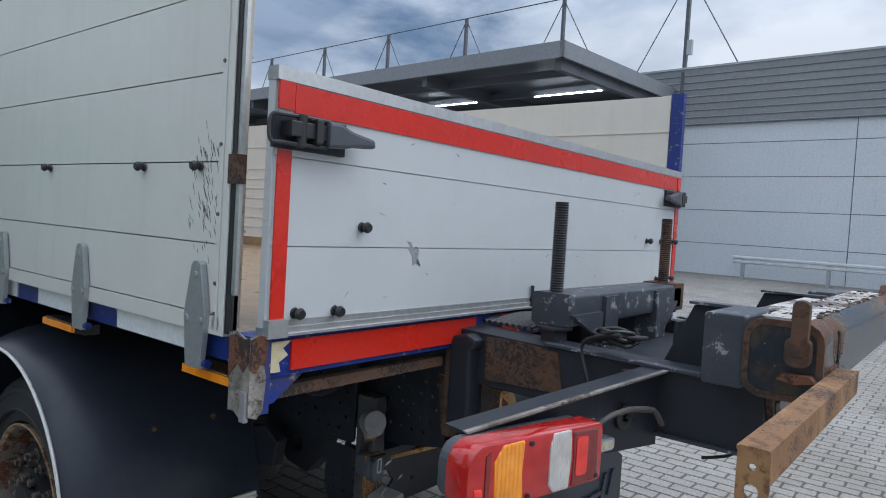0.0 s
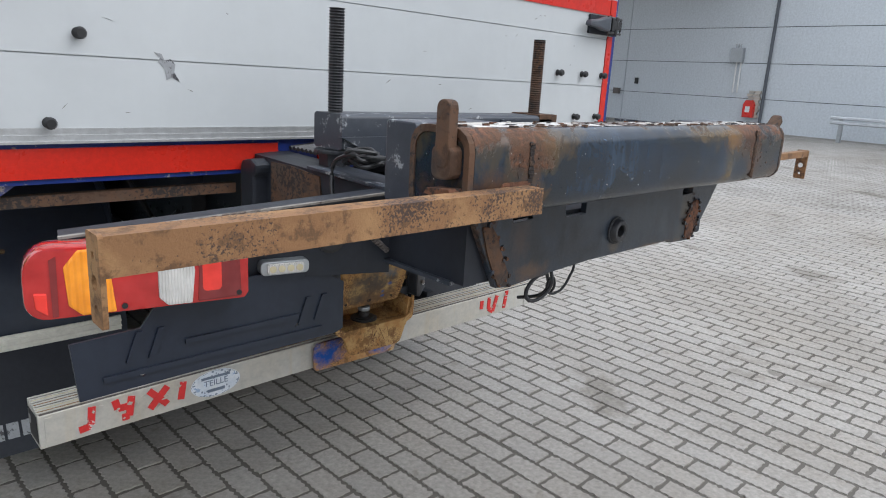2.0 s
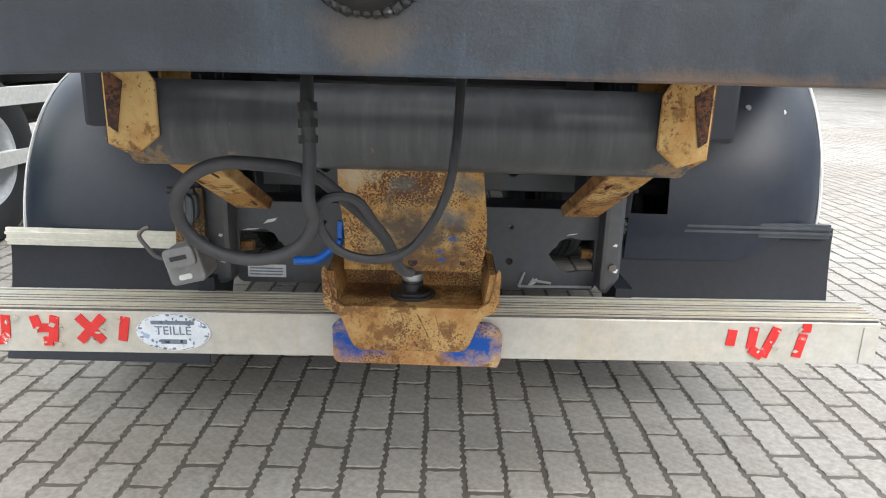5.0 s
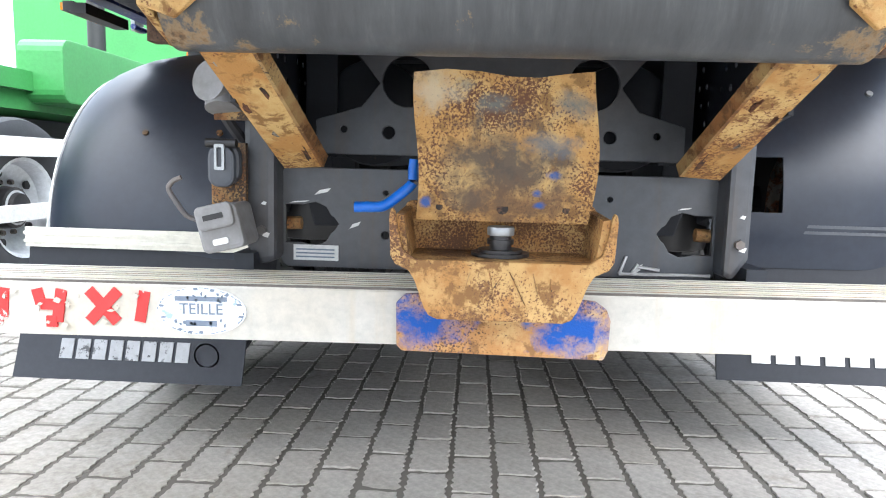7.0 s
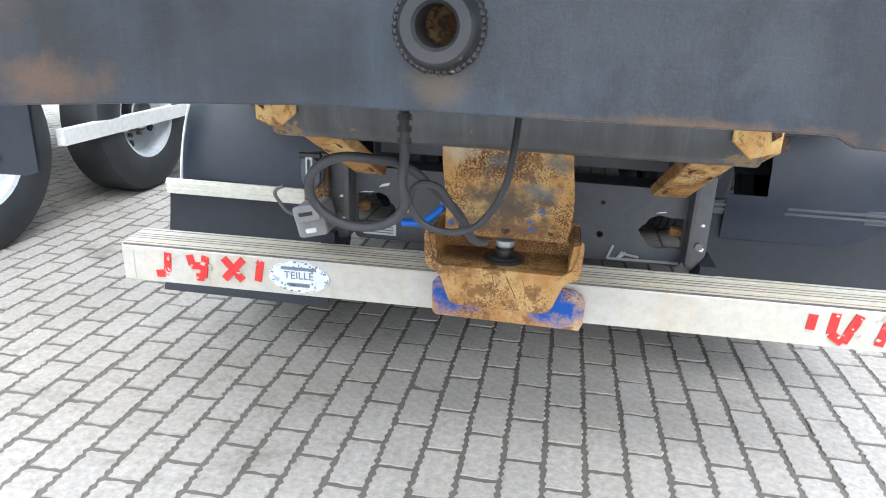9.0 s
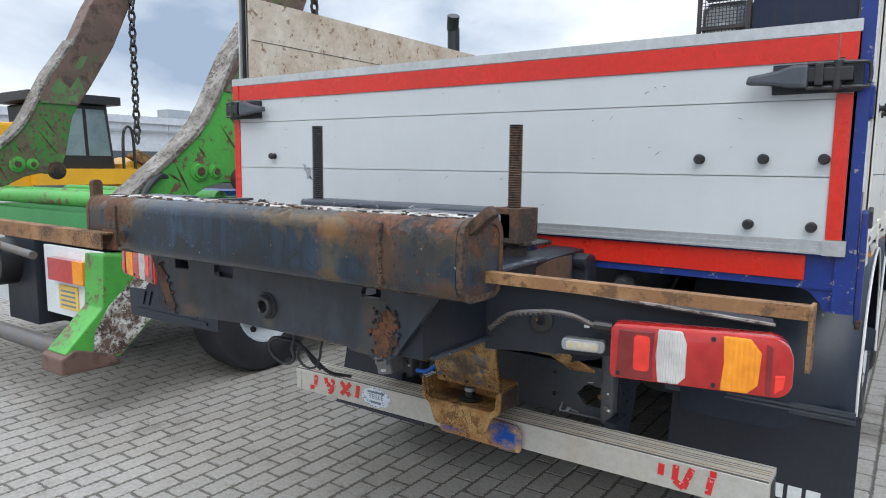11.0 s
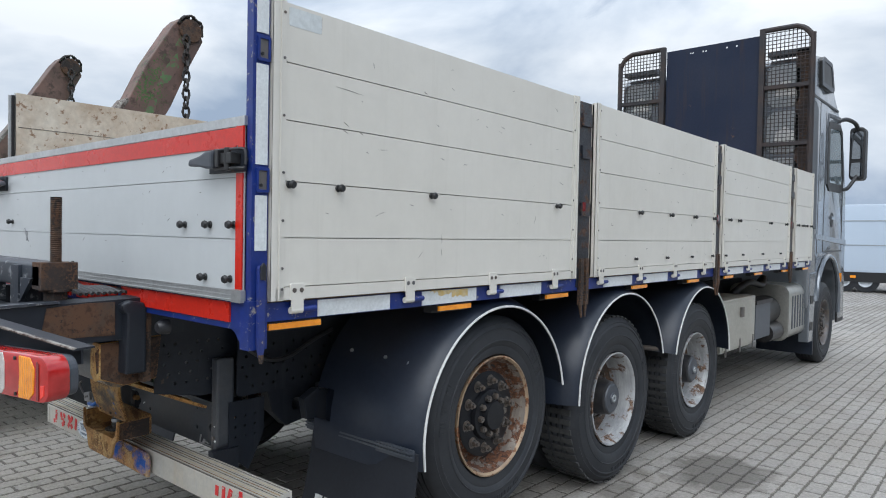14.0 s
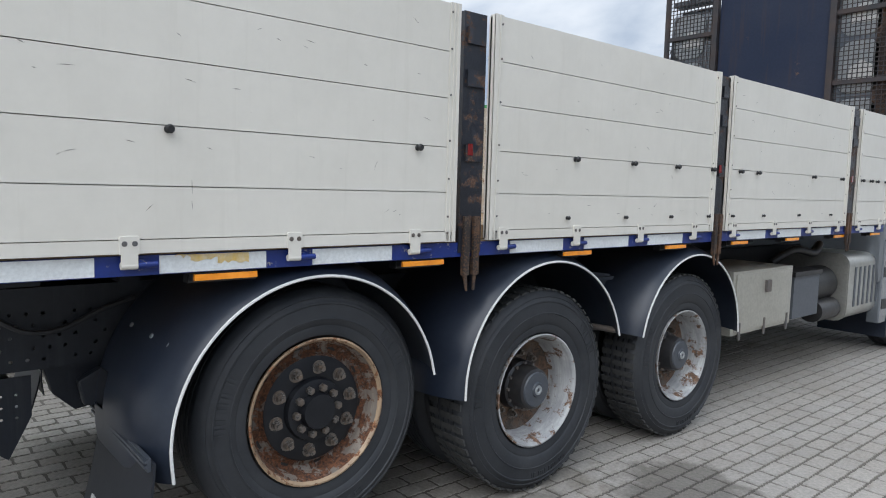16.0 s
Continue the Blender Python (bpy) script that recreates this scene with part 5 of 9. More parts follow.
for s in (-1, 1):
    e = BEAM_R if s > 0 else BEAM_L
    part("end_plate", plate("x", e, e + s * 0.012, rounded(BEAM_Y0 + 0.008, BEAM_Y1 - 0.006, BEAM_Z0 + 0.008, BEAM_Z1 - 0.006, 0.034)), BEAM, lift, "rusted end plate", smooth=True)
    part("end_rim", plate("x", e + s * 0.002, e + s * 0.015, rounded(BEAM_Y0 - 0.001, BEAM_Y1 + 0.001, BEAM_Z0 - 0.001, BEAM_Z1 + 0.001, 0.040), [rounded(BEAM_Y0 + 0.012, BEAM_Y1 - 0.012, BEAM_Z0 + 0.012, BEAM_Z1 - 0.012, 0.030)]), RUST, lift, "ragged rusty rim")
    if s < 0:
        part("lifting_lug", plate("x", e - 0.042, e - 0.020, rounded(-0.978, -0.946, 1.405, 1.520, 0.014)), RUST, lift, "rusty upright lug", bevel=0.003)
    else:
        lug = part("lifting_lug", plate("x", -0.011, 0.011, rounded(-0.976, -0.944, -0.040, 0.070, 0.010)), RUST, lift, "rusty lug bent outwards", bevel=0.003)
        lug.matrix_basis = pose(e + 0.002, 0, 1.448, 0, 50, 0)
    if s < 0:
        part("lug_root", plate("x", e + s * 0.010, e + s * 0.040, rounded(-0.984, -0.936, 1.385, 1.445, 0.016)), RUST, lift, "rusted lug root", bevel=0.004)
        part("lug_weld", plate("x", e + s * 0.012, e + s * 0.044, [(-0.998, 1.360), (-0.986, 1.372), (-0.934, 1.368), (-0.926, 1.358), (-0.960, 1.352)]), WARM_RUST, lift)
# apron plate with its slots and the eye
AP = -0.886
apron = plate("y", AP, AP + 0.016, [(-0.525, 1.325), (0.575, 1.325), (0.570, 1.300), (0.520, 1.232), (0.452, 1.146), (0.428, 1.128), (0.312, 1.132), (0.298, 1.140), (-0.09, 1.139), (-0.235, 1.132), (-0.395, 1.121), (-0.432, 1.126), (-0.520, 1.292)],
              [[(-0.207, 1.293), (-0.177, 1.297), (-0.172, 1.292), (-0.126, 1.291), (-0.127, 1.26), (-0.203, 1.259), (-0.208, 1.269)], [(0.354, 1.299), (0.393, 1.3), (0.405, 1.288), (0.405, 1.271), (0.349, 1.268), (0.345, 1.277)], [(-0.395, 1.297), (-0.334, 1.297), (-0.326, 1.267), (-0.392, 1.264)], ring(0.013, 1.203, 0.016, 18)])
apron_part = part("apron_plate", apron, APRON, truck, "black apron plate with rust and cut slots", bevel=0.0015)
bm = bmesh.new()
n = 28
for k in range(n):
    a0, a1 = 2 * math.pi * k / n, 2 * math.pi * (k + 1) / n
    quads = []
    for a in (a0, a1):
        quads.append([bm.verts.new((0.013 + r * math.cos(a), AP + d, 1.203 + r * math.sin(a))) for r, d in ((0.0155, 0.023), (0.0155, -0.016), (0.018, -0.019), (0.026, -0.019), (0.029, -0.016), (0.030, -0.009), (0.036, 0.002))])
    for i in range(6):
        bm.faces.new((quads[0][i], quads[0][i + 1], quads[1][i + 1], quads[1][i]))
bmesh.ops.remove_doubles(bm, verts=bm.verts, dist=0.0005)
pipe = part("pipe_eye", bm, BLACK_STEEL, apron_part, "welded pipe eye", smooth=True)
for k in range(40):
    a = 2 * math.pi * k / 40
    c = Vector((0.013 + 0.0325 * math.cos(a), AP - 0.002, 1.203 + 0.0325 * math.sin(a)))
    bm = bmesh.new()
    bmesh.ops.create_icosphere(bm, subdivisions=1, radius=random.uniform(0.0032, 0.0046), matrix=Matrix.Translation(c))
    part("weld_bead", bm, BLACK_STEEL, pipe, smooth=True)
part("pipe_back", rod((0.013, AP + 0.040, 1.203), (0.013, AP + 0.050, 1.203), 0.024, 16), BRACKET, pipe)
rust_right = [(0.400, 1.236), (0.428, 1.248), (0.450, 1.240), (0.458, 1.220), (0.446, 1.193), (0.462, 1.186), (0.450, 1.166), (0.436, 1.140), (0.415, 1.136), (0.386, 1.138), (0.390, 1.166), (0.380, 1.192), (0.396, 1.212)]
rust_left = [(-0.488, 1.262), (-0.462, 1.266), (-0.440, 1.240), (-0.430, 1.212), (-0.418, 1.190), (-0.396, 1.150), (-0.402, 1.128), (-0.428, 1.130), (-0.448, 1.165), (-0.470, 1.210)]
for s, mid in ((1, rust_right), (-1, rust_left)):
    # a rusted plate let into the corner of the apron, with scabs of flaking steel along its edges
    part("rust_patch", plate("y", AP - 0.0035, AP + 0.0005, mid), WARM_RUST if s > 0 else RUST, apron_part, "flaking rusty patch")
    for k in range(46 if s > 0 else 26):
        u, w = mid[k % len(mid)]
        u, w = u + random.gauss(0, 0.005) - s * 0.003, w + random.gauss(0, 0.005)
        r = random.uniform(0.0015, 0.0055)
        blob = [(u + r * random.uniform(0.6, 1.3) * math.cos(a), w + r * random.uniform(0.6, 1.3) * math.sin(a)) for a in (0, 0.9, 1.8, 2.7, 3.6, 4.5, 5.4)]
        part("rust_scab", plate("y", AP - random.uniform(0.003, 0.008), AP + 0.001, blob), (RUST, WARM_RUST, APRON)[k % 3], apron_part)
    # side boxes that carry the beam forward to the chassis
    xa, xb = s * 0.405, s * 0.515
    arm = part("side_box_beam", solid(None, [(xa, AP + 0.016, 1.138), (xa, AP + 0.016, 1.300), (xa, 0.62, 1.165), (xa, 0.62, 1.325), (xb, AP + 0.016, 1.140), (xb, AP + 0.016, 1.290), (xb, 0.62, 1.165), (xb, 0.62, 1.325)]), CHASSIS, truck, "dark painted box beam", bevel=0.006)
    # added ledge behind the slots, its pale colour standing for reflected sky
    part("sky_lit_ledge", box(s * 0.28, s * 0.43, -0.868, -0.74, 1.238, 1.246), BARE_TOP, arm, "pale ledge with worn specks")
    for d, z in ((0.0, 1.302), (0.016, 1.290)):
        part("box_flange", solid(None, [(s * (0.500 - d), -0.86, z - 0.004), (s * (0.500 - d), -0.86, z + 0.003), (s * (0.500 - d), -0.30, z + 0.006), (s * (0.500 - d), -0.30, z + 0.013), (s * (0.530 - d), -0.86, z - 0.004), (s * (0.530 - d), -0.86, z + 0.003), (s * (0.530 - d), -0.30, z + 0.006), (s * (0.530 - d), -0.30, z + 0.013)]), SLATE_STEEL, arm, "chipped box edge", bevel=0.002)
    part("lower_flange", box(s * 0.45, s * 0.527, -0.84, -0.50, 1.135, 1.143), SLATE_STEEL, arm, bevel=0.002)
    part("bearing_block", plate("x", s * 0.44, s * 0.648, rounded(-0.852, -0.765, 1.315, 1.472, 0.008)), SLATE_STEEL, arm, "dark bearing block with worn edges", bevel=0.004)
    part("sloping_web", plate("x", s * 0.350, s * 0.362, [(-0.84, 1.262), (-0.562, 1.262), (-0.648, 1.455), (-0.84, 1.460)]), CHASSIS, arm, bevel=0.002)
    part("web_lip", box(s * 0.335, s * 0.380, -0.84, -0.640, 1.458, 1.465), SLATE_STEEL, arm, bevel=0.002)
    part("corner_cleat", box(s * 0.514, s * 0.545, -0.555, -0.535, 1.165, 1.285), RUST, arm, bevel=0.003)
    for z in (1.185, 1.225, 1.262):
        part("cleat_bolt", rod((s * 0.530, -0.560, z), (s * 0.530, -0.553, z), 0.007, 6), HUB_GREY, arm)
part("inner_tray", box(-0.35, 0.35, -0.865, -0.30, 1.255, 1.268), CHASSIS, truck)
part("trough_front", plate("y", -0.600, -0.588, [(-0.34, 1.268), (0.34, 1.268), (0.33, 1.40), (-0.33, 1.40)]), CHASSIS, truck, "dark trough plate")
part("pale_ledge", box(-0.36, 0.42, -0.850, -0.775, 1.446, 1.455), BARE_TOP, truck, "pale ledge with worn specks", bevel=0.002)

# threaded rods with their cross head
head = part("cross_head", plate("x", -0.447, 0.425, rounded(-0.335, -0.205, 1.354, 1.448, 0.012)), SLATE_STEEL, truck, "chipped dark cross head", smooth=True)
for s, x in ((-1, -0.424), (1, 0.404)):
    bm = bmesh.new()
    for k in range(70 if s < 0 else 68):
        z = 1.20 + k * 0.0073
        rod((x, -0.270, z), (x, -0.270, z + 0.0037), 0.0215, 12, bm, 0.0178)
        rod((x, -0.270, z + 0.0037), (x, -0.270, z + 0.0073), 0.0178, 12, bm, 0.0215)
    part("threaded_rod", bm, RUST if s > 0 else BLACK_STEEL, head, "greasy threaded rod")
    bm = rod((x, -0.27, 1.30), (x, -0.27, 1.342), 0.042, 6)
    rod((x, -0.27, 1.342), (x, -0.27, 1.352), 0.055, 16, bm)
    part("nut", bm, BLACK_STEEL if s < 0 else RUST, head, bevel=0.002)
    bm = plate("y", -0.345, -0.33, [(x - 0.03, 1.39), (s * 0.26, 1.39), (s * 0.26, 1.30)])
    part("head_gusset", bm, SLATE_STEEL, head)
    part("head_leg", box(s * 0.160, s * 0.250, -0.348, -0.27, 1.27, 1.436), SLATE_STEEL, head, "chipped leg plate", bevel=0.004)
part("rusty_block", box(0.358, 0.452, -0.335, -0.21, 1.352, 1.452), RUST, head, "rusty clamp block", bevel=0.006)
# greasy clutter between head and tailgate
bm = bmesh.new()
for i in range(9):
    y = -0.18 + i * 0.022
    hose([(-0.40, y, 1.325), (-0.2, y + 0.012, 1.338), (0.0, y - 0.008, 1.322), (0.22, y + 0.01, 1.336), (0.40, y, 1.325)], 0.007, 6, bm, 4)
part("grating", bm, BLACK_STEEL, truck, "dark steel grating")
for s in (-1, 1):
    bm = plate("x", s * 0.455, s * 0.560, [(-0.075, 1.02), (0.005, 1.02), (0.005, 1.270), (-0.005, 1.295), (-0.055, 1.305), (-0.090, 1.290), (-0.085, 1.265), (-0.070, 1.255)])
    part("frame_horn", bm, CHASSIS, truck, "dark rounded frame horn", bevel=0.012)
    part("rusty_side", plate("x", s * 0.514, s * 0.519, [(-0.36, 1.180), (-0.10, 1.172), (-0.10, 1.300), (-0.20, 1.302), (-0.34, 1.292)]), RUST, truck, "dark rusty side of the box beam")
    if s > 0:
        part("tow_eye", lathe([(0.0, 0.030), (0.03, 0.028), (0.045, 0.018), (0.045, 0.0)], 0, 0, 18), BLACK_STEEL, truck, "black plug on a small plate", smooth=True).matrix_basis = pose(s * 0.64, 0.05, 1.205, 0, 0, -90)
    part("horn_strut", box(s * 0.50, s * 0.545, 0.0, 0.03, 0.98, 1.30), RUST, truck, "rusty upright strut", bevel=0.003)
bundle = [(-0.50, -0.46, 1.335)]
for k in range(26):
    a = k * 1.9
    bundle.append((-0.50 + random.uniform(0.015, 0.055) * math.cos(a), -0.50 + random.uniform(0.02, 0.085) * math.sin(a), 1.335 + random.uniform(0.0, 0.045)))
bundle += [(-0.53, -0.42, 1.335), (-0.55, -0.45, 1.24), (-0.545, -0.48, 1.15)]
part("knotted_cable", hose(bundle, 0.0055), BLACK, truck, "knotted black cables", smooth=True)

# angle bars that stick out sideways, rusty, with a perforated end
for s, e, ya, yb, tip, top, deep, w in ((-1, 0.505, -1.046, -1.048, 1.257, 1.371, 0.047, 0.040), (1, 0.690, -0.915, -0.892, 1.276, 1.366, 0.022, 0.026)):
    t_ = 0.005
    bm = solid(None, [(s * e, ya, top), (s * e, ya, top - t_), (s * e, ya + w, top), (s * e, ya + w, top - t_), (s * tip, yb, top), (s * tip, yb, top - t_), (s * tip, yb + w, top), (s * tip, yb + w, top - t_)])
    solid(bm, [(s * e, ya, top - deep), (s * e, ya, top - t_), (s * e, ya + t_, top - deep), (s * e, ya + t_, top - t_), (s * tip, yb, top - deep), (s * tip, yb, top - t_), (s * tip, yb + t_, top - deep), (s * tip, yb + t_, top - t_)])
    bar = part("angle_bar", bm, BAR_RUST, truck, "rusty steel angle bar", bevel=0.0015)
    bm = plate("x", s * (tip - 0.004), s * (tip + 0.002), rounded(yb - 0.002, yb + 0.038, top - 0.105, top + 0.002, 0.004, 2), [ring(yb + 0.019, top - 0.055, 0.0095, 12), ring(yb + 0.019, top - 0.085, 0.005, 10), ring(yb + 0.019, top - 0.024, 0.005, 10)])
    part("end_tab", bm, BAR_RUST, bar, "perforated end tab")


def tail_light(s):
    """A long moulded rear lamp: turn, tail, reverse and stop segments in one red lens, swept forward at its outer end."""
    y = -0.622
    sweep = Matrix.Translation((s * 0.84, y, 0)) @ pose(0, 0, 0, 0, 0, s * 12.0) @ Matrix.Translation((-s * 0.84, -y, 0))
    y0, y1 = y, y + 0.062
    z0, z1 = 1.114, 1.238

    def flat(pts):
        return [(s * x, z) for x, z in pts]

    arc = [(1.206 - 0.042 + 0.042 * math.cos(radians(a)), z1 - 0.050 + 0.050 * math.sin(radians(a))) for a in range(0, 91, 15)]
    arc += [(0.846, z1 - 0.004), (0.838, z1 - 0.014), (0.838, z0 + 0.012), (0.846, z0)]
    arc += [(1.206 - 0.034 + 0.034 * math.cos(radians(a)), z0 + 0.034 + 0.034 * math.sin(radians(a))) for a in range(-90, 1, 15)]
    lamp = part("tail_light", plate("y", y0, y1, flat(arc)), RED_LENS, truck, "long red tail light with amber and clear segments", bevel=0.010, smooth=True)
    lamp.matrix_basis = Matrix.Translation((-0.042, -0.032, 0.010)) @ sweep if s < 0 else Matrix.Translation((0.026, -0.026, 0)) @ sweep @ Matrix.Translation((0.84, 0, 0)) @ Matrix.Diagonal((0.985, 1, 1, 1)) @ Matrix.Translation((-0.84, 0, 0))
    part("housing", plate("y", y1, y1 + 0.028, flat([(x * 0.97 + 0.031, z * 0.9 + 0.118) for x, z in arc])), SLATE, lamp, "dark grey lamp housing", bevel=0.006)
    part("amber_segment", plate("y", y0 - 0.003, y0 + 0.02, flat([(1.068, z0 + 0.003), (1.122, z0 + 0.003), (1.142, z0 + 0.022), (1.146, z1 - 0.034), (1.124, z1 - 0.006), (1.070, z1 - 0.005), (1.074, (z0 + z1) / 2)])), AMBER, lamp, "", bevel=0.004)
    part("clear_segment", plate("y", y0 - 0.003, y0 + 0.02, flat([(0.942, z0 + 0.003), (0.985, z0 + 0.003), (1.000, z0 + 0.020), (1.000, z1 - 0.030), (0.990, z1 - 0.005), (0.940, z1 - 0.005), (0.936, (z0 + z1) / 2)])), CLEAR_LENS, lamp, "", bevel=0.004)
    part("dark_segment", plate("y", y0 - 0.0025, y0 + 0.02, flat([(0.852, z0 + 0.006), (0.933, z0 + 0.004), (0.930, (z0 + z1) / 2), (0.934, z1 - 0.010), (0.856, z1 - 0.012)])), DEEP_RED, lamp, "", bevel=0.004)
    part("corner_segment", plate("y", y0 - 0.0025, y0 + 0.02, flat([(1.157, z0 + 0.006), (1.166, z0 + 0.006), (1.166, z1 - 0.02), (1.155, z1 - 0.014)])), DEEP_RED, lamp)
    part("corner_reflector", plate("y", y0 - 0.0028, y0 + 0.02, flat([(1.172, z0 + 0.008), (1.190, z0 + 0.022), (1.192, z0 + 0.050), (1.172, z0 + 0.048)])), BRIGHT_RED, lamp, "", bevel=0.003)
    part("stop_window", plate("y", y0 - 0.004, y0 + 0.01, rounded(min(s * 0.890, s * 0.924), max(s * 0.890, s * 0.924), 1.138, 1.216, 0.008)), BRIGHT_RED, lamp, "bright red stop lamp window", smooth=True)
    for x, z in ((0.858, 1.128), (1.052, 1.224), (1.056, 1.126)):
        part("lens_screw", rod((s * x, y0 + 0.004, z), (s * x, y0 - 0.004, z), 0.005, 10), BLACK, lamp)
    part("lamp_foot", box(s * 0.845, s * 0.93, y + 0.02, y + 0.09, 1.110, 1.122), BLACK, lamp, bevel=0.003)
    carrier = part("lamp_carrier", plate("y", y + 0.088, y + 0.094, [(s * 0.525, 1.298), (s * 1.18, 1.242), (s * 1.18, 1.20), (s * 0.82, 1.125), (s * 0.68, 1.118), (s * 0.525, 1.11)], [ring(s * 0.652, 1.200, 0.010, 10)]), CHASSIS, truck, "dark lamp carrier plate")
    carrier.matrix_basis = Matrix.Translation((0.0, -0.025, 0.0)) @ sweep if s < 0 else sweep
    part("carrier_lip", solid(None, [(s * 0.525, y + 0.06, 1.297), (s * 0.525, y + 0.06, 1.303), (s * 0.525, y + 0.125, 1.297), (s * 0.525, y + 0.125, 1.303), (s * 1.185, y + 0.06, 1.241), (s * 1.185, y + 0.06, 1.247), (s * 1.185, y + 0.125, 1.241), (s * 1.185, y + 0.125, 1.247)]), CHASSIS, carrier)
    part("worn_lip", solid(None, [(s * 0.525, y + 0.058, 1.300), (s * 0.525, y + 0.058, 1.3045), (s * 0.525, y + 0.070, 1.3025), (s * 0.525, y + 0.070, 1.3045), (s * 1.187, y + 0.058, 1.244), (s * 1.187, y + 0.058, 1.2485), (s * 1.187, y + 0.070, 1.2465), (s * 1.187, y + 0.070, 1.2485)]), EDGE_STEEL, carrier, "pale worn edge")
    bm = lathe([(0.0, 0.030), (0.010, 0.030), (0.012, 0.024), (0.012, 0.012)], 0, 0, 20)
    grommet = part("grommet", bm, BLACK, carrier)
    grommet.matrix_basis = pose(s * 0.672, y + 0.089, 1.200, 0, 0, -90)
    led = part("work_lamp", plate("y", y + 0.062, y + 0.089, rounded(min(s * 0.728, s * 0.832), max(s * 0.728, s * 0.832), 1.138, 1.168, 0.011)), GALVA, carrier, "small pill-shaped lamp with four cells", bevel=0.003)
    part("lamp_glass", plate("y", y + 0.056, y + 0.063, rounded(min(s * 0.741, s * 0.819), max(s * 0.741, s * 0.819), 1.142, 1.164, 0.006)), CLEAR_LENS, led, bevel=0.002)
    for k in range(4):
        part("lamp_cell", rod((s * (0.7515 + 0.019 * k), y + 0.0565, 1.153), (s * (0.7515 + 0.019 * k), y + 0.0545, 1.153), 0.0072, 14), YELLOWED, led)
    for z in (1.192, 1.204):
        part("white_mark", box(s * 0.777, s * 0.790, y + 0.085, y + 0.089, z, z + 0.006), EDGE_WHITE, carrier)
    cable = [(s * 0.545, y + 0.06, 1.170), (s * 0.60, y + 0.05, 1.215), (s * 0.70, y + 0.045, 1.232), (s * 0.76, y + 0.05, 1.226), (s * 0.80, y + 0.06, 1.207), (s * 0.84, y + 0.065, 1.203)]
    sleeve = part("corrugated_cable", hose(cable, 0.0052), HUB_GREY, carrier, "corrugated grey cable", smooth=True)
    for (xa, ya, za), (xb, yb, zb) in zip(cable, cable[1:]):
        for k in range(8):
            p, q = (Vector((xa, ya, za)).lerp(Vector((xb, yb, zb)), (k + d) / 8) for d in (0.2, 0.7))
            part("cable_ring", rod(p, q, 0.0068, 8), HUB_GREY, sleeve)
    part("cable_plug", rod((s * 0.805, y + 0.06, 1.206), (s * 0.845, y + 0.065, 1.203), 0.014, 10), BLACK, carrier)


tail_light(-1)
tail_light(1)
# number plate carrier under the left lamp
holder = part("plate_holder", plate("y", -0.566, -0.560, [(-1.16, 0.945), (-0.62, 0.955), (-0.60, 0.962), (-0.60, 1.075), (-0.68, 1.12), (-1.00, 1.125), (-1.05, 1.06), (-1.17, 1.055)], [ring(-0.72, 0.995, 0.005, 8), ring(-1.05, 0.97, 0.006, 8)]), FENDER, truck, "empty dark plate carrier")
for a, b, z in ((-1.12, -0.66, 0.972), (-0.97, -0.72, 1.012)):
    part("pressed_rib", box(a, b, -0.572, -0.564, z, z + 0.010), FENDER, holder, bevel=0.003)
for x in (-1.08, -1.04, -0.72, -0.68):
    part("pressed_rib", solid(None, [(x, -0.571, 1.0), (x + 0.02, -0.571, 1.055), (x, -0.564, 1.0), (x + 0.02, -0.564, 1.055), (x + 0.012, -0.571, 1.0), (x + 0.032, -0.571, 1.055), (x + 0.012, -0.564, 1.0), (x + 0.032, -0.564, 1.055)]), FENDER, holder)
part("holder_stay", box(-0.70, -0.66, -0.56, -0.53, 1.08, 1.16), CHASSIS, holder)
holder.location = (-0.010, -0.018, 0.018)

# coiled cables that hang from the apron
loop = [(-0.060, -0.64, 1.30), (-0.052, -0.70, 1.20), (-0.048, -0.735, 1.120), (-0.046, -0.740, 1.078)]
loop += [(-0.095 + 0.052 * math.cos(radians(a)), -0.745 - 0.010 * math.sin(radians(a)), 1.032 + 0.040 * math.sin(radians(a))) for a in range(20, -300, -25)]
loop += [(-0.050, -0.730, 1.062), (-0.020, -0.715, 1.035), (0.006, -0.70, 1.005), (0.018, -0.66, 0.965), (0.024, -0.58, 0.935)]
part("hanging_hose", hose(loop, 0.0052, 10), HOSE, truck, "coiled black hose", smooth=True)
part("hanging_cable", hose([(0.070, -0.64, 1.30), (0.068, -0.70, 1.18), (0.063, -0.737, 1.078), (0.052, -0.735, 1.035), (0.030, -0.73, 1.003), (0.0, -0.726, 0.992), (-0.028, -0.728, 1.000), (-0.042, -0.73, 1.022), (-0.034, -0.732, 1.042), (-0.012, -0.728, 1.040), (0.006, -0.72, 1.012), (0.020, -0.70, 0.985)], 0.0038, 8), HOSE, truck, "thin black cable loop", smooth=True)
for k in range(3):
    part("cable_tape", rod((-0.047, -0.738, 1.085 + 0.012 * k), (-0.0475, -0.737, 1.091 + 0.012 * k), 0.0072, 10), BLACK, truck)


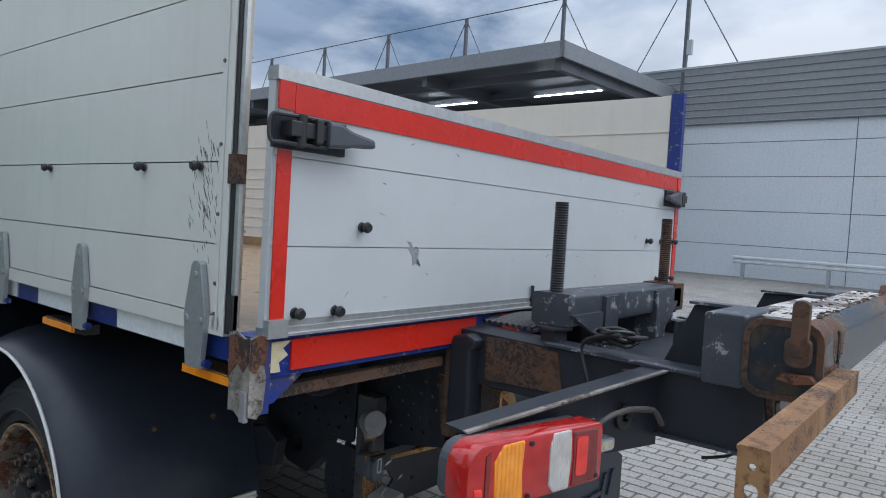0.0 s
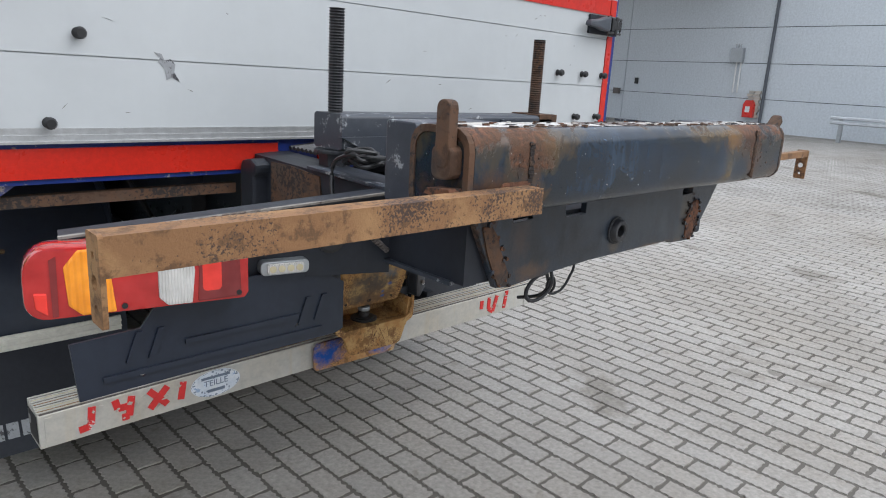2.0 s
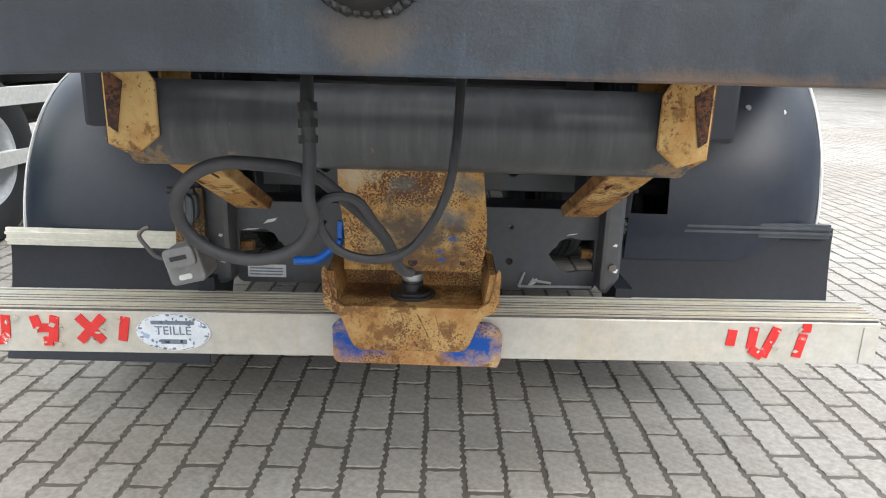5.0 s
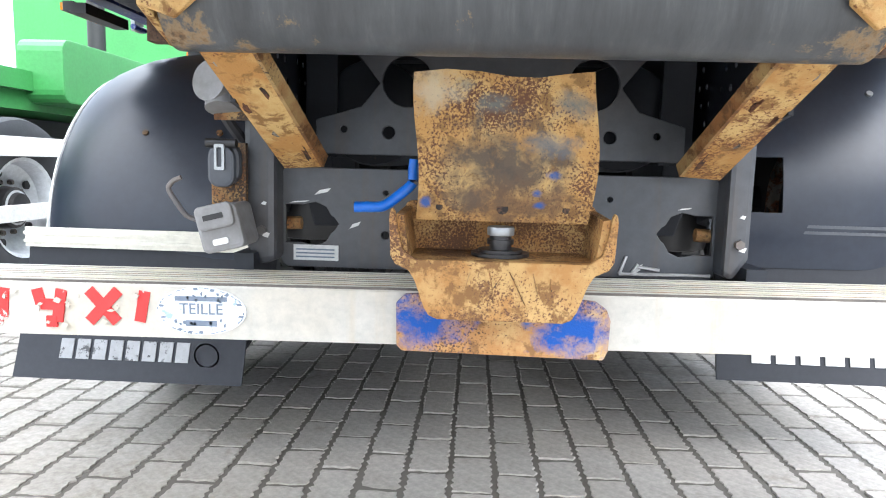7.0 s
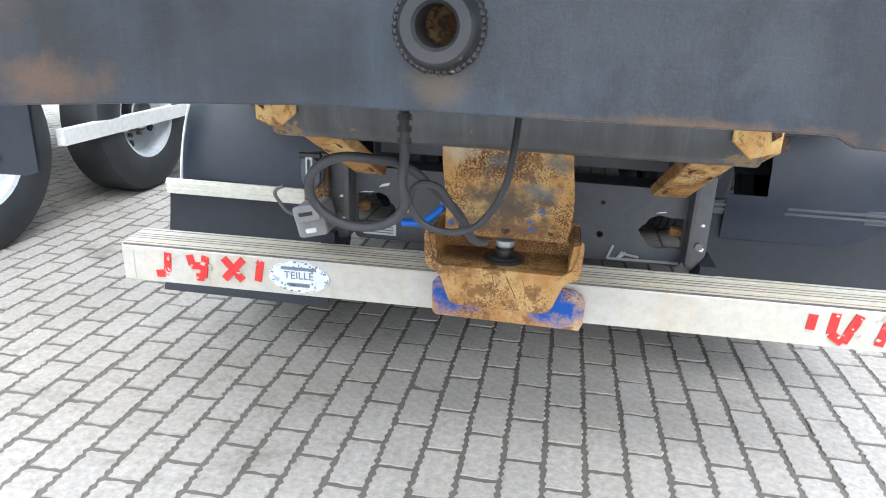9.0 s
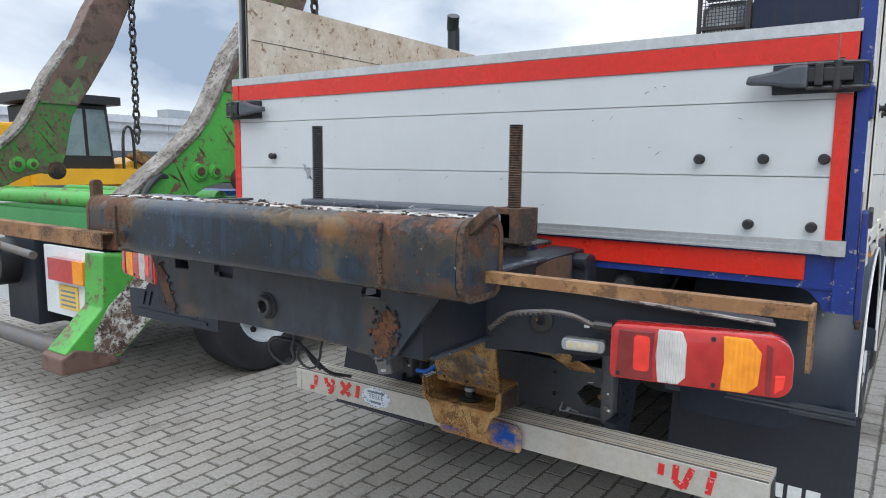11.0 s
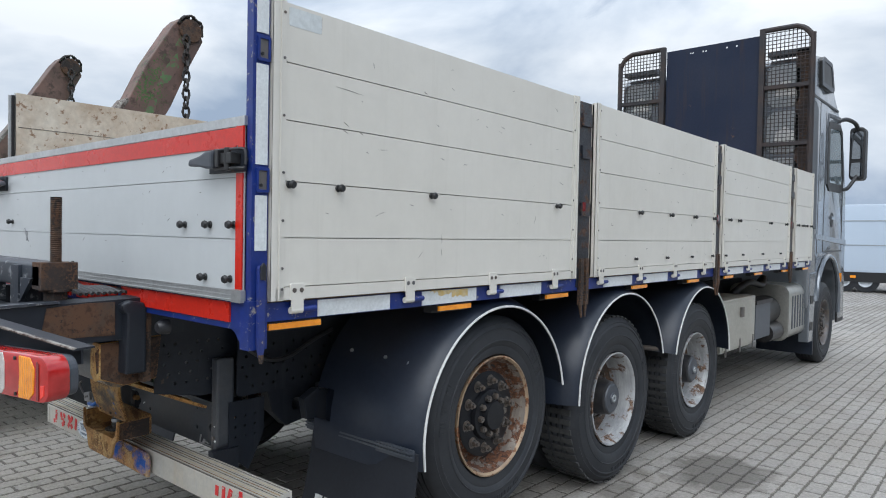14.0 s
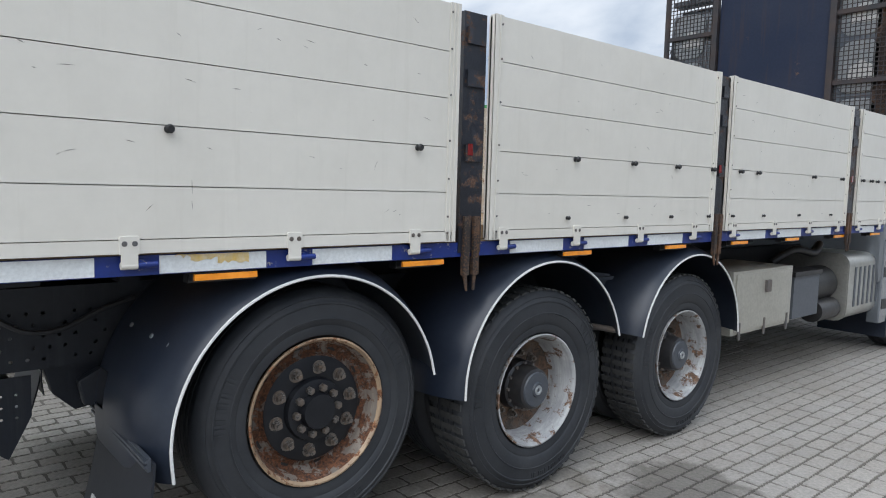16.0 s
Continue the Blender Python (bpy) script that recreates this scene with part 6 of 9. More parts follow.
# ---------- drawbar coupling and rear cross members ----------
tube = part("cross_tube", rod((-0.47, -0.06, 1.030), (0.47, -0.06, 1.030), 0.073, 32), TUBE, truck, "thick dark grey cross tube with rusty ends", smooth=True)
for s in (-1, 1):
    # bracket of bent plate round the tube's end, open below
    part("bracket_side", plate("x", s * 0.4885, s * 0.491, [(-0.14, 1.003), (-0.05, 0.968), (0.077, 0.978), (0.097, 1.147), (-0.14, 1.137)]), RUST, tube, "dark rusted bracket side")
    bm = plate("x", s * 0.476, s * 0.488, [(-0.145, 1.000), (-0.05, 0.965), (0.08, 0.975), (0.10, 1.15), (-0.145, 1.14)])
    box(s * 0.425, s * 0.486, 0.065, 0.077, 0.975, 1.12, bm)
    plate("y", -0.145, -0.135, [(s * 0.405, 1.015), (s * 0.440, 0.985), (s * 0.482, 1.000), (s * 0.482, 1.14), (s * 0.430, 1.14), (s * 0.405, 1.10)], (), bm)
    part("rusty_bracket", bm, STRUT, tube, "rusty yellow bracket", bevel=0.003)
    bm = plate("y", -0.1475, -0.1445, [(s * 0.470, 1.02), (s * 0.4835, 1.03), (s * 0.4835, 1.12), (s * 0.455, 1.10)])
    part("bracket_rust", bm, WARM_RUST, tube, "flaking rust on the bracket")
    # a strut of angle steel that runs back to the cross member: a wide face and a narrow flange
    near, far_ = Vector((s * 0.458, -0.095, 0.992)), Vector((s * 0.432, 0.335, 0.792))
    near2, far2 = Vector((s * 0.385, -0.095, 1.000)), Vector((s * 0.352, 0.310, 0.797))
    back_ = Vector((0, 0.006, 0.010))
    bm = solid(None, [near, near + back_, near2, near2 + back_, far_, far_ + back_, far2, far2 + back_])
    part("diagonal_strut", bm, STRUT, tube, "rusty diagonal strut", bevel=0.003)
    inner_way = Vector((-s * 0.007, 0.004, 0.022))
    bm = solid(None, [near2, near2 + inner_way, near2 + Vector((-s * 0.006, 0, 0)), near2 + inner_way + Vector((-s * 0.006, 0, 0)), far2, far2 + inner_way, far2 + Vector((-s * 0.006, 0, 0)), far2 + inner_way + Vector((-s * 0.006, 0, 0))])
    part("strut_flange", bm, BRACKET, tube, "rusted strut flange")
    for u0, v0, ru, rv, mat_ in ((0.22, 0.30, 0.055, 0.20, EDGE_STEEL), (0.68, 0.55, 0.075, 0.26, EDGE_STEEL), (0.42, 0.70, 0.06, 0.18, WARM_RUST), (0.86, 0.84, 0.10, 0.10, WARM_RUST), (0.50, 0.15, 0.05, 0.10, WARM_RUST), (0.12, 0.80, 0.05, 0.12, WARM_RUST)):
        rim_ = []
        for k in range(14):
            a = 2 * math.pi * k / 14
            g = random.uniform(0.55, 1.0)
            u, v = u0 + ru * g * math.cos(a), min(0.97, max(0.03, v0 + rv * g * math.sin(a)))
            rim_.append(near.lerp(far_, u).lerp(near2.lerp(far2, u), v))
        own = bmesh.new()
        own.faces.new([own.verts.new(p - Vector((0, 0.0009, 0.0014))) for p in rim_])
        bmesh.ops.solidify(own, geom=list(own.faces), thickness=0.0012)
        part("rust_scab", own, mat_, tube)
    ue = 0.505 if s > 0 else 0.520
    up = part("upright", plate("y", 0.345, 0.43, [(s * 0.455, 1.02), (s * ue, 1.02), (s * ue, 0.635), (s * (ue - 0.030), 0.590), (s * 0.455, 0.600)]), GREY_STEEL, truck, "grey upright channel", bevel=0.014)
    for dx, z, w, h in ((0.004, 0.72, 0.006, 0.004), (0.008, 0.655, 0.008, 0.006)):
        c_ = s * 0.482 + dx
        part("scuff", plate("y", 0.3438, 0.346, [(c_ - w, z - h * 0.4), (c_ - w * 0.2, z + h), (c_ + w, z + h * 0.6), (c_ + w * 0.5, z - h)]), PALE_LETTERS, up)
    part("upright_bolt", rod((s * 0.482, 0.335, 0.665), (s * 0.482, 0.35, 0.665), 0.010, 6), HUB_GREY, up)


def keyhole(sx):
    """A cut-out with a round nose towards the middle."""
    pts = [(0.335, 0.676), (0.345, 0.690), (0.352, 0.694), (0.362, 0.712), (0.385, 0.722), (0.405, 0.718), (0.412, 0.716), (0.450, 0.716), (0.450, 0.634), (0.412, 0.634), (0.405, 0.632), (0.385, 0.628), (0.362, 0.638), (0.352, 0.656), (0.345, 0.661)]
    return [(sx * x, z) for x, z in pts]


lower = plate("y", 0.405, 0.418, rounded(-0.46, 0.46, 0.582, 0.795, 0.02), [keyhole(-1), keyhole(1), ring(-0.235, 0.655, 0.009, 10), ring(0.235, 0.655, 0.009, 10), ring(-0.235, 0.745, 0.006, 8), ring(0.235, 0.745, 0.006, 8)])
cross = part("rear_cross_member", lower, GREY_STEEL, truck, "grey steel cross member with cut-outs", bevel=0.003)
for c_, z, w, h in ((-0.37, 0.745, 0.018, 0.008), (-0.30, 0.675, 0.012, 0.008), (0.30, 0.60, 0.010, 0.012), (-0.42, 0.722, 0.022, 0.003), (0.39, 0.73, 0.014, 0.003)):
    part("scuff", plate("y", 0.4035, 0.4055, [(c_ - w, z - h), (c_ - w * 0.4, z + h * 0.3), (c_ + w, z + h), (c_ + w * 0.6, z - h * 0.1)]), PALE_LETTERS, cross)
part("cross_shelf", box(-0.45, 0.45, 0.418, 0.52, 0.785, 0.795), GREY_STEEL, cross)
upper = plate("y", 0.470, 0.480, [(-0.40, 0.825), (0.40, 0.825), (0.40, 0.90), (0.30, 0.93), (0.26, 0.98), (0.30, 1.03), (0.36, 1.09), (-0.36, 1.09), (-0.30, 1.03), (-0.26, 0.98), (-0.30, 0.93), (-0.40, 0.90)],
              [ring(-0.20, 0.985, 0.055, 18), ring(0.20, 0.985, 0.055, 18), ring(-0.24, 0.875, 0.014, 12), ring(0.24, 0.875, 0.014, 12), ring(-0.34, 0.88, 0.008, 10), ring(0.34, 0.88, 0.008, 10), ring(-0.05, 1.06, 0.008, 8), ring(0.08, 1.06, 0.008, 8)])
part("upper_cross_plate", upper, GREY_STEEL, truck, "grey upper plate with round holes", bevel=0.002)
part("data_label", box(-0.432, -0.335, 0.402, 0.406, 0.597, 0.630), PALE_LETTERS, cross, "small white data label")
for k in range(3):
    part("print_line", box(-0.426, -0.343, 0.4005, 0.4025, 0.603 + 0.008 * k, 0.606 + 0.008 * k), GREY_INK, cross)
bm = bmesh.new()
for p, q in (((0.275, 0.402, 0.628), (0.262, 0.402, 0.590)), ((0.300, 0.402, 0.612), (0.285, 0.402, 0.588)), ((0.262, 0.402, 0.590), (0.45, 0.402, 0.592)), ((0.30, 0.402, 0.606), (0.345, 0.402, 0.600))):
    rod(p, q, 0.0035, 6, bm)
part("scratch", bm, ALU, cross, "bright scratches")
for s in (-1, 1):
    part("pipe_fitting", rod((s * 0.42, 0.425, 0.675), (s * 0.48, 0.425, 0.672), 0.014, 8), BRACKET, cross)
# coupling: curved plate, cup, pin, lower plate
bm = bmesh.new()
cols, rows = 6, 10
grid = []
for j in range(rows + 1):
    v = j / rows
    z = 0.715 + 0.240 * v
    y = 0.115 - 0.055 * math.sin(v * 2.2) + 0.02 * v
    grid.append([[bm.verts.new((-0.145 + 0.290 * i / cols + 0.006 * math.sin(5 * v + i), y + d, z + 0.006 * math.sin(i * 1.3) * (v > 0.9))) for i in range(cols + 1)] for d in (0, 0.012)])
for j in range(rows):
    for i in range(cols):
        for d in (0, 1):
            bm.faces.new((grid[j][d][i], grid[j][d][i + 1], grid[j + 1][d][i + 1], grid[j + 1][d][i]))
    for i in (0, cols):
        bm.faces.new((grid[j][0][i], grid[j][1][i], grid[j + 1][1][i], grid[j + 1][0][i]))
for j in (0, rows):
    for i in range(cols):
        bm.faces.new((grid[j][0][i], grid[j][0][i + 1], grid[j][1][i + 1], grid[j][1][i]))
coupling = part("coupling_plate", bm, COUPLING, truck, "curved rusty yellow coupling plate", smooth=True)
for x in (-0.105, 0.0, 0.105):
    part("plate_rivet", rod((x, 0.104, 0.738), (x, 0.116, 0.738), 0.006 if x else 0.010, 10), RUST, coupling)
half_lip = [(0.102, 0.557), (0.116, 0.563), (0.124, 0.576), (0.140, 0.620), (0.150, 0.636), (0.172, 0.646), (0.180, 0.660), (0.183, 0.722), (0.181, 0.734), (0.177, 0.738), (0.173, 0.731), (0.168, 0.700), (0.160, 0.670), (0.140, 0.655)]
bm = plate("y", 0.056, 0.068, half_lip + [(-x, z) for x, z in reversed(half_lip)])
box(-0.150, 0.150, 0.066, 0.214, 0.643, 0.655, bm)
plate("y", 0.204, 0.216, rounded(-0.172, 0.172, 0.650, 0.742, 0.012), (), bm)
for s in (-1, 1):
    solid(bm, [(s * 0.150, 0.066, 0.648), (s * 0.160, 0.066, 0.725), (s * 0.150, 0.206, 0.648), (s * 0.160, 0.206, 0.730), (s * 0.162, 0.066, 0.646), (s * 0.172, 0.066, 0.727), (s * 0.162, 0.206, 0.646), (s * 0.172, 0.206, 0.732)])
# rusty side plates, darker than the cup to carry the shade there
for s in (-1, 1):
    part("shaded_cup_side", plate("x", s * 0.1725, s * 0.175, [(0.070, 0.652), (0.204, 0.652), (0.204, 0.728), (0.070, 0.722)]), RUST, truck, "rusted cup side, darkened for its shade")
cup = part("coupling_cup", bm, ORANGE_RUST, truck, "rusty yellow coupling cup", bevel=0.004)
for x0, z0, x1, z1 in ((-0.052, 0.635, -0.060, 0.600), (-0.020, 0.638, -0.010, 0.590), (0.012, 0.640, 0.040, 0.585), (0.050, 0.638, 0.060, 0.600), (0.0, 0.632, -0.028, 0.585), (0.078, 0.630, 0.082, 0.606)):
    part("scrape", solid(None, [(x0, 0.0545, z0), (x1, 0.0545, z1), (x0, 0.058, z0), (x1, 0.058, z1), (x0 + 0.0022, 0.0545, z0), (x1 + 0.0010, 0.0545, z1), (x0 + 0.0022, 0.058, z0), (x1 + 0.0010, 0.058, z1)]), BRACKET, cup)
bm = rod((0.0, 0.135, 0.657), (0.0, 0.135, 0.700), 0.019, 18)
rod((0.0, 0.135, 0.676), (0.0, 0.135, 0.684), 0.023, 18, bm)
rod((0.0, 0.135, 0.656), (0.0, 0.135, 0.662), 0.050, 24, bm)
rod((0.0, 0.135, 0.660), (0.0, 0.135, 0.667), 0.038, 24, bm)
pin = part("coupling_pin", bm, HUB, truck, "greasy steel coupling pin", smooth=True)
part("pin_head", rod((0.0, 0.135, 0.690), (0.0, 0.135, 0.706), 0.0235, 18), GALVA, pin, "worn steel pin head", bevel=0.004, smooth=True)
bm = plate("y", 0.185, 0.197, [(-0.172, 0.466), (0.196, 0.462), (0.204, 0.480), (0.206, 0.535), (0.198, 0.556), (0.178, 0.570), (0.12, 0.575), (-0.12, 0.575), (-0.168, 0.572), (-0.184, 0.555), (-0.182, 0.476)])
PLATE_RUST = stained(weathered("plate_rust", (0.54, 0.36, 0.155), (0.40, 0.20, 0.066), (0.075, 0.035, 0.018), speck_level=0.53, stain_level=0.68, speck_scale=210, scale=7),
                     [(-0.125, 0.528, 0.070, 0.055, (0.0, 0.072, 0.34), 1.0), (0.135, 0.520, 0.070, 0.055, (0.0, 0.072, 0.34), 1.0), (0.02, 0.560, 0.060, 0.014, (0.01, 0.10, 0.36), 0.8), (0.055, 0.53, 0.012, 0.018, (0.01, 0.10, 0.36), 0.8)])
part("lower_plate", bm, PLATE_RUST, truck, "rusty plate with blue paint remains", bevel=0.003)
bm = hose([(-0.150, 0.13, 0.815), (-0.152, 0.128, 0.795), (-0.153, 0.125, 0.775), (-0.170, 0.12, 0.758), (-0.190, 0.115, 0.742), (-0.203, 0.112, 0.735), (-0.222, 0.11, 0.734), (-0.248, 0.11, 0.733)], 0.0092, 10, None, 4)
part("release_lever", bm, surface("bright_blue", (0.002, 0.115, 0.52), rough=0.35, bump=0.02), truck, "bright blue release lever", smooth=True)
# sockets on the left of the coupling
sock = part("trailer_socket", plate("y", 0.30, 0.37, rounded(-0.578, -0.512, 0.758, 0.838, 0.024)), SLATE, truck, "dark grey trailer socket", bevel=0.010)
part("socket_lid", plate("y", 0.286, 0.302, rounded(-0.572, -0.518, 0.752, 0.832, 0.022)), SLATE, sock, bevel=0.006)
part("socket_hinge", rod((-0.575, 0.292, 0.838), (-0.515, 0.292, 0.838), 0.009, 12), BLACK, sock, smooth=True)
part("socket_clip", plate("y", 0.281, 0.287, rounded(-0.556, -0.536, 0.786, 0.836, 0.003, 2), [rounded(-0.551, -0.541, 0.792, 0.830, 0.002, 2)]), GALVA, sock, "bright wire clip")
grey_sock = part("trailer_socket", plate("y", 0.22, 0.31, rounded(-0.600, -0.516, 0.632, 0.718, 0.012)), PALE_SOCKET, truck, "scuffed grey trailer socket", bevel=0.008)
part("socket_cover", plate("y", 0.208, 0.222, rounded(-0.594, -0.522, 0.676, 0.722, 0.010)), PALE_SOCKET, grey_sock, bevel=0.005)
part("socket_slot", box(-0.578, -0.540, 0.206, 0.2095, 0.694, 0.704), BLACK, grey_sock)
part("socket_mark", plate("y", 0.2165, 0.2205, rounded(-0.575, -0.545, 0.645, 0.657, 0.004)), PALE_LETTERS, grey_sock)
grey_sock.matrix_basis = Matrix.Translation((-0.525, 0.25, 0.672)) @ pose(0, 0, 0, 0, -14, 0) @ Matrix.Translation((0.56, -0.25, -0.67))
part("socket_bracket", box(-0.575, -0.505, 0.316, 0.328, 0.68, 0.84), BRACKET, truck, bevel=0.003)
part("socket_hook", hose([(-0.560, 0.23, 0.690), (-0.585, 0.22, 0.700), (-0.602, 0.21, 0.728), (-0.612, 0.205, 0.750), (-0.604, 0.205, 0.764), (-0.588, 0.205, 0.772)], 0.0048, 8), HUB_GREY, truck, smooth=True)
cap = part("grey_socket_cap", rod((-0.553, 0.33, 0.952), (-0.568, 0.29, 0.958), 0.040, 24), PALE_SOCKET, truck, "round grey socket cap", smooth=True)
part("cap_tail", rod((-0.548, 0.31, 0.905), (-0.553, 0.33, 0.955), 0.034, 18), PALE_SOCKET, cap, smooth=True)
part("cap_bracket", box(-0.572, -0.50, 0.325, 0.335, 0.885, 0.925), BRACKET, cap, bevel=0.002)
part("air_hose", hose([(-0.56, 0.33, 0.91), (-0.545, 0.36, 0.87), (-0.50, 0.42, 0.80), (-0.49, 0.5, 0.82)], 0.012), HOSE, truck, smooth=True)
# perforated frame ends
for s in (-1, 1):
    holes = [ring(0.46 + 0.055 * i + 0.02 * (j % 2), 0.88 + 0.045 * j, 0.0075, 8) for i in range(11) for j in range(5) if (i * 3 + j) % 4]
    part("frame_end_plate", plate("x", s * 0.512, s * 0.520, rounded(0.435, 1.30, 0.84, 1.16, 0.02), holes), CHASSIS, truck, "dark perforated frame end")
    holes = [ring(0.13 + 0.05 * i + 0.02 * (j % 2), 0.93 + 0.042 * j, 0.0075, 8) for i in range(6) for j in range(5) if (i + j * 2) % 5]
    part("frame_end_plate", plate("x", s * 0.444, s * 0.452, [(0.09, 0.90), (0.30, 0.86), (0.47, 0.86), (0.47, 1.18), (0.09, 1.18)], holes), CHASSIS, truck, "dark perforated frame end")
    # spring hanger, air reservoir and linkage tucked behind the frame end
    part("spring_hanger", plate("x", s * 0.40, s * 0.47, [(0.62, 0.86), (0.98, 0.86), (0.94, 0.74), (0.86, 0.66), (0.74, 0.64), (0.66, 0.72)], [ring(0.80, 0.74, 0.03, 14)]), CHASSIS, truck, "dark cast spring hanger", bevel=0.006)
    part("air_reservoir", rod((s * 0.30, 0.64, 0.93), (s * 0.30, 1.16, 0.93), 0.13, 24), CHASSIS, truck, "black air reservoir", smooth=True, bevel=0.02)
    part("brake_hose", hose([(s * 0.555, 0.46, 1.06), (s * 0.57, 0.56, 1.00), (s * 0.565, 0.68, 1.00), (s * 0.56, 0.82, 1.06), (s * 0.55, 0.95, 1.10)], 0.010, 8), HOSE, truck, smooth=True)
    part("trailing_arm", plate("x", s * 0.58, s * 0.63, [(0.72, 0.80), (0.80, 0.84), (1.30, 0.72), (1.46, 0.70), (1.46, 0.58), (1.25, 0.58), (0.84, 0.68), (0.74, 0.70)]), CHASSIS, truck, "dark trailing arm", bevel=0.008)
    part("lift_bellows", rod((s * 0.52, 1.02, 0.58), (s * 0.52, 1.02, 0.84), 0.12, 20), BLACK, truck, "black air bellows", smooth=True, bevel=0.02)
    part("brake_chamber", rod((s * 0.62, 1.02, 0.86), (s * 0.62, 1.16, 0.86), 0.09, 20), CHASSIS, truck, smooth=True, bevel=0.015)
    holes = [ring(0.43 + 0.05 * i, 0.66 + 0.045 * j, 0.006, 8) for i in range(3) for j in range(3)]
    part("bumper_bracket", plate("x", s * 0.508, s * 0.516, [(0.40, 0.60), (0.43, 0.56), (0.50, 0.50), (0.55, 0.60), (0.58, 0.66), (0.58, 0.82), (0.40, 0.82)], holes), CHASSIS, truck)
    part("bumper_stay", box(s * 0.49, s * 0.53, 0.315, 0.44, 0.50, 0.62), CHASSIS, truck, bevel=0.004)

# under-run bumper: ribbed hollow section
prof = [(0.210, 0.463), (0.320, 0.463), (0.320, 0.578)]
for k in range(8):
    y, z = 0.320 - k * 0.0135, 0.581 - k * 0.0014
    prof += [(y - 0.001, z), (y - 0.0092, z), (y - 0.0096, z - 0.006), (y - 0.0131, z - 0.006)]
prof += [(0.210, 0.562)]
bumper = part("underrun_bumper", plate("x", -1.075, 1.088, prof), WHITE_BUMPER, truck, "white aluminium under-run bumper with torn red lettering", bevel=0.0)
for k in range(8):
    y, z = 0.320 - k * 0.0135, 0.581 - k * 0.0014
    part("groove_dirt", box(-1.07, 1.083, y - 0.0132, y - 0.0094, z - 0.0058, z - 0.0014), (SCRATCH, YELLOWED, BRACKET)[(0, 1, 0, 2, 0, 1, 2, 0)[k]], bumper)
for e in (-1.076, 1.089):
    d = 0.001 if e > 0 else -0.001
    part("bumper_mouth", box(e, e + d, 0.222, 0.308, 0.475, 0.560), BLACK, bumper)
    part("bumper_web", box(e - d * 4, e + d * 3, 0.288, 0.300, 0.515, 0.54), ALU, bumper)
for x in (-1.05, 1.06):
    part("bumper_lip", box(x - 0.01, x + 0.01, 0.2075, 0.211, 0.466, 0.555), WHITE_BUMPER, bumper)


def strokes(lines, x, width, z0, z1, name="torn_letter"):
    """Broken lettering as slanted strokes; lines hold the ends of strokes in a unit square."""
    for k, (a, b, c, d) in enumerate(lines):
        p = Vector((x + a * width, 0, z0 + b * (z1 - z0)))
        q = Vector((x + c * width, 0, z0 + d * (z1 - z0)))
        w = (q - p).normalized().cross(Vector((0, 1, 0))) * 0.0105
        pts = [(p + w), (p - w), (q - w), (q + w)]
        part(name, plate("y", 0.2070 - 0.0006 * k, 0.2105, [(v.x, v.z) for v in pts]), RED_INK, bumper, "torn red lettering")


strokes([(0.85, 1, 0.75, 0.15), (0.75, 0.12, 0.2, 0.05)], -0.985, 0.06, 0.484, 0.552)
strokes([(0.15, 1, 0.25, 0.55), (0.25, 0.55, 0.85, 0.55), (0.85, 1, 0.7, 0.05), (0.7, 0.05, 0.4, 0.05)], -0.880, 0.07, 0.486, 0.552)
strokes([(0.1, 1, 0.85, 0.05), (0.9, 1, 0.1, 0.05)], -0.775, 0.072, 0.488, 0.552)
strokes([(0.7, 1, 0.45, 0.05)], -0.690, 0.045, 0.490, 0.552)
strokes([(0.4, 0.9, 0.3, 0.35)], 0.735, 0.03, 0.480, 0.552)
strokes([(0.15, 1, 0.1, 0.3), (0.1, 0.3, 0.5, 0.05), (0.5, 0.05, 0.85, 1)], 0.785, 0.075, 0.475, 0.552)
strokes([(0.6, 0.8, 0.4, 0.05), (0.5, 1.0, 0.9, 1.0)], 0.882, 0.05, 0.475, 0.552)
sticker = part("oval_sticker", plate("y", 0.2068, 0.2105, ring(-0.550, 0.517, 0.086, 32, 0.046)), PALE_STICKER, bumper, "worn pale oval sticker")
for k in range(46):
    if random.random() < 0.72:
        a0, a1 = (2 * math.pi * (k + d) / 46 for d in (0.05, random.uniform(0.7, 1.0)))
        ro = random.uniform(0.95, 0.99)
        ri = ro - random.choice((0.025, 0.03, 0.11))
        part("ring_mark", plate("y", 0.2062, 0.2072, [(-0.550 + 0.086 * r * math.cos(a), 0.517 + 0.046 * r * math.sin(a)) for a, r in ((a0, ri), (a0, ro), (a1, ro), (a1, ri))]), GREY_INK, sticker)
for k in range(18):
    x, z = -0.550 + random.uniform(-0.055, 0.055), 0.517 + random.choice((random.uniform(0.016, 0.030), random.uniform(-0.032, -0.018)))
    part("ink_remnant", plate("y", 0.2058, 0.2072, [(x, z), (x + random.uniform(0.002, 0.006), z), (x + 0.003, z + random.uniform(0.004, 0.009)), (x - 0.001, z + 0.005)]), GREY_INK, sticker)
for k in range(22):
    x = random.choice((random.uniform(-0.985, -0.66), random.uniform(-0.985, -0.66), random.uniform(0.735, 0.93)))
    z = random.uniform(0.482, 0.552)
    w, h = random.uniform(0.003, 0.009), random.uniform(0.002, 0.007)
    part("torn_spot", plate("y", 0.2036, 0.2060, [(x - w, z - h * 0.3), (x - w * 0.2, z + h), (x + w, z + h * 0.2), (x + w * 0.3, z - h)]), WHITE_BUMPER, bumper)
bumper.matrix_basis = pose(0, 0, 0.010, 0, -0.60, 0)  # bent: its far end sits higher
word = bpy.data.curves.new("word", "FONT")
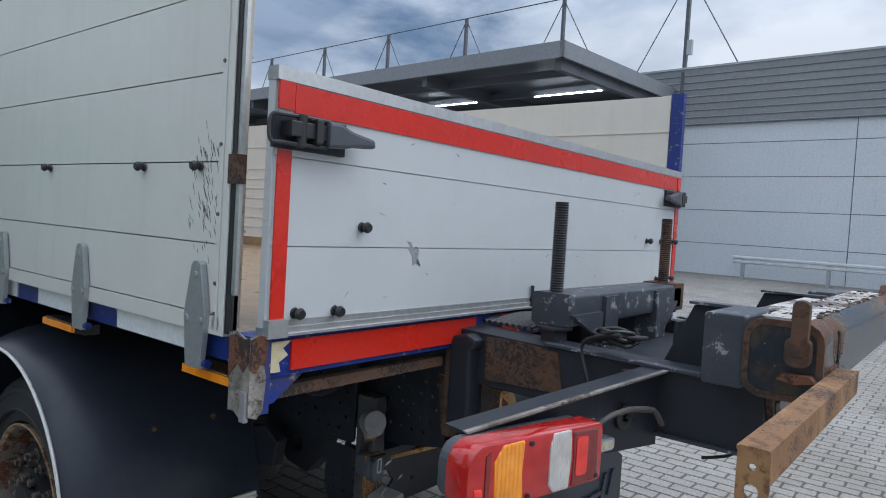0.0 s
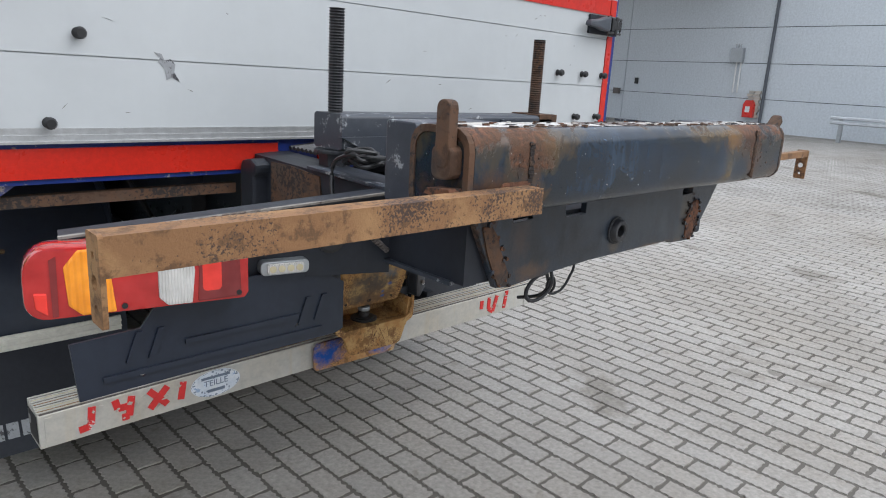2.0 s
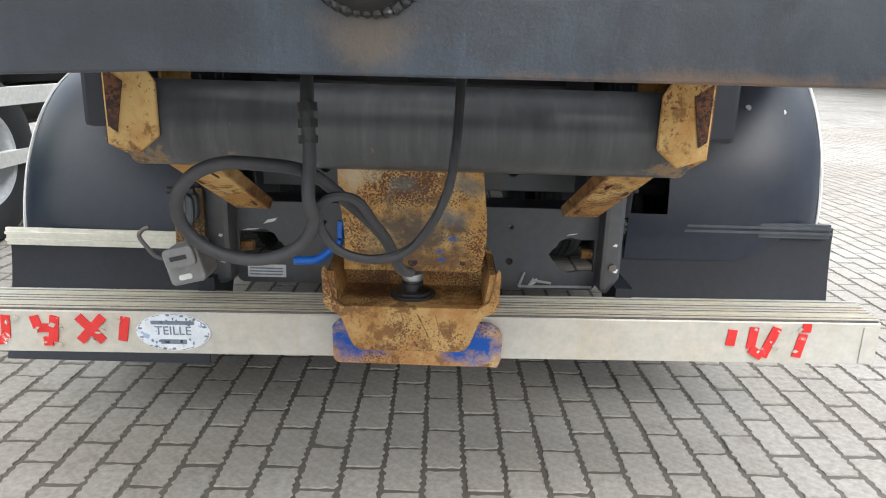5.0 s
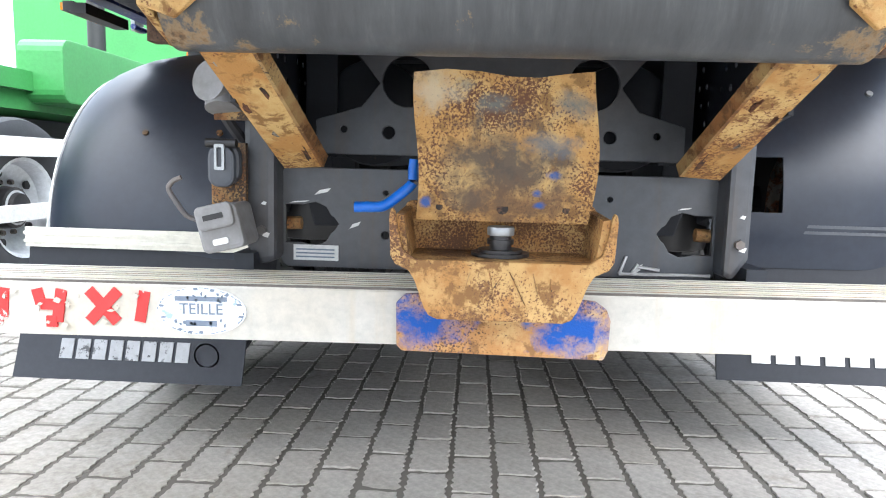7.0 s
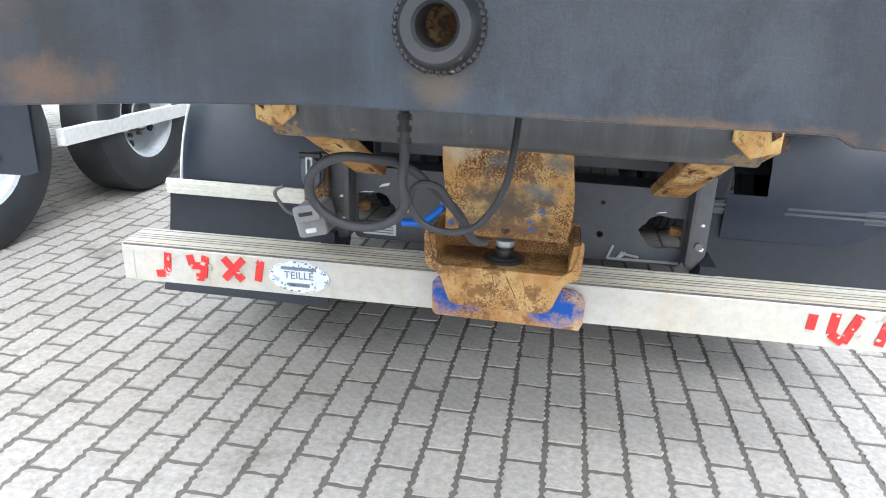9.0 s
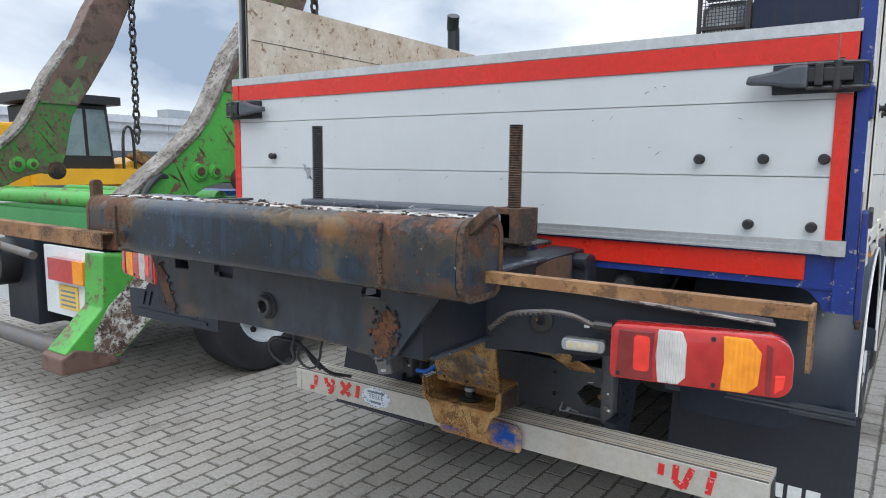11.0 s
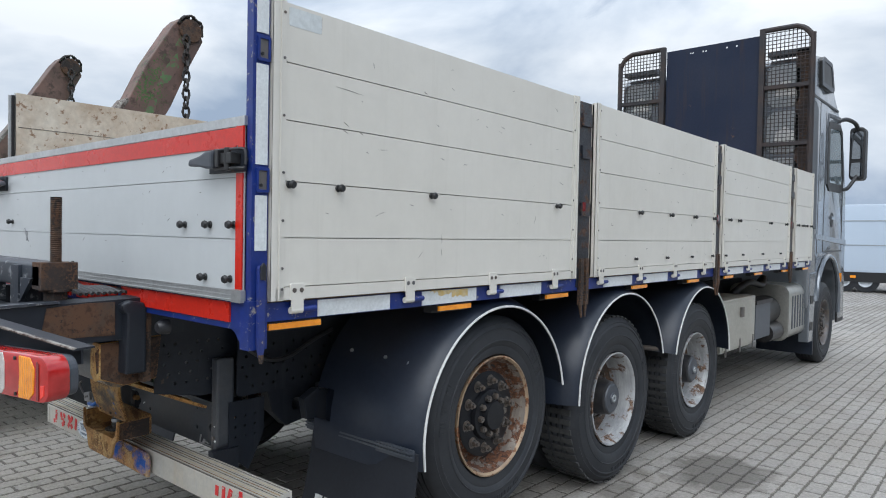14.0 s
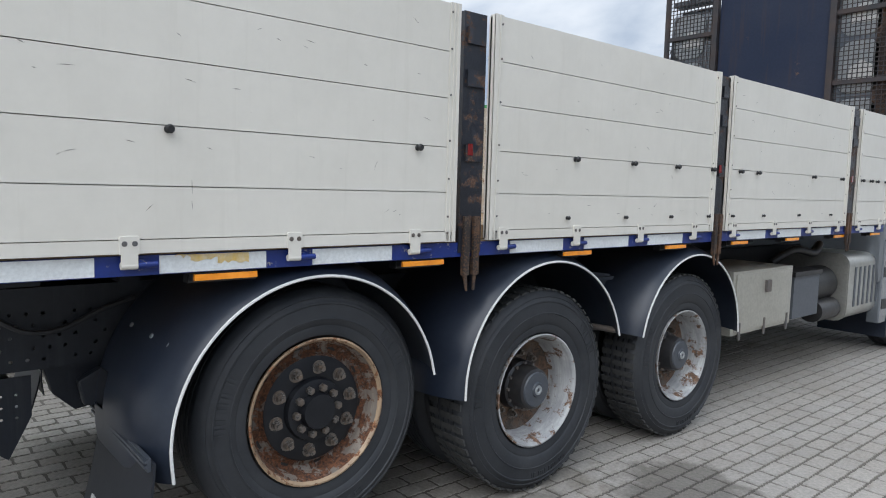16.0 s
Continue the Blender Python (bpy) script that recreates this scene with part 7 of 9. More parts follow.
word.body, word.size, word.align_x, word.align_y, word.extrude = "TEILLE", 0.030, "CENTER", "CENTER", 0.0006
letters = new("sticker_word", word)
letters.data.materials.append(GREY_INK)
letters.matrix_basis = pose(-0.550, 0.2062, 0.520, 90, 0, 0)
letters.parent = bumper
part("sticker_line", box(-0.600, -0.500, 0.2058, 0.2070, 0.536, 0.545), GREY_INK, bumper)
part("sticker_line", box(-0.580, -0.520, 0.2058, 0.2070, 0.488, 0.499), GREY_INK, bumper)


# ---------- wheels, mudguards ----------
def wheel(cy, cz, s, radius, rim_mat, hub_mat, deep, dual, name_label):
    """A truck wheel on the flank s; deep: the dished rim of a driven twin wheel."""
    x1, w = 1.205, 0.29
    def tyre_profile(xo):
        side = [(xo - 0.045, 0.288), (xo - 0.018, 0.305), (xo - 0.010, 0.335), (xo - 0.012, 0.345), (xo - 0.002, 0.36), (xo - 0.0002, radius - 0.125), (xo + 0.003, radius - 0.123), (xo + 0.003, radius - 0.119), (xo, radius - 0.117), (xo - 0.005, radius - 0.066), (xo - 0.001, radius - 0.062), (xo - 0.002, radius - 0.056), (xo - 0.009, radius - 0.050), (xo - 0.012, radius - 0.040), (xo - 0.009, radius - 0.036), (xo - 0.026, radius - 0.014), (xo - 0.045, radius - 0.003)]
        tread = []
        for k in range(5):
            a = xo - 0.05 - k * (w - 0.10) / 5
            tread += [(a, radius), (a - 0.030, radius), (a - 0.031, radius - 0.012), (a - 0.037, radius - 0.012)]
        other = [(2 * xo - w - x, r) for x, r in reversed(side)]
        return side + tread + other
    tyre = part("wheel", lathe(tyre_profile(x1), cy, cz, 56, None, s), RUBBER, truck, name_label, smooth=True)
    bm = bmesh.new()
    for k in range(56):
        a = 2 * math.pi * k / 56
        for u, v in ((0.03, 0.10), (0.105, 0.175), (0.19, 0.26)):
            c = Vector((s * (x1 - (u + v) / 2), cy + (radius - 0.001) * math.cos(a), cz + (radius - 0.001) * math.sin(a)))
            t = Vector((0, -math.sin(a), math.cos(a)))
            n = Vector((0, math.cos(a), math.sin(a)))
            h = Vector((s * (v - u) / 2, 0, 0))
            q = t * 0.017
            low_, up_ = -0.006 * n, 0.004 * n
            solid(bm, [c - h - q + low_, c - h - q + up_, c - h + q + low_, c - h + q + up_, c + h - q + low_, c + h - q + up_, c + h + q + low_, c + h + q + up_])
    if deep:
        part("tread", bm, TREAD, tyre, "dusty tread blocks")
    else:
        bm.free()
    # moulded ribs and raised lettering of the side wall, as plain blocks
    for a0_, count, r0, r1, gap in ((150, 14, radius - 0.105, radius - 0.065, 2.6), (20, 9, radius - 0.11, radius - 0.07, 3.4), (265, 16, radius - 0.095, radius - 0.070, 2.2)):
        for k in range(count):
            if (k * 7 + count) % 5 == 0:
                continue
            a = radians(a0_ + gap * k)
            t, n = Vector((0, -math.sin(a), math.cos(a))), Vector((0, math.cos(a), math.sin(a)))
            c, q = Vector((s * (x1 - 0.004), cy, cz)), t * (0.0035 + 0.002 * (k % 3))
            o = Vector((s * 0.0055, 0, 0))
            rib = solid(None, [c + n * r0 - q, c + n * r0 + q, c + n * r1 - q, c + n * r1 + q, c + n * r0 - q + o, c + n * r0 + q + o, c + n * r1 - q + o * 0.7, c + n * r1 + q + o * 0.7])
            part("sidewall_rib", rib, RUBBER, tyre)
    if dual:
        part("inner_tyre", lathe(tyre_profile(x1 - 0.34), cy, cz, 48, None, s), RUBBER, tyre, smooth=True)
    xo = x1 - 0.012
    if deep:
        prof = [(xo - 0.030, 0.287), (xo + 0.002, 0.297), (xo + 0.004, 0.290), (xo - 0.008, 0.280), (xo - 0.045, 0.268), (xo - 0.10, 0.262), (xo - 0.155, 0.250), (xo - 0.175, 0.225), (xo - 0.178, 0.13)]
        nut_x, nut_r = xo - 0.178, 0.167
        hub_prof = [(xo - 0.180, 0.135), (xo - 0.120, 0.130), (xo - 0.110, 0.118), (xo - 0.030, 0.106), (xo - 0.022, 0.092), (xo - 0.018, 0.035), (xo - 0.008, 0.033), (xo - 0.008, 0.0)]
    else:
        prof = [(xo - 0.030, 0.287), (xo + 0.002, 0.297), (xo + 0.004, 0.290), (xo - 0.008, 0.280), (xo - 0.040, 0.270), (xo - 0.085, 0.262), (xo - 0.098, 0.245), (xo - 0.085, 0.222), (xo - 0.060, 0.212), (xo - 0.055, 0.12)]
        nut_x, nut_r = xo - 0.055, 0.167
        hub_prof = [(xo - 0.060, 0.128), (xo - 0.030, 0.122), (xo - 0.026, 0.108), (xo - 0.026, 0.075), (xo + 0.004, 0.068), (xo + 0.006, 0.0)]
    part("rim", lathe(prof[3:7] if deep else prof[3:9], cy, cz, 48, None, s), rim_mat, tyre, "", smooth=True)
    part("rim_lip", lathe(prof[:4], cy, cz, 48, None, s), RIM_LIP if rim_mat is RIM_RUST else rim_mat, tyre, "worn rim lip", smooth=True)
    part("rim_disc", lathe(prof[6:] if deep else prof[8:], cy, cz, 48, None, s), RIM_DISC if deep else RIM_BLACK, tyre, "rusty wheel disc" if deep else "dark wheel disc", smooth=True)
    bm = lathe(hub_prof, cy, cz, 32, None, s)
    for k in range(10):
        a = 2 * math.pi * (k + 0.3) / 10
        c = Vector((s * nut_x, cy + nut_r * math.cos(a), cz + nut_r * math.sin(a)))
        o = Vector((s, 0, 0))
        own = rod(c - o * 0.004, c + o * 0.007, 0.0275, 18)
        rod(c, c + o * 0.012, 0.0225, 14, own, 0.020)
        rod(c, c + o * 0.032, 0.0178, 6, own)
        rod(c + o * 0.02, c + o * 0.046, 0.0098, 10, own)
        part("wheel_nut", own, NUT, tyre, "worn steel wheel nut")
    if not deep:
        for k in range(10):
            a = 2 * math.pi * (k + 0.1) / 10
            c = Vector((s * (xo - 0.026), cy + 0.092 * math.cos(a), cz + 0.092 * math.sin(a)))
            own = rod(c, c + Vector((s * 0.020, 0, 0)), 0.0165, 6)
            rod(c + Vector((s * 0.018, 0, 0)), c + Vector((s * 0.024, 0, 0)), 0.0115, 10, own)
            part("hub_bolt", own, NUT, tyre, "", bevel=0.0015)
        lathe([(nut_x, 0.212), (nut_x + 0.004, 0.205), (nut_x + 0.004, 0.13)], cy, cz, 40, bm, s)
    else:
        for k in range(12):
            a = 2 * math.pi * k / 12
            c = Vector((s * (xo - 0.112), cy + 0.122 * math.cos(a), cz + 0.122 * math.sin(a)))
            part("hub_bolt", rod(c, c + Vector((s * 0.014, 0, 0)), 0.0095, 6), HUB_GREY, tyre)
        part("hub_cap", lathe([(xo - 0.024, 0.094), (xo - 0.014, 0.088), (xo - 0.012, 0.040), (xo - 0.004, 0.036), (xo - 0.004, 0.0)], cy, cz, 28, None, s), SLATE, tyre, "dark blue-grey hub cap", smooth=True)
        part("hub_ring", lathe([(xo - 0.006, 0.026), (xo + 0.001, 0.024), (xo + 0.001, 0.013), (xo - 0.004, 0.011)], cy, cz, 20, None, s), GALVA, tyre, "bright ring on the hub", smooth=True)
    part("hub", bm, hub_mat, tyre, "", smooth=True)
    if not deep and rim_mat is RIM_RUST:
        for k in range(10):
            a = 2 * math.pi * (k + 0.8) / 10
            c = Vector((s * (xo - 0.0965), cy + 0.236 * math.cos(a), cz + 0.236 * math.sin(a)))
            part("rim_hole", rod(c, c + Vector((s * 0.002, 0, 0)), 0.019, 12), BLACK, tyre)


for s in (-1, 1):
    wheel(*((1.458, 0.690) if s > 0 else (1.465, 0.500)), s, 0.494 if s > 0 else 0.470, RIM_RUST, RIM_BLACK, False, False, "lifted rear wheel with rusty rim")
    wheel(2.745, 0.540 + 0.01, s, 0.527, RIM_WHITE, HUB, True, True, "twin wheel with dirty white dished rim")
    wheel(4.130, 0.530 + 0.01, s, 0.527, RIM_WHITE, HUB, True, True, "twin wheel with dirty white dished rim")
    wheel(8.600, 0.525, s, 0.520, HUB_GREY, HUB, False, False, "front wheel with dark hub")
for cy, cz in ((1.45, 0.705), (2.745, 0.55), (4.13, 0.54), (8.6, 0.525)):
    part("axle", rod((-0.95, cy, cz), (0.95, cy, cz), 0.065, 14), CHASSIS, truck)
    for s in (-1, 1):
        part("air_bellows", rod((s * 0.50, cy + 0.24, 0.72), (s * 0.50, cy + 0.24, 0.98), 0.11, 16), BLACK, truck)


def mudguard(cy, cz, radius, a0, a1, s, label, cut=()):
    """A moulded half-round mudguard with a rolled outer edge and white piping."""
    bm = bmesh.new()
    n = 28
    across = [0.635, 0.75, 0.95, 1.04, 1.11, 1.165, 1.205, 1.230, 1.246]
    drop = [0.0, 0.0, 0.003, 0.010, 0.022, 0.040, 0.058, 0.073, 0.088]
    radius += 0.030
    across = [x + (0.040 if s < 0 else 0.014) * (x - 0.635) / 0.611 for x in across]
    rim_x = across[-1] + 0.003
    rows = []
    for k in range(n + 1):
        a = radians(a0 + (a1 - a0) * k / n)
        rows.append([[bm.verts.new((s * x, cy + (radius - d - t) * math.cos(a), cz + (radius - d - t) * math.sin(a))) for x, d in zip(across, drop)] for t in (0, 0.006)])
    for k in range(n):
        for i in range(len(across) - 1):
            for t in (0, 1):
                if i or k not in cut:
                    bm.faces.new((rows[k][t][i], rows[k][t][i + 1], rows[k + 1][t][i + 1], rows[k + 1][t][i]))
        for i in (0, -1):
            bm.faces.new((rows[k][0][i], rows[k][1][i], rows[k + 1][1][i], rows[k + 1][0][i]))
    for k in (0, n):
        for i in range(len(across) - 1):
            bm.faces.new((rows[k][0][i], rows[k][0][i + 1], rows[k][1][i + 1], rows[k][1][i]))
    guard = part("mudguard", bm, FENDER, truck, label, smooth=True)
    edge = [(s * rim_x, cy + (radius - 0.088) * math.cos(radians(a0 + (a1 - a0) * k / 16)), cz + (radius - 0.088) * math.sin(radians(a0 + (a1 - a0) * k / 16))) for k in range(17)]
    part("white_piping", hose(edge, 0.0058, 6, None, 3), EDGE_WHITE, guard, "white piping", smooth=True)
    return guard


for s in (-1, 1):
    gy, gz, gr = (1.426, 0.675, 0.622) if s > 0 else (1.455, 0.520, 0.630)
    g = mudguard(gy, gz, gr, 190, 10, s, "black plastic mudguard with white piping", (2, 3) if s > 0 else ())
    for x in (0.78, 1.0, 1.12):
        r_ = gr + 0.030 - (0.0 if x < 0.9 else 0.008 if x < 1.05 else 0.030)
        ca, sa = math.cos(radians(147)), math.sin(radians(147))
        part("guard_bolt", rod((s * x, gy + (r_ - 0.006) * ca, gz + (r_ - 0.006) * sa), (s * x, gy + (r_ + 0.007) * ca, gz + (r_ + 0.007) * sa), 0.009, 8), BRACKET if s < 0 else GALVA, g)
    mudguard(2.755, 0.640, 0.645, 182, 14, s, "black plastic mudguard with white piping")
    mudguard(4.130, 0.620, 0.640, 168, 2, s, "black plastic mudguard with white piping")
    # inner wall of the wheel well, seen from behind
    part("wheel_well_side", plate("x", s * 0.628, s * 0.634, [(0.85, 0.62), (0.85, 0.80), (0.95, 1.05), (1.15, 1.22), (1.45, 1.29), (1.45, 0.62)]), FENDER, truck)
    # mud flaps
    z_low, z_top = (0.205, 0.575) if s < 0 else (0.270, 0.670)
    bm = bmesh.new()
    rows = []
    for k in range(9):
        v = k / 8
        z = z_top + (z_low - z_top) * v
        y = 0.800 - (0.10 if s < 0 else 0.075) * v ** 1.5
        rows.append([[bm.verts.new((s * x, y + t, z)) for x in ((0.600, 0.85, 1.05, 1.285) if s > 0 else (0.655, 0.88, 1.09, 1.287))] for t in (0, 0.008)])
    for k in range(8):
        for i in range(3):
            for t in (0, 1):
                bm.faces.new((rows[k][t][i], rows[k][t][i + 1], rows[k + 1][t][i + 1], rows[k + 1][t][i]))
        for i in (0, 3):
            bm.faces.new((rows[k][0][i], rows[k][1][i], rows[k + 1][1][i], rows[k + 1][0][i]))
    for k in (0, 8):
        for i in range(3):
            bm.faces.new((rows[k][0][i], rows[k][0][i + 1], rows[k][1][i + 1], rows[k][1][i]))
    flap = part("mud_flap", bm, FLAP, truck, "black rubber mud flap with pale lettering", smooth=True)
    if s < 0:
        bm = box(-1.290, -0.66, 0.785, 0.796, 0.553, 0.607)
        box(-1.290, -0.66, 0.778, 0.786, 0.566, 0.574, bm)
        box(-1.290, -0.66, 0.778, 0.786, 0.588, 0.596, bm)
        part("flap_strip", bm, CREAM, flap, "cream aluminium flap strip")
    else:
        bm = box(0.570, 1.268, 0.785, 0.798, 0.640, 0.685)
        box(0.570, 1.268, 0.776, 0.786, 0.654, 0.662, bm)
        box(0.570, 1.268, 0.776, 0.786, 0.670, 0.678, bm)
        part("flap_strip", bm, SLATE, flap, "dark grey flap strip")
    # lettering as plain bars of the same size
    left, pitch, wide = (-1.165, 0.046, 0.036) if s < 0 else (0.690, 0.063, 0.048)
    up_ = 0.0 if s < 0 else 0.058
    ink = FADED_LETTERS if s < 0 else PALE_LETTERS
    for k in range(8):
        a = left + k * pitch
        zl, zh = 0.258 + up_, 0.308 + up_
        yl, yh = (0.800 - (0.10 if s < 0 else 0.075) * ((z_top - z_) / (z_top - z_low)) ** 1.5 for z_ in (zl, zh))
        part("letter_bar", solid(None, [(a, yl - 0.004, zl), (a, yh - 0.004, zh), (a, yl + 0.010, zl), (a, yh + 0.010, zh), (a + wide, yl - 0.004, zl), (a + wide, yh - 0.004, zh), (a + wide, yl + 0.010, zl), (a + wide, yh + 0.010, zh)]), ink, flap, "pale lettering bar")
    if s < 0:
        own = bmesh.new()
        for k in range(24):
            a0_, a1_ = 2 * math.pi * k / 24, 2 * math.pi * (k + 1) / 24
            q = [own.verts.new((-0.755 + r * math.cos(a), 0.717, 0.28 + r * math.sin(a))) for a, r in ((a0_, 0.030), (a0_, 0.035), (a1_, 0.035), (a1_, 0.030))]
            own.faces.new(q)
        bmesh.ops.solidify(own, geom=list(own.faces), thickness=0.004)
        part("round_mark", own, FADED_LETTERS, flap, "faded round mark")


# ---------- chassis side: boxes, tank, cab ----------
box_body = part("tool_box", box(0.62, 1.15, 4.83, 5.80, 0.57, 1.035), TOOLBOX, truck, "grey steel toolbox", bevel=0.008)
part("tool_box_door", box(1.148, 1.160, 4.87, 5.76, 0.595, 1.015), TOOLBOX, box_body, bevel=0.004)
part("tool_box_latch", box(1.158, 1.180, 5.31, 5.38, 0.86, 0.95), HUB_GREY, box_body, bevel=0.004)
for y in (4.94, 5.33, 5.72):
    part("tool_box_strap", box(1.155, 1.165, y - 0.012, y + 0.012, 0.53, 0.66), HUB_GREY, box_body)
batt = part("battery_box", box(0.62, 1.13, 5.90, 6.40, 0.58, 0.94), DARK_GREY, truck, "dark battery box", bevel=0.012)
part("battery_lid", box(0.61, 1.145, 5.88, 6.42, 0.93, 0.97), BLACK, batt, bevel=0.01)
part("air_tank", rod((0.95, 6.46, 0.80), (0.95, 6.88, 0.80), 0.16, 24), BLACK, truck, "black air tank", smooth=True)
part("air_tank", rod((1.05, 6.47, 0.58), (1.05, 6.88, 0.58), 0.10, 20), HUB, truck, smooth=True)
silencer = part("silencer_cover", plate("y", 6.93, 7.97, rounded(0.55, 1.17, 0.46, 1.07, 0.10)), TANK, truck, "ribbed aluminium silencer cover", smooth=True)
for i in range(7):
    part("cover_slot", box(1.168, 1.176, 7.10 + i * 0.115, 7.14 + i * 0.115, 0.58, 0.95), DARK_GREY, silencer)
for y in (6.935, 7.955):
    part("cover_strap", plate("y", y, y + 0.02, rounded(0.54, 1.18, 0.45, 1.08, 0.105)), TANK, silencer)
bm = hose([(0.80, 6.2, 1.0), (0.9, 6.4, 1.12), (0.95, 6.7, 1.08), (0.9, 6.95, 1.15), (0.8, 7.1, 1.08)], 0.035, 10)
part("intake_pipe", bm, HUB, truck, smooth=True)
part("front_mud_flap", box(0.55, 1.20, 7.98, 8.00, 0.18, 0.52), FENDER, truck)
part("left_fuel_tank", plate("y", 5.2, 7.6, rounded(-1.17, -0.55, 0.45, 1.03, 0.12)), TANK, truck, smooth=True)
# grey channel between the twin wheels with a rusty shackle at its end
chan = part("side_channel", plate("x", 0.93, 0.95, [(3.40, 0.96), (3.88, 0.925), (3.90, 1.045), (3.40, 1.105)]), SLATE, truck, "dusty grey channel", bevel=0.004)
part("channel_lip", box(0.93, 0.985, 3.40, 3.89, 0.915, 0.935), SLATE, chan, bevel=0.003)
part("channel_lip", box(0.93, 0.985, 3.40, 3.89, 1.045, 1.065), SLATE, chan, bevel=0.003)
part("shackle", hose([(0.97, 3.86, 1.04), (1.00, 3.92, 1.00), (0.98, 3.95, 0.96), (0.97, 3.90, 0.93), (1.00, 3.86, 0.97), (0.99, 3.92, 1.03)], 0.011), WARM_RUST, chan, "rusty shackle", smooth=True)
part("guard_stay", rod((0.90, 3.30, 0.80), (1.22, 3.36, 0.80), 0.018, 10), HUB_GREY, truck, smooth=True)

# headboard cage behind the cab
HB = 7.55
sheet = part("headboard_sheet", plate("y", HB, HB + 0.02, [(-0.55, 1.36), (0.62, 1.36), (0.62, 4.065), (-0.55, 4.055)], [ring(x, 3.993, 0.013, 8) for x in (-0.235, -0.205, -0.076, -0.04, 0.221, 0.341)]), DARK_SHEET, truck, "dark blue sheet steel headboard")
for s in (-1, 1):
    inner, outer = (0.650, 1.205) if s > 0 else (-0.600, -1.215)
    top = 4.115 if s > 0 else 4.10
    r = 0.22
    arc = [(outer + (inner - outer) / abs(inner - outer) * r * (1 - math.cos(radians(a))), HB, top - r + r * math.sin(radians(a))) for a in range(0, 91, 15)]
    line = [(outer, HB, 1.36), (outer, HB, 2.4)] + [arc[0]] + arc[1:] + [(inner, HB, top)]
    cage = part("cage_frame", hose(line, 0.032, 8, None, 4), CAGE_RUST, truck, "dark tubular cage frame", smooth=True)
    part("cage_post", box(inner - 0.03, inner + 0.03, HB - 0.03, HB + 0.03, 1.36, top + 0.02), CAGE_RUST, cage, bevel=0.004)
    for z in (2.71, 3.40):
        part("cage_rail", box(min(inner, outer), max(inner, outer), HB - 0.015, HB + 0.015, z, z + 0.045), CAGE_RUST, cage)
    bm = bmesh.new()
    lo, hi = min(inner, outer) + 0.02, max(inner, outer) - 0.02
    k = 0
    while lo + k * 0.045 < hi:
        x = lo + k * 0.045
        away = abs(x - outer)
        zt = top if away > r else top - r + math.sqrt(max(0, r * r - (r - away) ** 2))
        box(x - 0.004, x + 0.004, HB + 0.002, HB + 0.010, 2.0, zt, bm)
        k += 1
    z = 2.0
    while z < top - 0.03:
        box(lo, hi if z < top - r or s < 0 else hi - (z - top + r) * 0.4, HB - 0.006, HB + 0.002, z - 0.004, z + 0.004, bm)
        z += 0.045
    part("wire_mesh", bm, CAGE_RUST, cage, "rusty welded wire mesh")

# cab
cab_outline = [(7.62, 0.95), (7.60, 3.30), (7.62, 3.70), (7.74, 3.79), (8.10, 3.84), (8.36, 3.80), (8.60, 3.62), (8.93, 3.40), (9.23, 3.21), (9.50, 2.78), (9.68, 2.25), (9.74, 1.60), (9.78, 0.48), (9.34, 0.48), (9.31, 0.92), (9.17, 1.19), (8.93, 1.34), (8.64, 1.385), (8.36, 1.34), (8.15, 1.19), (8.03, 0.95), (8.00, 0.75), (7.66, 0.75)]
CW = 1.205
bm = plate("x", -CW, CW, cab_outline)
cab = part("cab", bm, SILVER, truck, "silver sleeper cab", bevel=0.05, smooth=True)
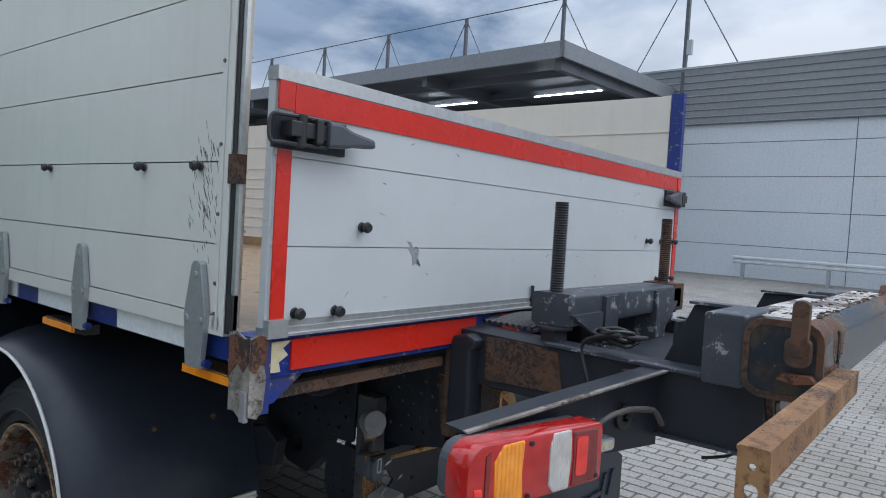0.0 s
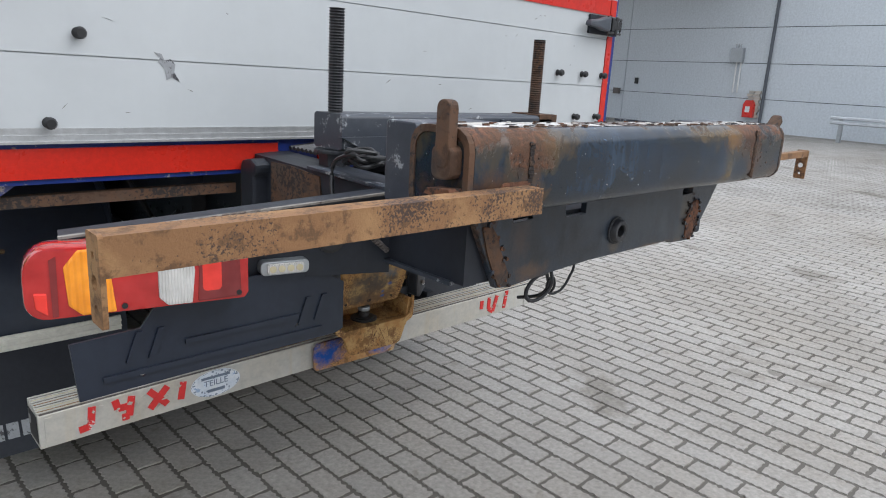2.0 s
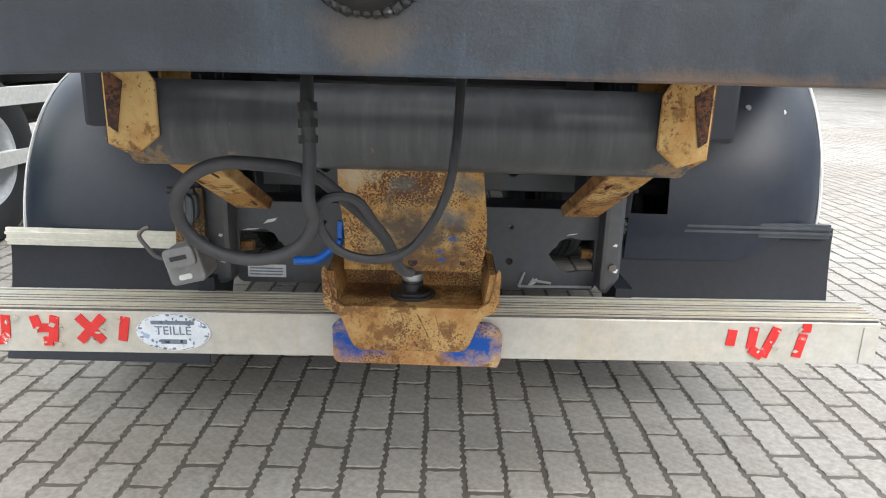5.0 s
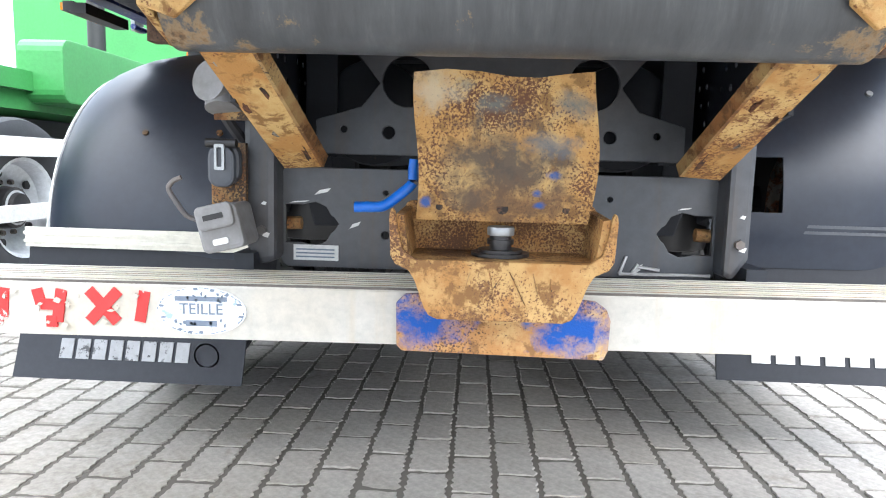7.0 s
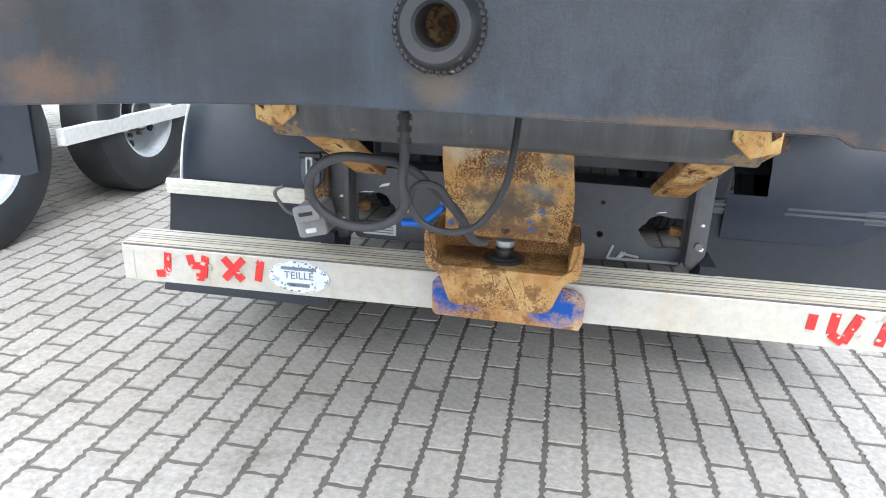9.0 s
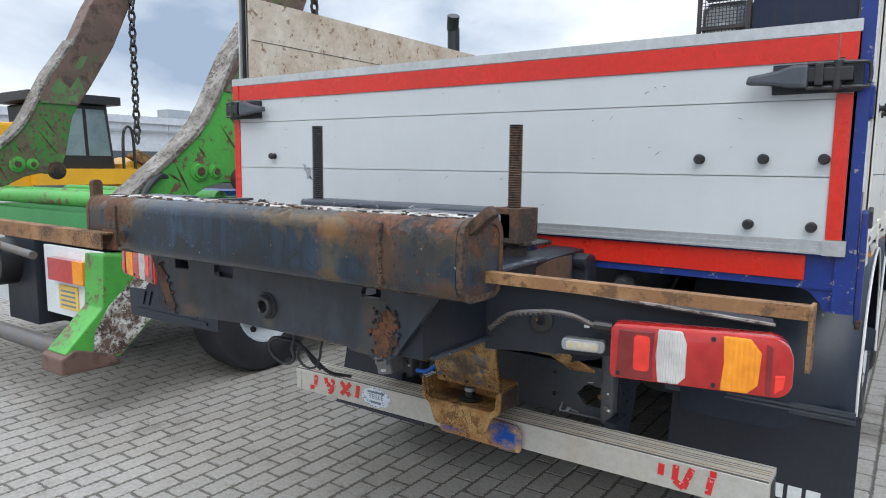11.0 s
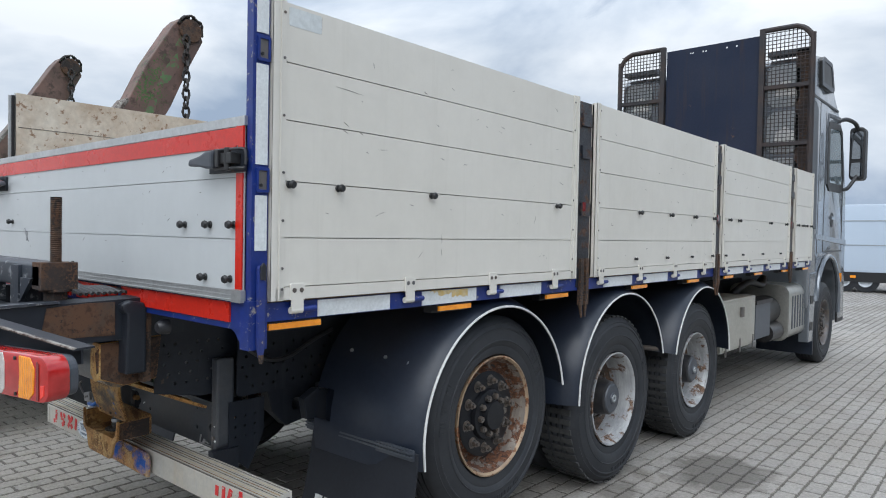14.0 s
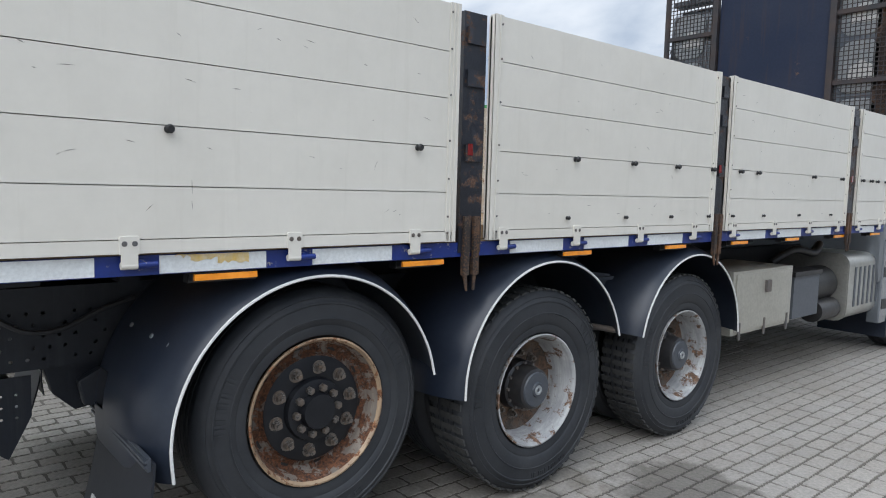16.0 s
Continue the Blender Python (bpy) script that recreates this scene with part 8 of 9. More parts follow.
for s in (-1, 1):
    pane_ = [(8.53, 2.40), (8.53, 2.96), (8.57, 3.02), (9.10, 3.06), (9.20, 3.00), (9.35, 2.42), (9.30, 2.34), (8.60, 2.33)]
    rim_ = [(8.44, 2.30), (8.42, 2.98), (8.50, 3.10), (9.12, 3.14), (9.28, 3.05), (9.44, 2.42), (9.36, 2.24), (8.56, 2.22)]
    # the pane's pale base colour stands in for bright reflected sky
    part("side_window", plate("x", s * (CW - 0.004), s * (CW + 0.004), pane_), CAB_GLASS, cab, "side window with the sky's reflection in its pale colour")
    part("window_frame", plate("x", s * (CW - 0.002), s * (CW + 0.012), rim_, [pane_]), BLACK, cab, "black window surround", bevel=0.003)
    part("window_post", plate("x", s * CW, s * (CW + 0.006), [(8.40, 2.30), (8.38, 3.02), (8.46, 3.20), (9.15, 3.24), (9.15, 3.20), (8.50, 3.16), (8.42, 3.02), (8.44, 2.30)]), DARK_GREY, cab)
    part("rear_fairing", plate("x", s * (CW - 0.01), s * (CW + 0.014), [(7.60, 1.75), (7.60, 3.22), (7.72, 3.24), (7.86, 3.16), (7.90, 1.72)]), DARK_GREY, cab, "dark flexible rear fairing", bevel=0.004)
    for y, z0, z1 in ((8.02, 1.42, 3.30), (8.34, 1.45, 3.18), (9.44, 1.45, 2.26)):
        part("door_seam", box(s * (CW - 0.002), s * (CW + 0.003), y, y + 0.010, z0, z1), BLACK, cab)
    part("door_seam", box(s * (CW - 0.002), s * (CW + 0.003), 8.34, 9.45, 1.440, 1.452), BLACK, cab)
    part("waist_crease", plate("x", s * (CW - 0.004), s * (CW + 0.010), [(7.92, 1.66), (9.70, 1.60), (9.72, 1.52), (7.92, 1.60)]), SILVER, cab, bevel=0.006)
    part("roof_line", box(s * (CW - 0.004), s * (CW + 0.008), 7.62, 9.00, 3.285, 3.31), BLACK, cab)
    handle_ = part("door_handle_recess", plate("x", s * (CW - 0.004), s * (CW + 0.004), ring(8.80, 1.855, 0.085, 16, 0.10)), BLACK, cab)
    part("door_handle", box(s * (CW + 0.002), s * (CW + 0.022), 8.72, 8.90, 1.86, 1.90), SILVER, handle_, bevel=0.006)
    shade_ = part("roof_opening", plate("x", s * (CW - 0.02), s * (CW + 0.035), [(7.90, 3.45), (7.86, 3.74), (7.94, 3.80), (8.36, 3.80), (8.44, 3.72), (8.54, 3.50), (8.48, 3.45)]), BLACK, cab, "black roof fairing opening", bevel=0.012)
    part("opening_rim", plate("x", s * (CW + 0.03), s * (CW + 0.042), [(7.90, 3.45), (7.86, 3.74), (7.94, 3.80), (8.36, 3.80), (8.44, 3.72), (8.54, 3.50), (8.48, 3.45)], [[(7.96, 3.50), (7.93, 3.72), (7.98, 3.75), (8.33, 3.75), (8.38, 3.70), (8.46, 3.52), (8.43, 3.50)]]), SLATE, shade_)
    part("step_panel", plate("x", s * 1.10, s * 1.215, [(7.70, 0.36), (7.70, 1.20), (7.98, 1.20), (8.00, 0.95), (7.90, 0.36)]), SILVER, cab, "silver step panel", bevel=0.015)
    for z in (0.50, 0.82):
        part("step_slot", box(s * 1.214, s * 1.219, 7.74, 7.88, z, z + 0.10), BLACK, cab)
    arch = [(s * 1.215, 8.66 + 0.655 * math.cos(radians(a)), 0.72 + 0.665 * math.sin(radians(a))) for a in range(-10, 171, 12)]
    part("wheel_arch_lip", hose(arch, 0.030, 8), SILVER, cab, smooth=True)
    part("arch_shadow_panel", plate("x", s * 1.18, s * 1.20, [(9.34, 0.46), (9.76, 0.46), (9.74, 0.60), (9.34, 0.62)]), BLACK, cab)
    part("mirror_arm", hose([(s * 1.18, 9.02, 3.16), (s * 1.26, 9.22, 3.22), (s * 1.32, 9.48, 3.20), (s * 1.34, 9.60, 3.12)], 0.028, 8), BLACK, cab, smooth=True)
    part("mirror_arm", hose([(s * 1.18, 9.30, 2.28), (s * 1.25, 9.45, 2.30), (s * 1.31, 9.56, 2.42), (s * 1.34, 9.62, 2.50)], 0.026, 8), BLACK, cab, smooth=True)
    shell = part("mirror_housing", plate("y", 9.60, 9.82, rounded(min(s * 1.240, s * 1.430), max(s * 1.240, s * 1.430), 2.43, 3.16, 0.055)), BLACK, cab, "large black wing mirror", bevel=0.02)
    for z0, z1 in ((2.72, 3.10), (2.48, 2.67)):
        part("mirror_glass", plate("y", 9.592, 9.604, rounded(min(s * 1.262, s * 1.408), max(s * 1.262, s * 1.408), z0, z1, 0.03)), MIRROR, shell)
    part("marker_lamp", box(s * CW, s * (CW + 0.016), 9.40, 9.47, 1.02, 1.14), AMBER, cab, bevel=0.004)
# things on the cab's back wall, seen through the mesh
for s in (-1, 1):
    for k, z in enumerate((2.30, 2.86, 3.42)):
        if s > 0 or k > 0:
            tube_ = part("cab_back_moulding", plate("y", 7.585, 7.64, rounded(s * 0.92 - 0.22, s * 0.92 + 0.16, z - 0.24, z + 0.27, 0.12)), GALVA, cab, "", bevel=0.01)
            part("moulding_arch", plate("y", 7.574, 7.587, [(s * 0.92 - 0.12, z - 0.12), (s * 0.92 - 0.10, z + 0.02), (s * 0.92, z + 0.08), (s * 0.92 + 0.10, z + 0.02), (s * 0.92 + 0.12, z - 0.12)]), EDGE_WHITE, tube_)
    part("cab_back_visor", box(s * 0.70, s * 1.16, 7.585, 7.75, 3.80, 3.86), DARK_GREY, cab)
# a dark brown box stands for the rear fairing's shadow on the cab
part("fairing_shadow_column", box(1.03, 1.19, 7.585, 7.61, 1.4, 3.84), RUST, cab, "dark brown column for the fairing's shadow behind the mesh")


# ---------- the yard ----------
bm = bmesh.new()
v = [bm.verts.new(c) for c in ((-600, -600, -0.0038), (600, -600, -0.0038), (600, 600, -0.0038), (-600, 600, -0.0038))]
bm.faces.new(v)
ground = part("ground", bm, GROUND)
tagged(ground, "grey concrete pavers laid in running bond, dusty", "ground", kind="structure")


# ---------- grey warehouse with canopy ----------
BAY, ROW = 6.45, 1.333
warehouse = thing("warehouse", "long grey warehouse wall of large metal panels with a canopy", "building", m=pose(26.2, 15.53, -0.05, 0, 0, -3.14))
for i in range(-7, 10):
    for k in range(4):
        z0 = k * ROW + (0.10 if k == 0 else 0.012)
        part("wall_panel", box(0.0, 0.12, i * BAY + 0.015, (i + 1) * BAY - 0.015, z0, (k + 1) * ROW - 0.012), WALL, warehouse)
    part("wall_panel", box(0.0, 0.12, i * BAY + 0.015, (i + 1) * BAY - 0.015, 4 * ROW + 0.012, 6.08), WALL, warehouse)
part("wall_core", box(0.05, 0.5, -7 * BAY, 10 * BAY, -0.2, 8.3), DARK_GREY, warehouse)
part("plinth", box(-0.06, 0.05, -7 * BAY, 10 * BAY, -0.1, 0.10), CONCRETE, warehouse)
bm = bmesh.new()
for k in range(8):
    z = 6.10 + k * 0.285
    solid(bm, [(-0.10, -7 * BAY, z), (-0.02, -7 * BAY, z + 0.06), (-0.10, 10 * BAY, z), (-0.02, 10 * BAY, z + 0.06), (0.1, -7 * BAY, z), (0.1, -7 * BAY, z + 0.06), (0.1, 10 * BAY, z), (0.1, 10 * BAY, z + 0.06)])
    solid(bm, [(-0.02, -7 * BAY, z + 0.06), (-0.10, -7 * BAY, z + 0.285), (-0.02, 10 * BAY, z + 0.06), (-0.10, 10 * BAY, z + 0.285), (0.1, -7 * BAY, z + 0.06), (0.1, -7 * BAY, z + 0.285), (0.1, 10 * BAY, z + 0.06), (0.1, 10 * BAY, z + 0.285)])
part("ribbed_cladding", bm, CLAD, warehouse, "ribbed metal cladding")
# dark strips put the shade line under each rib into colour
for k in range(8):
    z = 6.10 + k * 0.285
    part("rib_shade_strip", box(-0.115, -0.02, -7 * BAY, 10 * BAY, z - 0.022, z + 0.022), DARK_GREY, warehouse)
part("eave_trim", box(-0.16, 0.2, -7 * BAY, 10 * BAY, 8.38, 8.46), CLAD, warehouse)
part("downpipe", rod((-0.08, -BAY, 0.1), (-0.08, -BAY, 8.3), 0.06, 10), DARK_GREY, warehouse)
for i in range(-1, 10):
    u = i * 6.05 - 0.4
    mast = part("roof_mast", box(-0.02, 0.14, u - 0.07, u + 0.07, 8.4, 13.2 if i < 0 else 12.4), DARK_GREY, warehouse)
    for d in (-2.2, 2.2):
        part("guy_rod", rod((0.05, u, 12.3), (0.05, u + d, 8.4), 0.025, 6), DARK_GREY, mast)
part("mast_cable", rod((0.05, -8.5, 12.4), (0.05, 60, 12.4), 0.03, 6), DARK_GREY, warehouse)
part("mast_box", box(-0.12, 0.05, -6.75, -6.55, 9.0, 9.6), GALVA, warehouse)
canopy = part("canopy_deck", box(-8.6, -0.1, -6.1, 62, 7.27, 7.54), DARK_GREY, warehouse, "dark steel canopy deck")
part("canopy_fascia", box(-8.72, -8.58, -6.2, 62, 7.12, 7.66), FASCIA, warehouse)
part("canopy_fascia", box(-8.72, -0.1, -6.2, -6.06, 7.12, 7.66), FASCIA, warehouse)
for i in range(0, 12):
    part("canopy_girder", box(-8.5, -0.1, -6.0 + i * 6.05, -5.75 + i * 6.05, 6.77, 7.28), DARK_GREY, warehouse)
for x in (-1.1, -4.5, -7.2):
    part("canopy_purlin", box(x - 0.1, x + 0.1, -6.0, 62, 6.87, 7.12), DARK_GREY, warehouse)
    for i in range(8 if x == -4.5 else 0):
        part("tube_light", box(x - 0.28, x - 0.20, -5.4 + i * 6.05, -2.4 + i * 6.05, 6.80, 6.84), TUBE_LIGHT, warehouse)
for k in range(9):
    bk = k * 0.072
    for c in range(2):
        part("brick", box(-0.10, 0.0, -BAY + 0.12 + c * 0.24 + (0.06 if k % 2 else 0), -BAY + 0.34 + c * 0.24 + (0.06 if k % 2 else 0), 0.62 + bk * 1.6, 0.72 + bk * 1.6), BRICK_PALE, warehouse)
place = Matrix(warehouse.matrix_basis)


def on_wall(u, z, x=-0.05):
    return place @ Matrix.Translation((x, u, z))


ext = thing("fire_extinguisher", "red fire extinguisher cover hung on the grey wall", "extinguisher", m=on_wall(-6.0, 0.62))
part("cover", plate("x", -0.25, 0.04, [(-0.2, 0.0), (0.2, 0.0), (0.2, 0.5), (0.12, 0.66), (-0.12, 0.66), (-0.2, 0.5)]), EXT_RED, ext, bevel=0.03)
part("pictogram", box(-0.256, -0.25, -0.09, 0.09, 0.2, 0.42), EDGE_WHITE, ext)
cbox = thing("junction_box", "grey junction box with pipes on the wall", "electrical box", m=on_wall(-5.18, 2.68))
part("casing", box(-0.16, 0.04, -0.24, 0.24, 0.0, 0.55), GALVA, cbox, bevel=0.02)
for d in (-0.18, 0.0):
    part("conduit", rod((-0.04, d, -1.15), (-0.04, d, 0.0), 0.03, 8), EDGE_WHITE, cbox)
for d in (-0.1, 0.0, 0.1):
    part("cable_gland", rod((-0.05, d, 0.55), (-0.05, d, 0.70), 0.025, 8), GALVA, cbox)
lock = thing("wall_socket", "small grey socket on the wall", "socket", m=on_wall(0.30, 1.20))
part("casing", box(-0.14, 0.04, -0.14, 0.14, 0.0, 0.26), HUB_GREY, lock, bevel=0.02)
sign = thing("wall_marker", "small black marker on the wall", "sign", m=on_wall(-0.65, 1.68))
part("face", box(-0.02, 0.04, -0.08, 0.08, 0.0, 0.26), BLACK, sign)

barrier = thing("crash_barrier", "galvanised crash barrier along the wall", "barrier", m=place @ Matrix.Translation((-0.9, 0, 0)))
for dz in (0.0, 0.16):
    bm = plate("y", -40.0, -9.3, [(0.0, 0.66 + dz), (-0.07, 0.69 + dz), (-0.07, 0.75 + dz), (0.0, 0.78 + dz), (0.02, 0.78 + dz), (0.02, 0.66 + dz)])
    part("rail", bm, PALE_WALL, barrier)
for i in range(11):
    part("post", box(0.02, 0.14, -9.7 - i * 2.9, -9.58 - i * 2.9, -0.05, 0.95), GALVA, barrier)


# ---------- green skip loader next to the truck ----------
loader = thing("skip_loader", "worn green skip loader truck with brown steel arms", "truck")
ARM_BASE = [(0.16, 1.25), (0.20, 1.31), (0.35, 1.43), (0.48, 1.54), (0.62, 1.65), (0.76, 1.77), (0.86, 1.88), (0.94, 2.01), (1.01, 2.15), (1.38, 2.10), (1.31, 1.98), (1.23, 1.62), (1.18, 1.50), (1.14, 1.44), (1.02, 1.455), (0.86, 1.42), (0.74, 1.36), (0.60, 1.25)]
ARM = [(0.985, 2.10), (1.12, 2.34), (1.36, 2.68), (1.53, 3.04), (1.76, 3.42), (1.83, 3.50), (2.00, 3.46), (2.05, 3.33), (1.91, 3.06), (1.74, 2.68), (1.50, 2.28), (1.37, 2.085)]
REMAINS = [([(1.62, 2.86), (1.72, 2.90), (1.82, 3.06), (1.80, 3.18), (1.74, 3.10), (1.66, 2.99)], 1), ([(1.78, 3.24), (1.88, 3.24), (1.97, 3.34), (1.92, 3.42), (1.84, 3.36)], 1), ([(1.50, 2.58), (1.60, 2.62), (1.62, 2.74), (1.55, 2.71)], 1),
           ([(1.02, 2.09), (1.34, 2.09), (1.44, 2.22), (1.38, 2.36), (1.30, 2.24), (1.20, 2.33), (1.10, 2.18)], 0), ([(1.34, 2.42), (1.42, 2.44), (1.48, 2.56), (1.41, 2.55)], 0)]
for s, x in ((1, -2.75), (-1, -5.30)):
    arm = part("lifting_arm_base", plate("x", x - 0.09, x + 0.09, ARM_BASE), GREEN if s > 0 else BASE_WORN, loader, "chipped green arm base" if s > 0 else "worn brown and green arm base", bevel=0.010)
    if s < 0:
        arm.location = (0, -0.08, 0.04)
    part("lifting_arm", plate("x", x - 0.10, x + 0.10, ARM), ARM_PAINT, arm, "worn brown steel arm", bevel=0.012)
    for outline_, near_only in REMAINS:
        if s > 0 or not near_only:
            part("paint_remnant", plate("x", x + 0.0985, x + 0.1015, outline_), GREEN_WORN, arm, "remains of green paint")
    edge = ARM_BASE[1:9] + [(1.12, 2.36), (1.36, 2.70)]
    bm = bmesh.new()
    for (y0, z0), (y1, z1) in zip(edge, edge[1:]):
        solid(bm, [(x - 0.105, y0 + 0.012, z0 - 0.018), (x - 0.105, y0 - 0.004, z0 + 0.006), (x - 0.105, y1 + 0.012, z1 - 0.018), (x - 0.105, y1 - 0.004, z1 + 0.006), (x + 0.105, y0 + 0.012, z0 - 0.018), (x + 0.105, y0 - 0.004, z0 + 0.006), (x + 0.105, y1 + 0.012, z1 - 0.018), (x + 0.105, y1 - 0.004, z1 + 0.006)])
    part("rubbing_edge", bm, EDGE_STEEL, arm, "bare worn edge strip")
    for y, z, r in ((0.80, 1.53, 0.052), (0.93, 1.53, 0.040), (1.14, 1.475, 0.062)):
        boss = part("pin_boss", lathe([(x + 0.085, r * 1.35), (x + 0.097, r * 1.35), (x + 0.099, r * 1.2), (x + 0.099, r), (x + 0.112, r * 0.94), (x + 0.112, 0.0)], y, z, 24), GREEN if r < 0.06 else RUST, arm, smooth=True)
        part("pin_end", rod((x + 0.110, y, z), (x + 0.120, y, z), r * 0.55, 14), RUST, boss)
    for y0, z0, y1, z1 in ((0.62, 1.58, 0.72, 1.38), (0.66, 1.46, 0.56, 1.52), (0.98, 1.86, 1.16, 1.62), (0.86, 1.62, 0.80, 1.70), (1.04, 1.96, 1.16, 1.80)):
        n_ = Vector((0, z1 - z0, y0 - y1)).normalized() * 0.008
        part("rust_streak", plate("x", x + 0.0895, x + 0.0925, [(y0, z0), ((y0 + y1) / 2 + n_.y, (z0 + z1) / 2 + n_.z), (y1, z1), ((y0 + y1) / 2 - n_.y, (z0 + z1) / 2 - n_.z)]), RUST, arm)
    cx, cy, cz = (x + 0.16, 1.83, 3.36) if s < 0 else (x + 0.13, 1.87, 3.30)
    bm = bmesh.new()
    for k in range(20):
        z = cz - 0.080 * k
        ringline = []
        for a in range(0, 360, 45):
            u, w = 0.032 * math.cos(radians(a)), 0.054 * math.sin(radians(a))
            ringline.append((cx + (u if k % 2 else 0), cy + (0 if k % 2 else u), z + w))
        hose(ringline + [ringline[0]], 0.0125, 6, bm, 1)
    part("chain", bm, CHAIN, loader, "hanging steel chain")
    part("arm_head", plate("x", x - 0.13, x + 0.13, ring(1.92, 3.40, 0.105, 16)), RUST, arm, bevel=0.01)
    for k in range(6):
        a = radians(10 + 26 * k)
        c_ = Vector((x + 0.10, 1.92 + 0.115 * math.cos(a), 3.40 + 0.115 * math.sin(a)))
        part("chain_link", hose([c_ + Vector((0.026 * math.sin(b) * (k % 2), 0.042 * math.cos(b) * math.sin(a), -0.042 * math.cos(b) * math.cos(a) + 0.02 * math.sin(b))) for b in (0, 0.9, 1.8, 2.7, 3.6, 4.5, 5.4, 6.2832)], 0.0125, 6, None, 1), CHAIN, arm)
    xi, xo_ = (x - 0.13, x + 0.09) if s > 0 else (x - 0.09, x + 0.13)
    leg = part("stabiliser_leg", plate("x", xi, xo_, [(0.10, 1.02), (0.52, 0.98), (0.54, 0.75), (0.43, 0.59), (0.18, 0.37), (-0.06, 0.38), (-0.16, 0.45), (0.08, 0.69)]), GREEN, loader, "chipped green stabiliser leg", bevel=0.010)
    part("leg_foot", plate("x", xi - 0.02, xo_ + 0.02, [(-0.19, 0.33), (-0.19, 0.43), (-0.10, 0.47), (0.12, 0.40), (0.18, 0.32)]), BROWN, leg, "worn brown leg foot", bevel=0.015)
    xf = xo_ if s > 0 else xi
    part("worn_face", plate("x", xf + s * 0.001, xf + s * 0.005, [(0.12, 0.70), (0.30, 0.86), (0.50, 0.76), (0.42, 0.60), (0.18, 0.385), (0.00, 0.40), (0.03, 0.56)]), LEG_FACE, leg, "scraped pale leg face")
part("rear_bar", rod((-5.6, -0.05, 0.42), (-2.75, -0.05, 0.42), 0.055, 12), HUB_GREY, loader, "dark steel rear bar", smooth=True)
part("deck", box(-5.1, -2.9, 0.30, 7.5, 1.10, 1.24), GREEN_CLEAN, loader, "green deck")
part("chassis", box(-4.7, -3.4, 0.55, 7.4, 0.55, 1.09), CHASSIS, loader, "dark chassis", bevel=0.02)
part("air_reservoir", rod((-3.2, 3.5, 0.75), (-3.2, 4.6, 0.75), 0.15, 20), BLACK, loader, smooth=True)
part("deck_rail", box(-2.93, -2.85, 0.5, 7.5, 1.22, 1.34), GREEN_CLEAN, loader, bevel=0.01)
for y in (0.36, 0.62, 1.15):
    part("cylinder", rod((-5.2, y, 1.33), (-2.90, y, 1.33), 0.055, 14), GREEN, loader, smooth=True)
lamp_board = part("lamp_board", box(-3.55, -2.80, 0.16, 0.185, 0.55, 1.02), WHITE_TAPE, loader, "scratched white lamp board")
part("tail_lamp", box(-3.38, -3.05, 0.10, 0.165, 0.80, 0.95), RED_LENS, lamp_board, bevel=0.01)
part("tail_lamp_amber", box(-3.05, -2.92, 0.10, 0.165, 0.80, 0.95), AMBER, lamp_board, bevel=0.01)
part("warning_label", box(-3.35, -3.10, 0.150, 0.162, 0.60, 0.76), surface("warning_yellow", (0.75, 0.52, 0.12), rough=0.5), lamp_board)
for k in range(4):
    part("print_line", box(-3.32, -3.13, 0.147, 0.151, 0.62 + 0.032 * k, 0.632 + 0.032 * k), GREY_INK, lamp_board)
lamp_board2 = part("lamp_board", box(-4.72, -4.05, 0.16, 0.185, 0.55, 1.02), WHITE_TAPE, loader)
part("number_plate", box(-4.70, -4.42, 0.145, 0.165, 0.62, 0.80), surface("plate_yellow", (0.78, 0.50, 0.02), rough=0.4), lamp_board2, "yellow plate with dark bars")
for k in range(3):
    part("plate_bar", box(-4.68 + 0.085 * k, -4.62 + 0.085 * k, 0.141, 0.146, 0.66, 0.76), GREY_INK, lamp_board2)
part("rear_drum", rod((-3.95, -0.02, 0.88), (-3.95, 0.3, 0.88), 0.17, 24), BLACK, loader, smooth=True)
part("rear_frame", box(-4.05, -3.60, 0.12, 0.5, 0.45, 1.12), CHASSIS, loader, bevel=0.02)
part("red_cable", hose([(-4.1, -0.05, 1.02), (-4.3, -0.10, 1.05), (-4.42, -0.06, 0.95), (-4.35, -0.04, 0.80), (-4.15, -0.03, 0.86)], 0.025, 8), EXT_RED, loader, "coiled red cable", smooth=True)
part("stay_rod", rod((-4.3, -0.02, 1.05), (-3.3, -0.02, 0.98), 0.028, 10), HUB_GREY, loader, smooth=True)
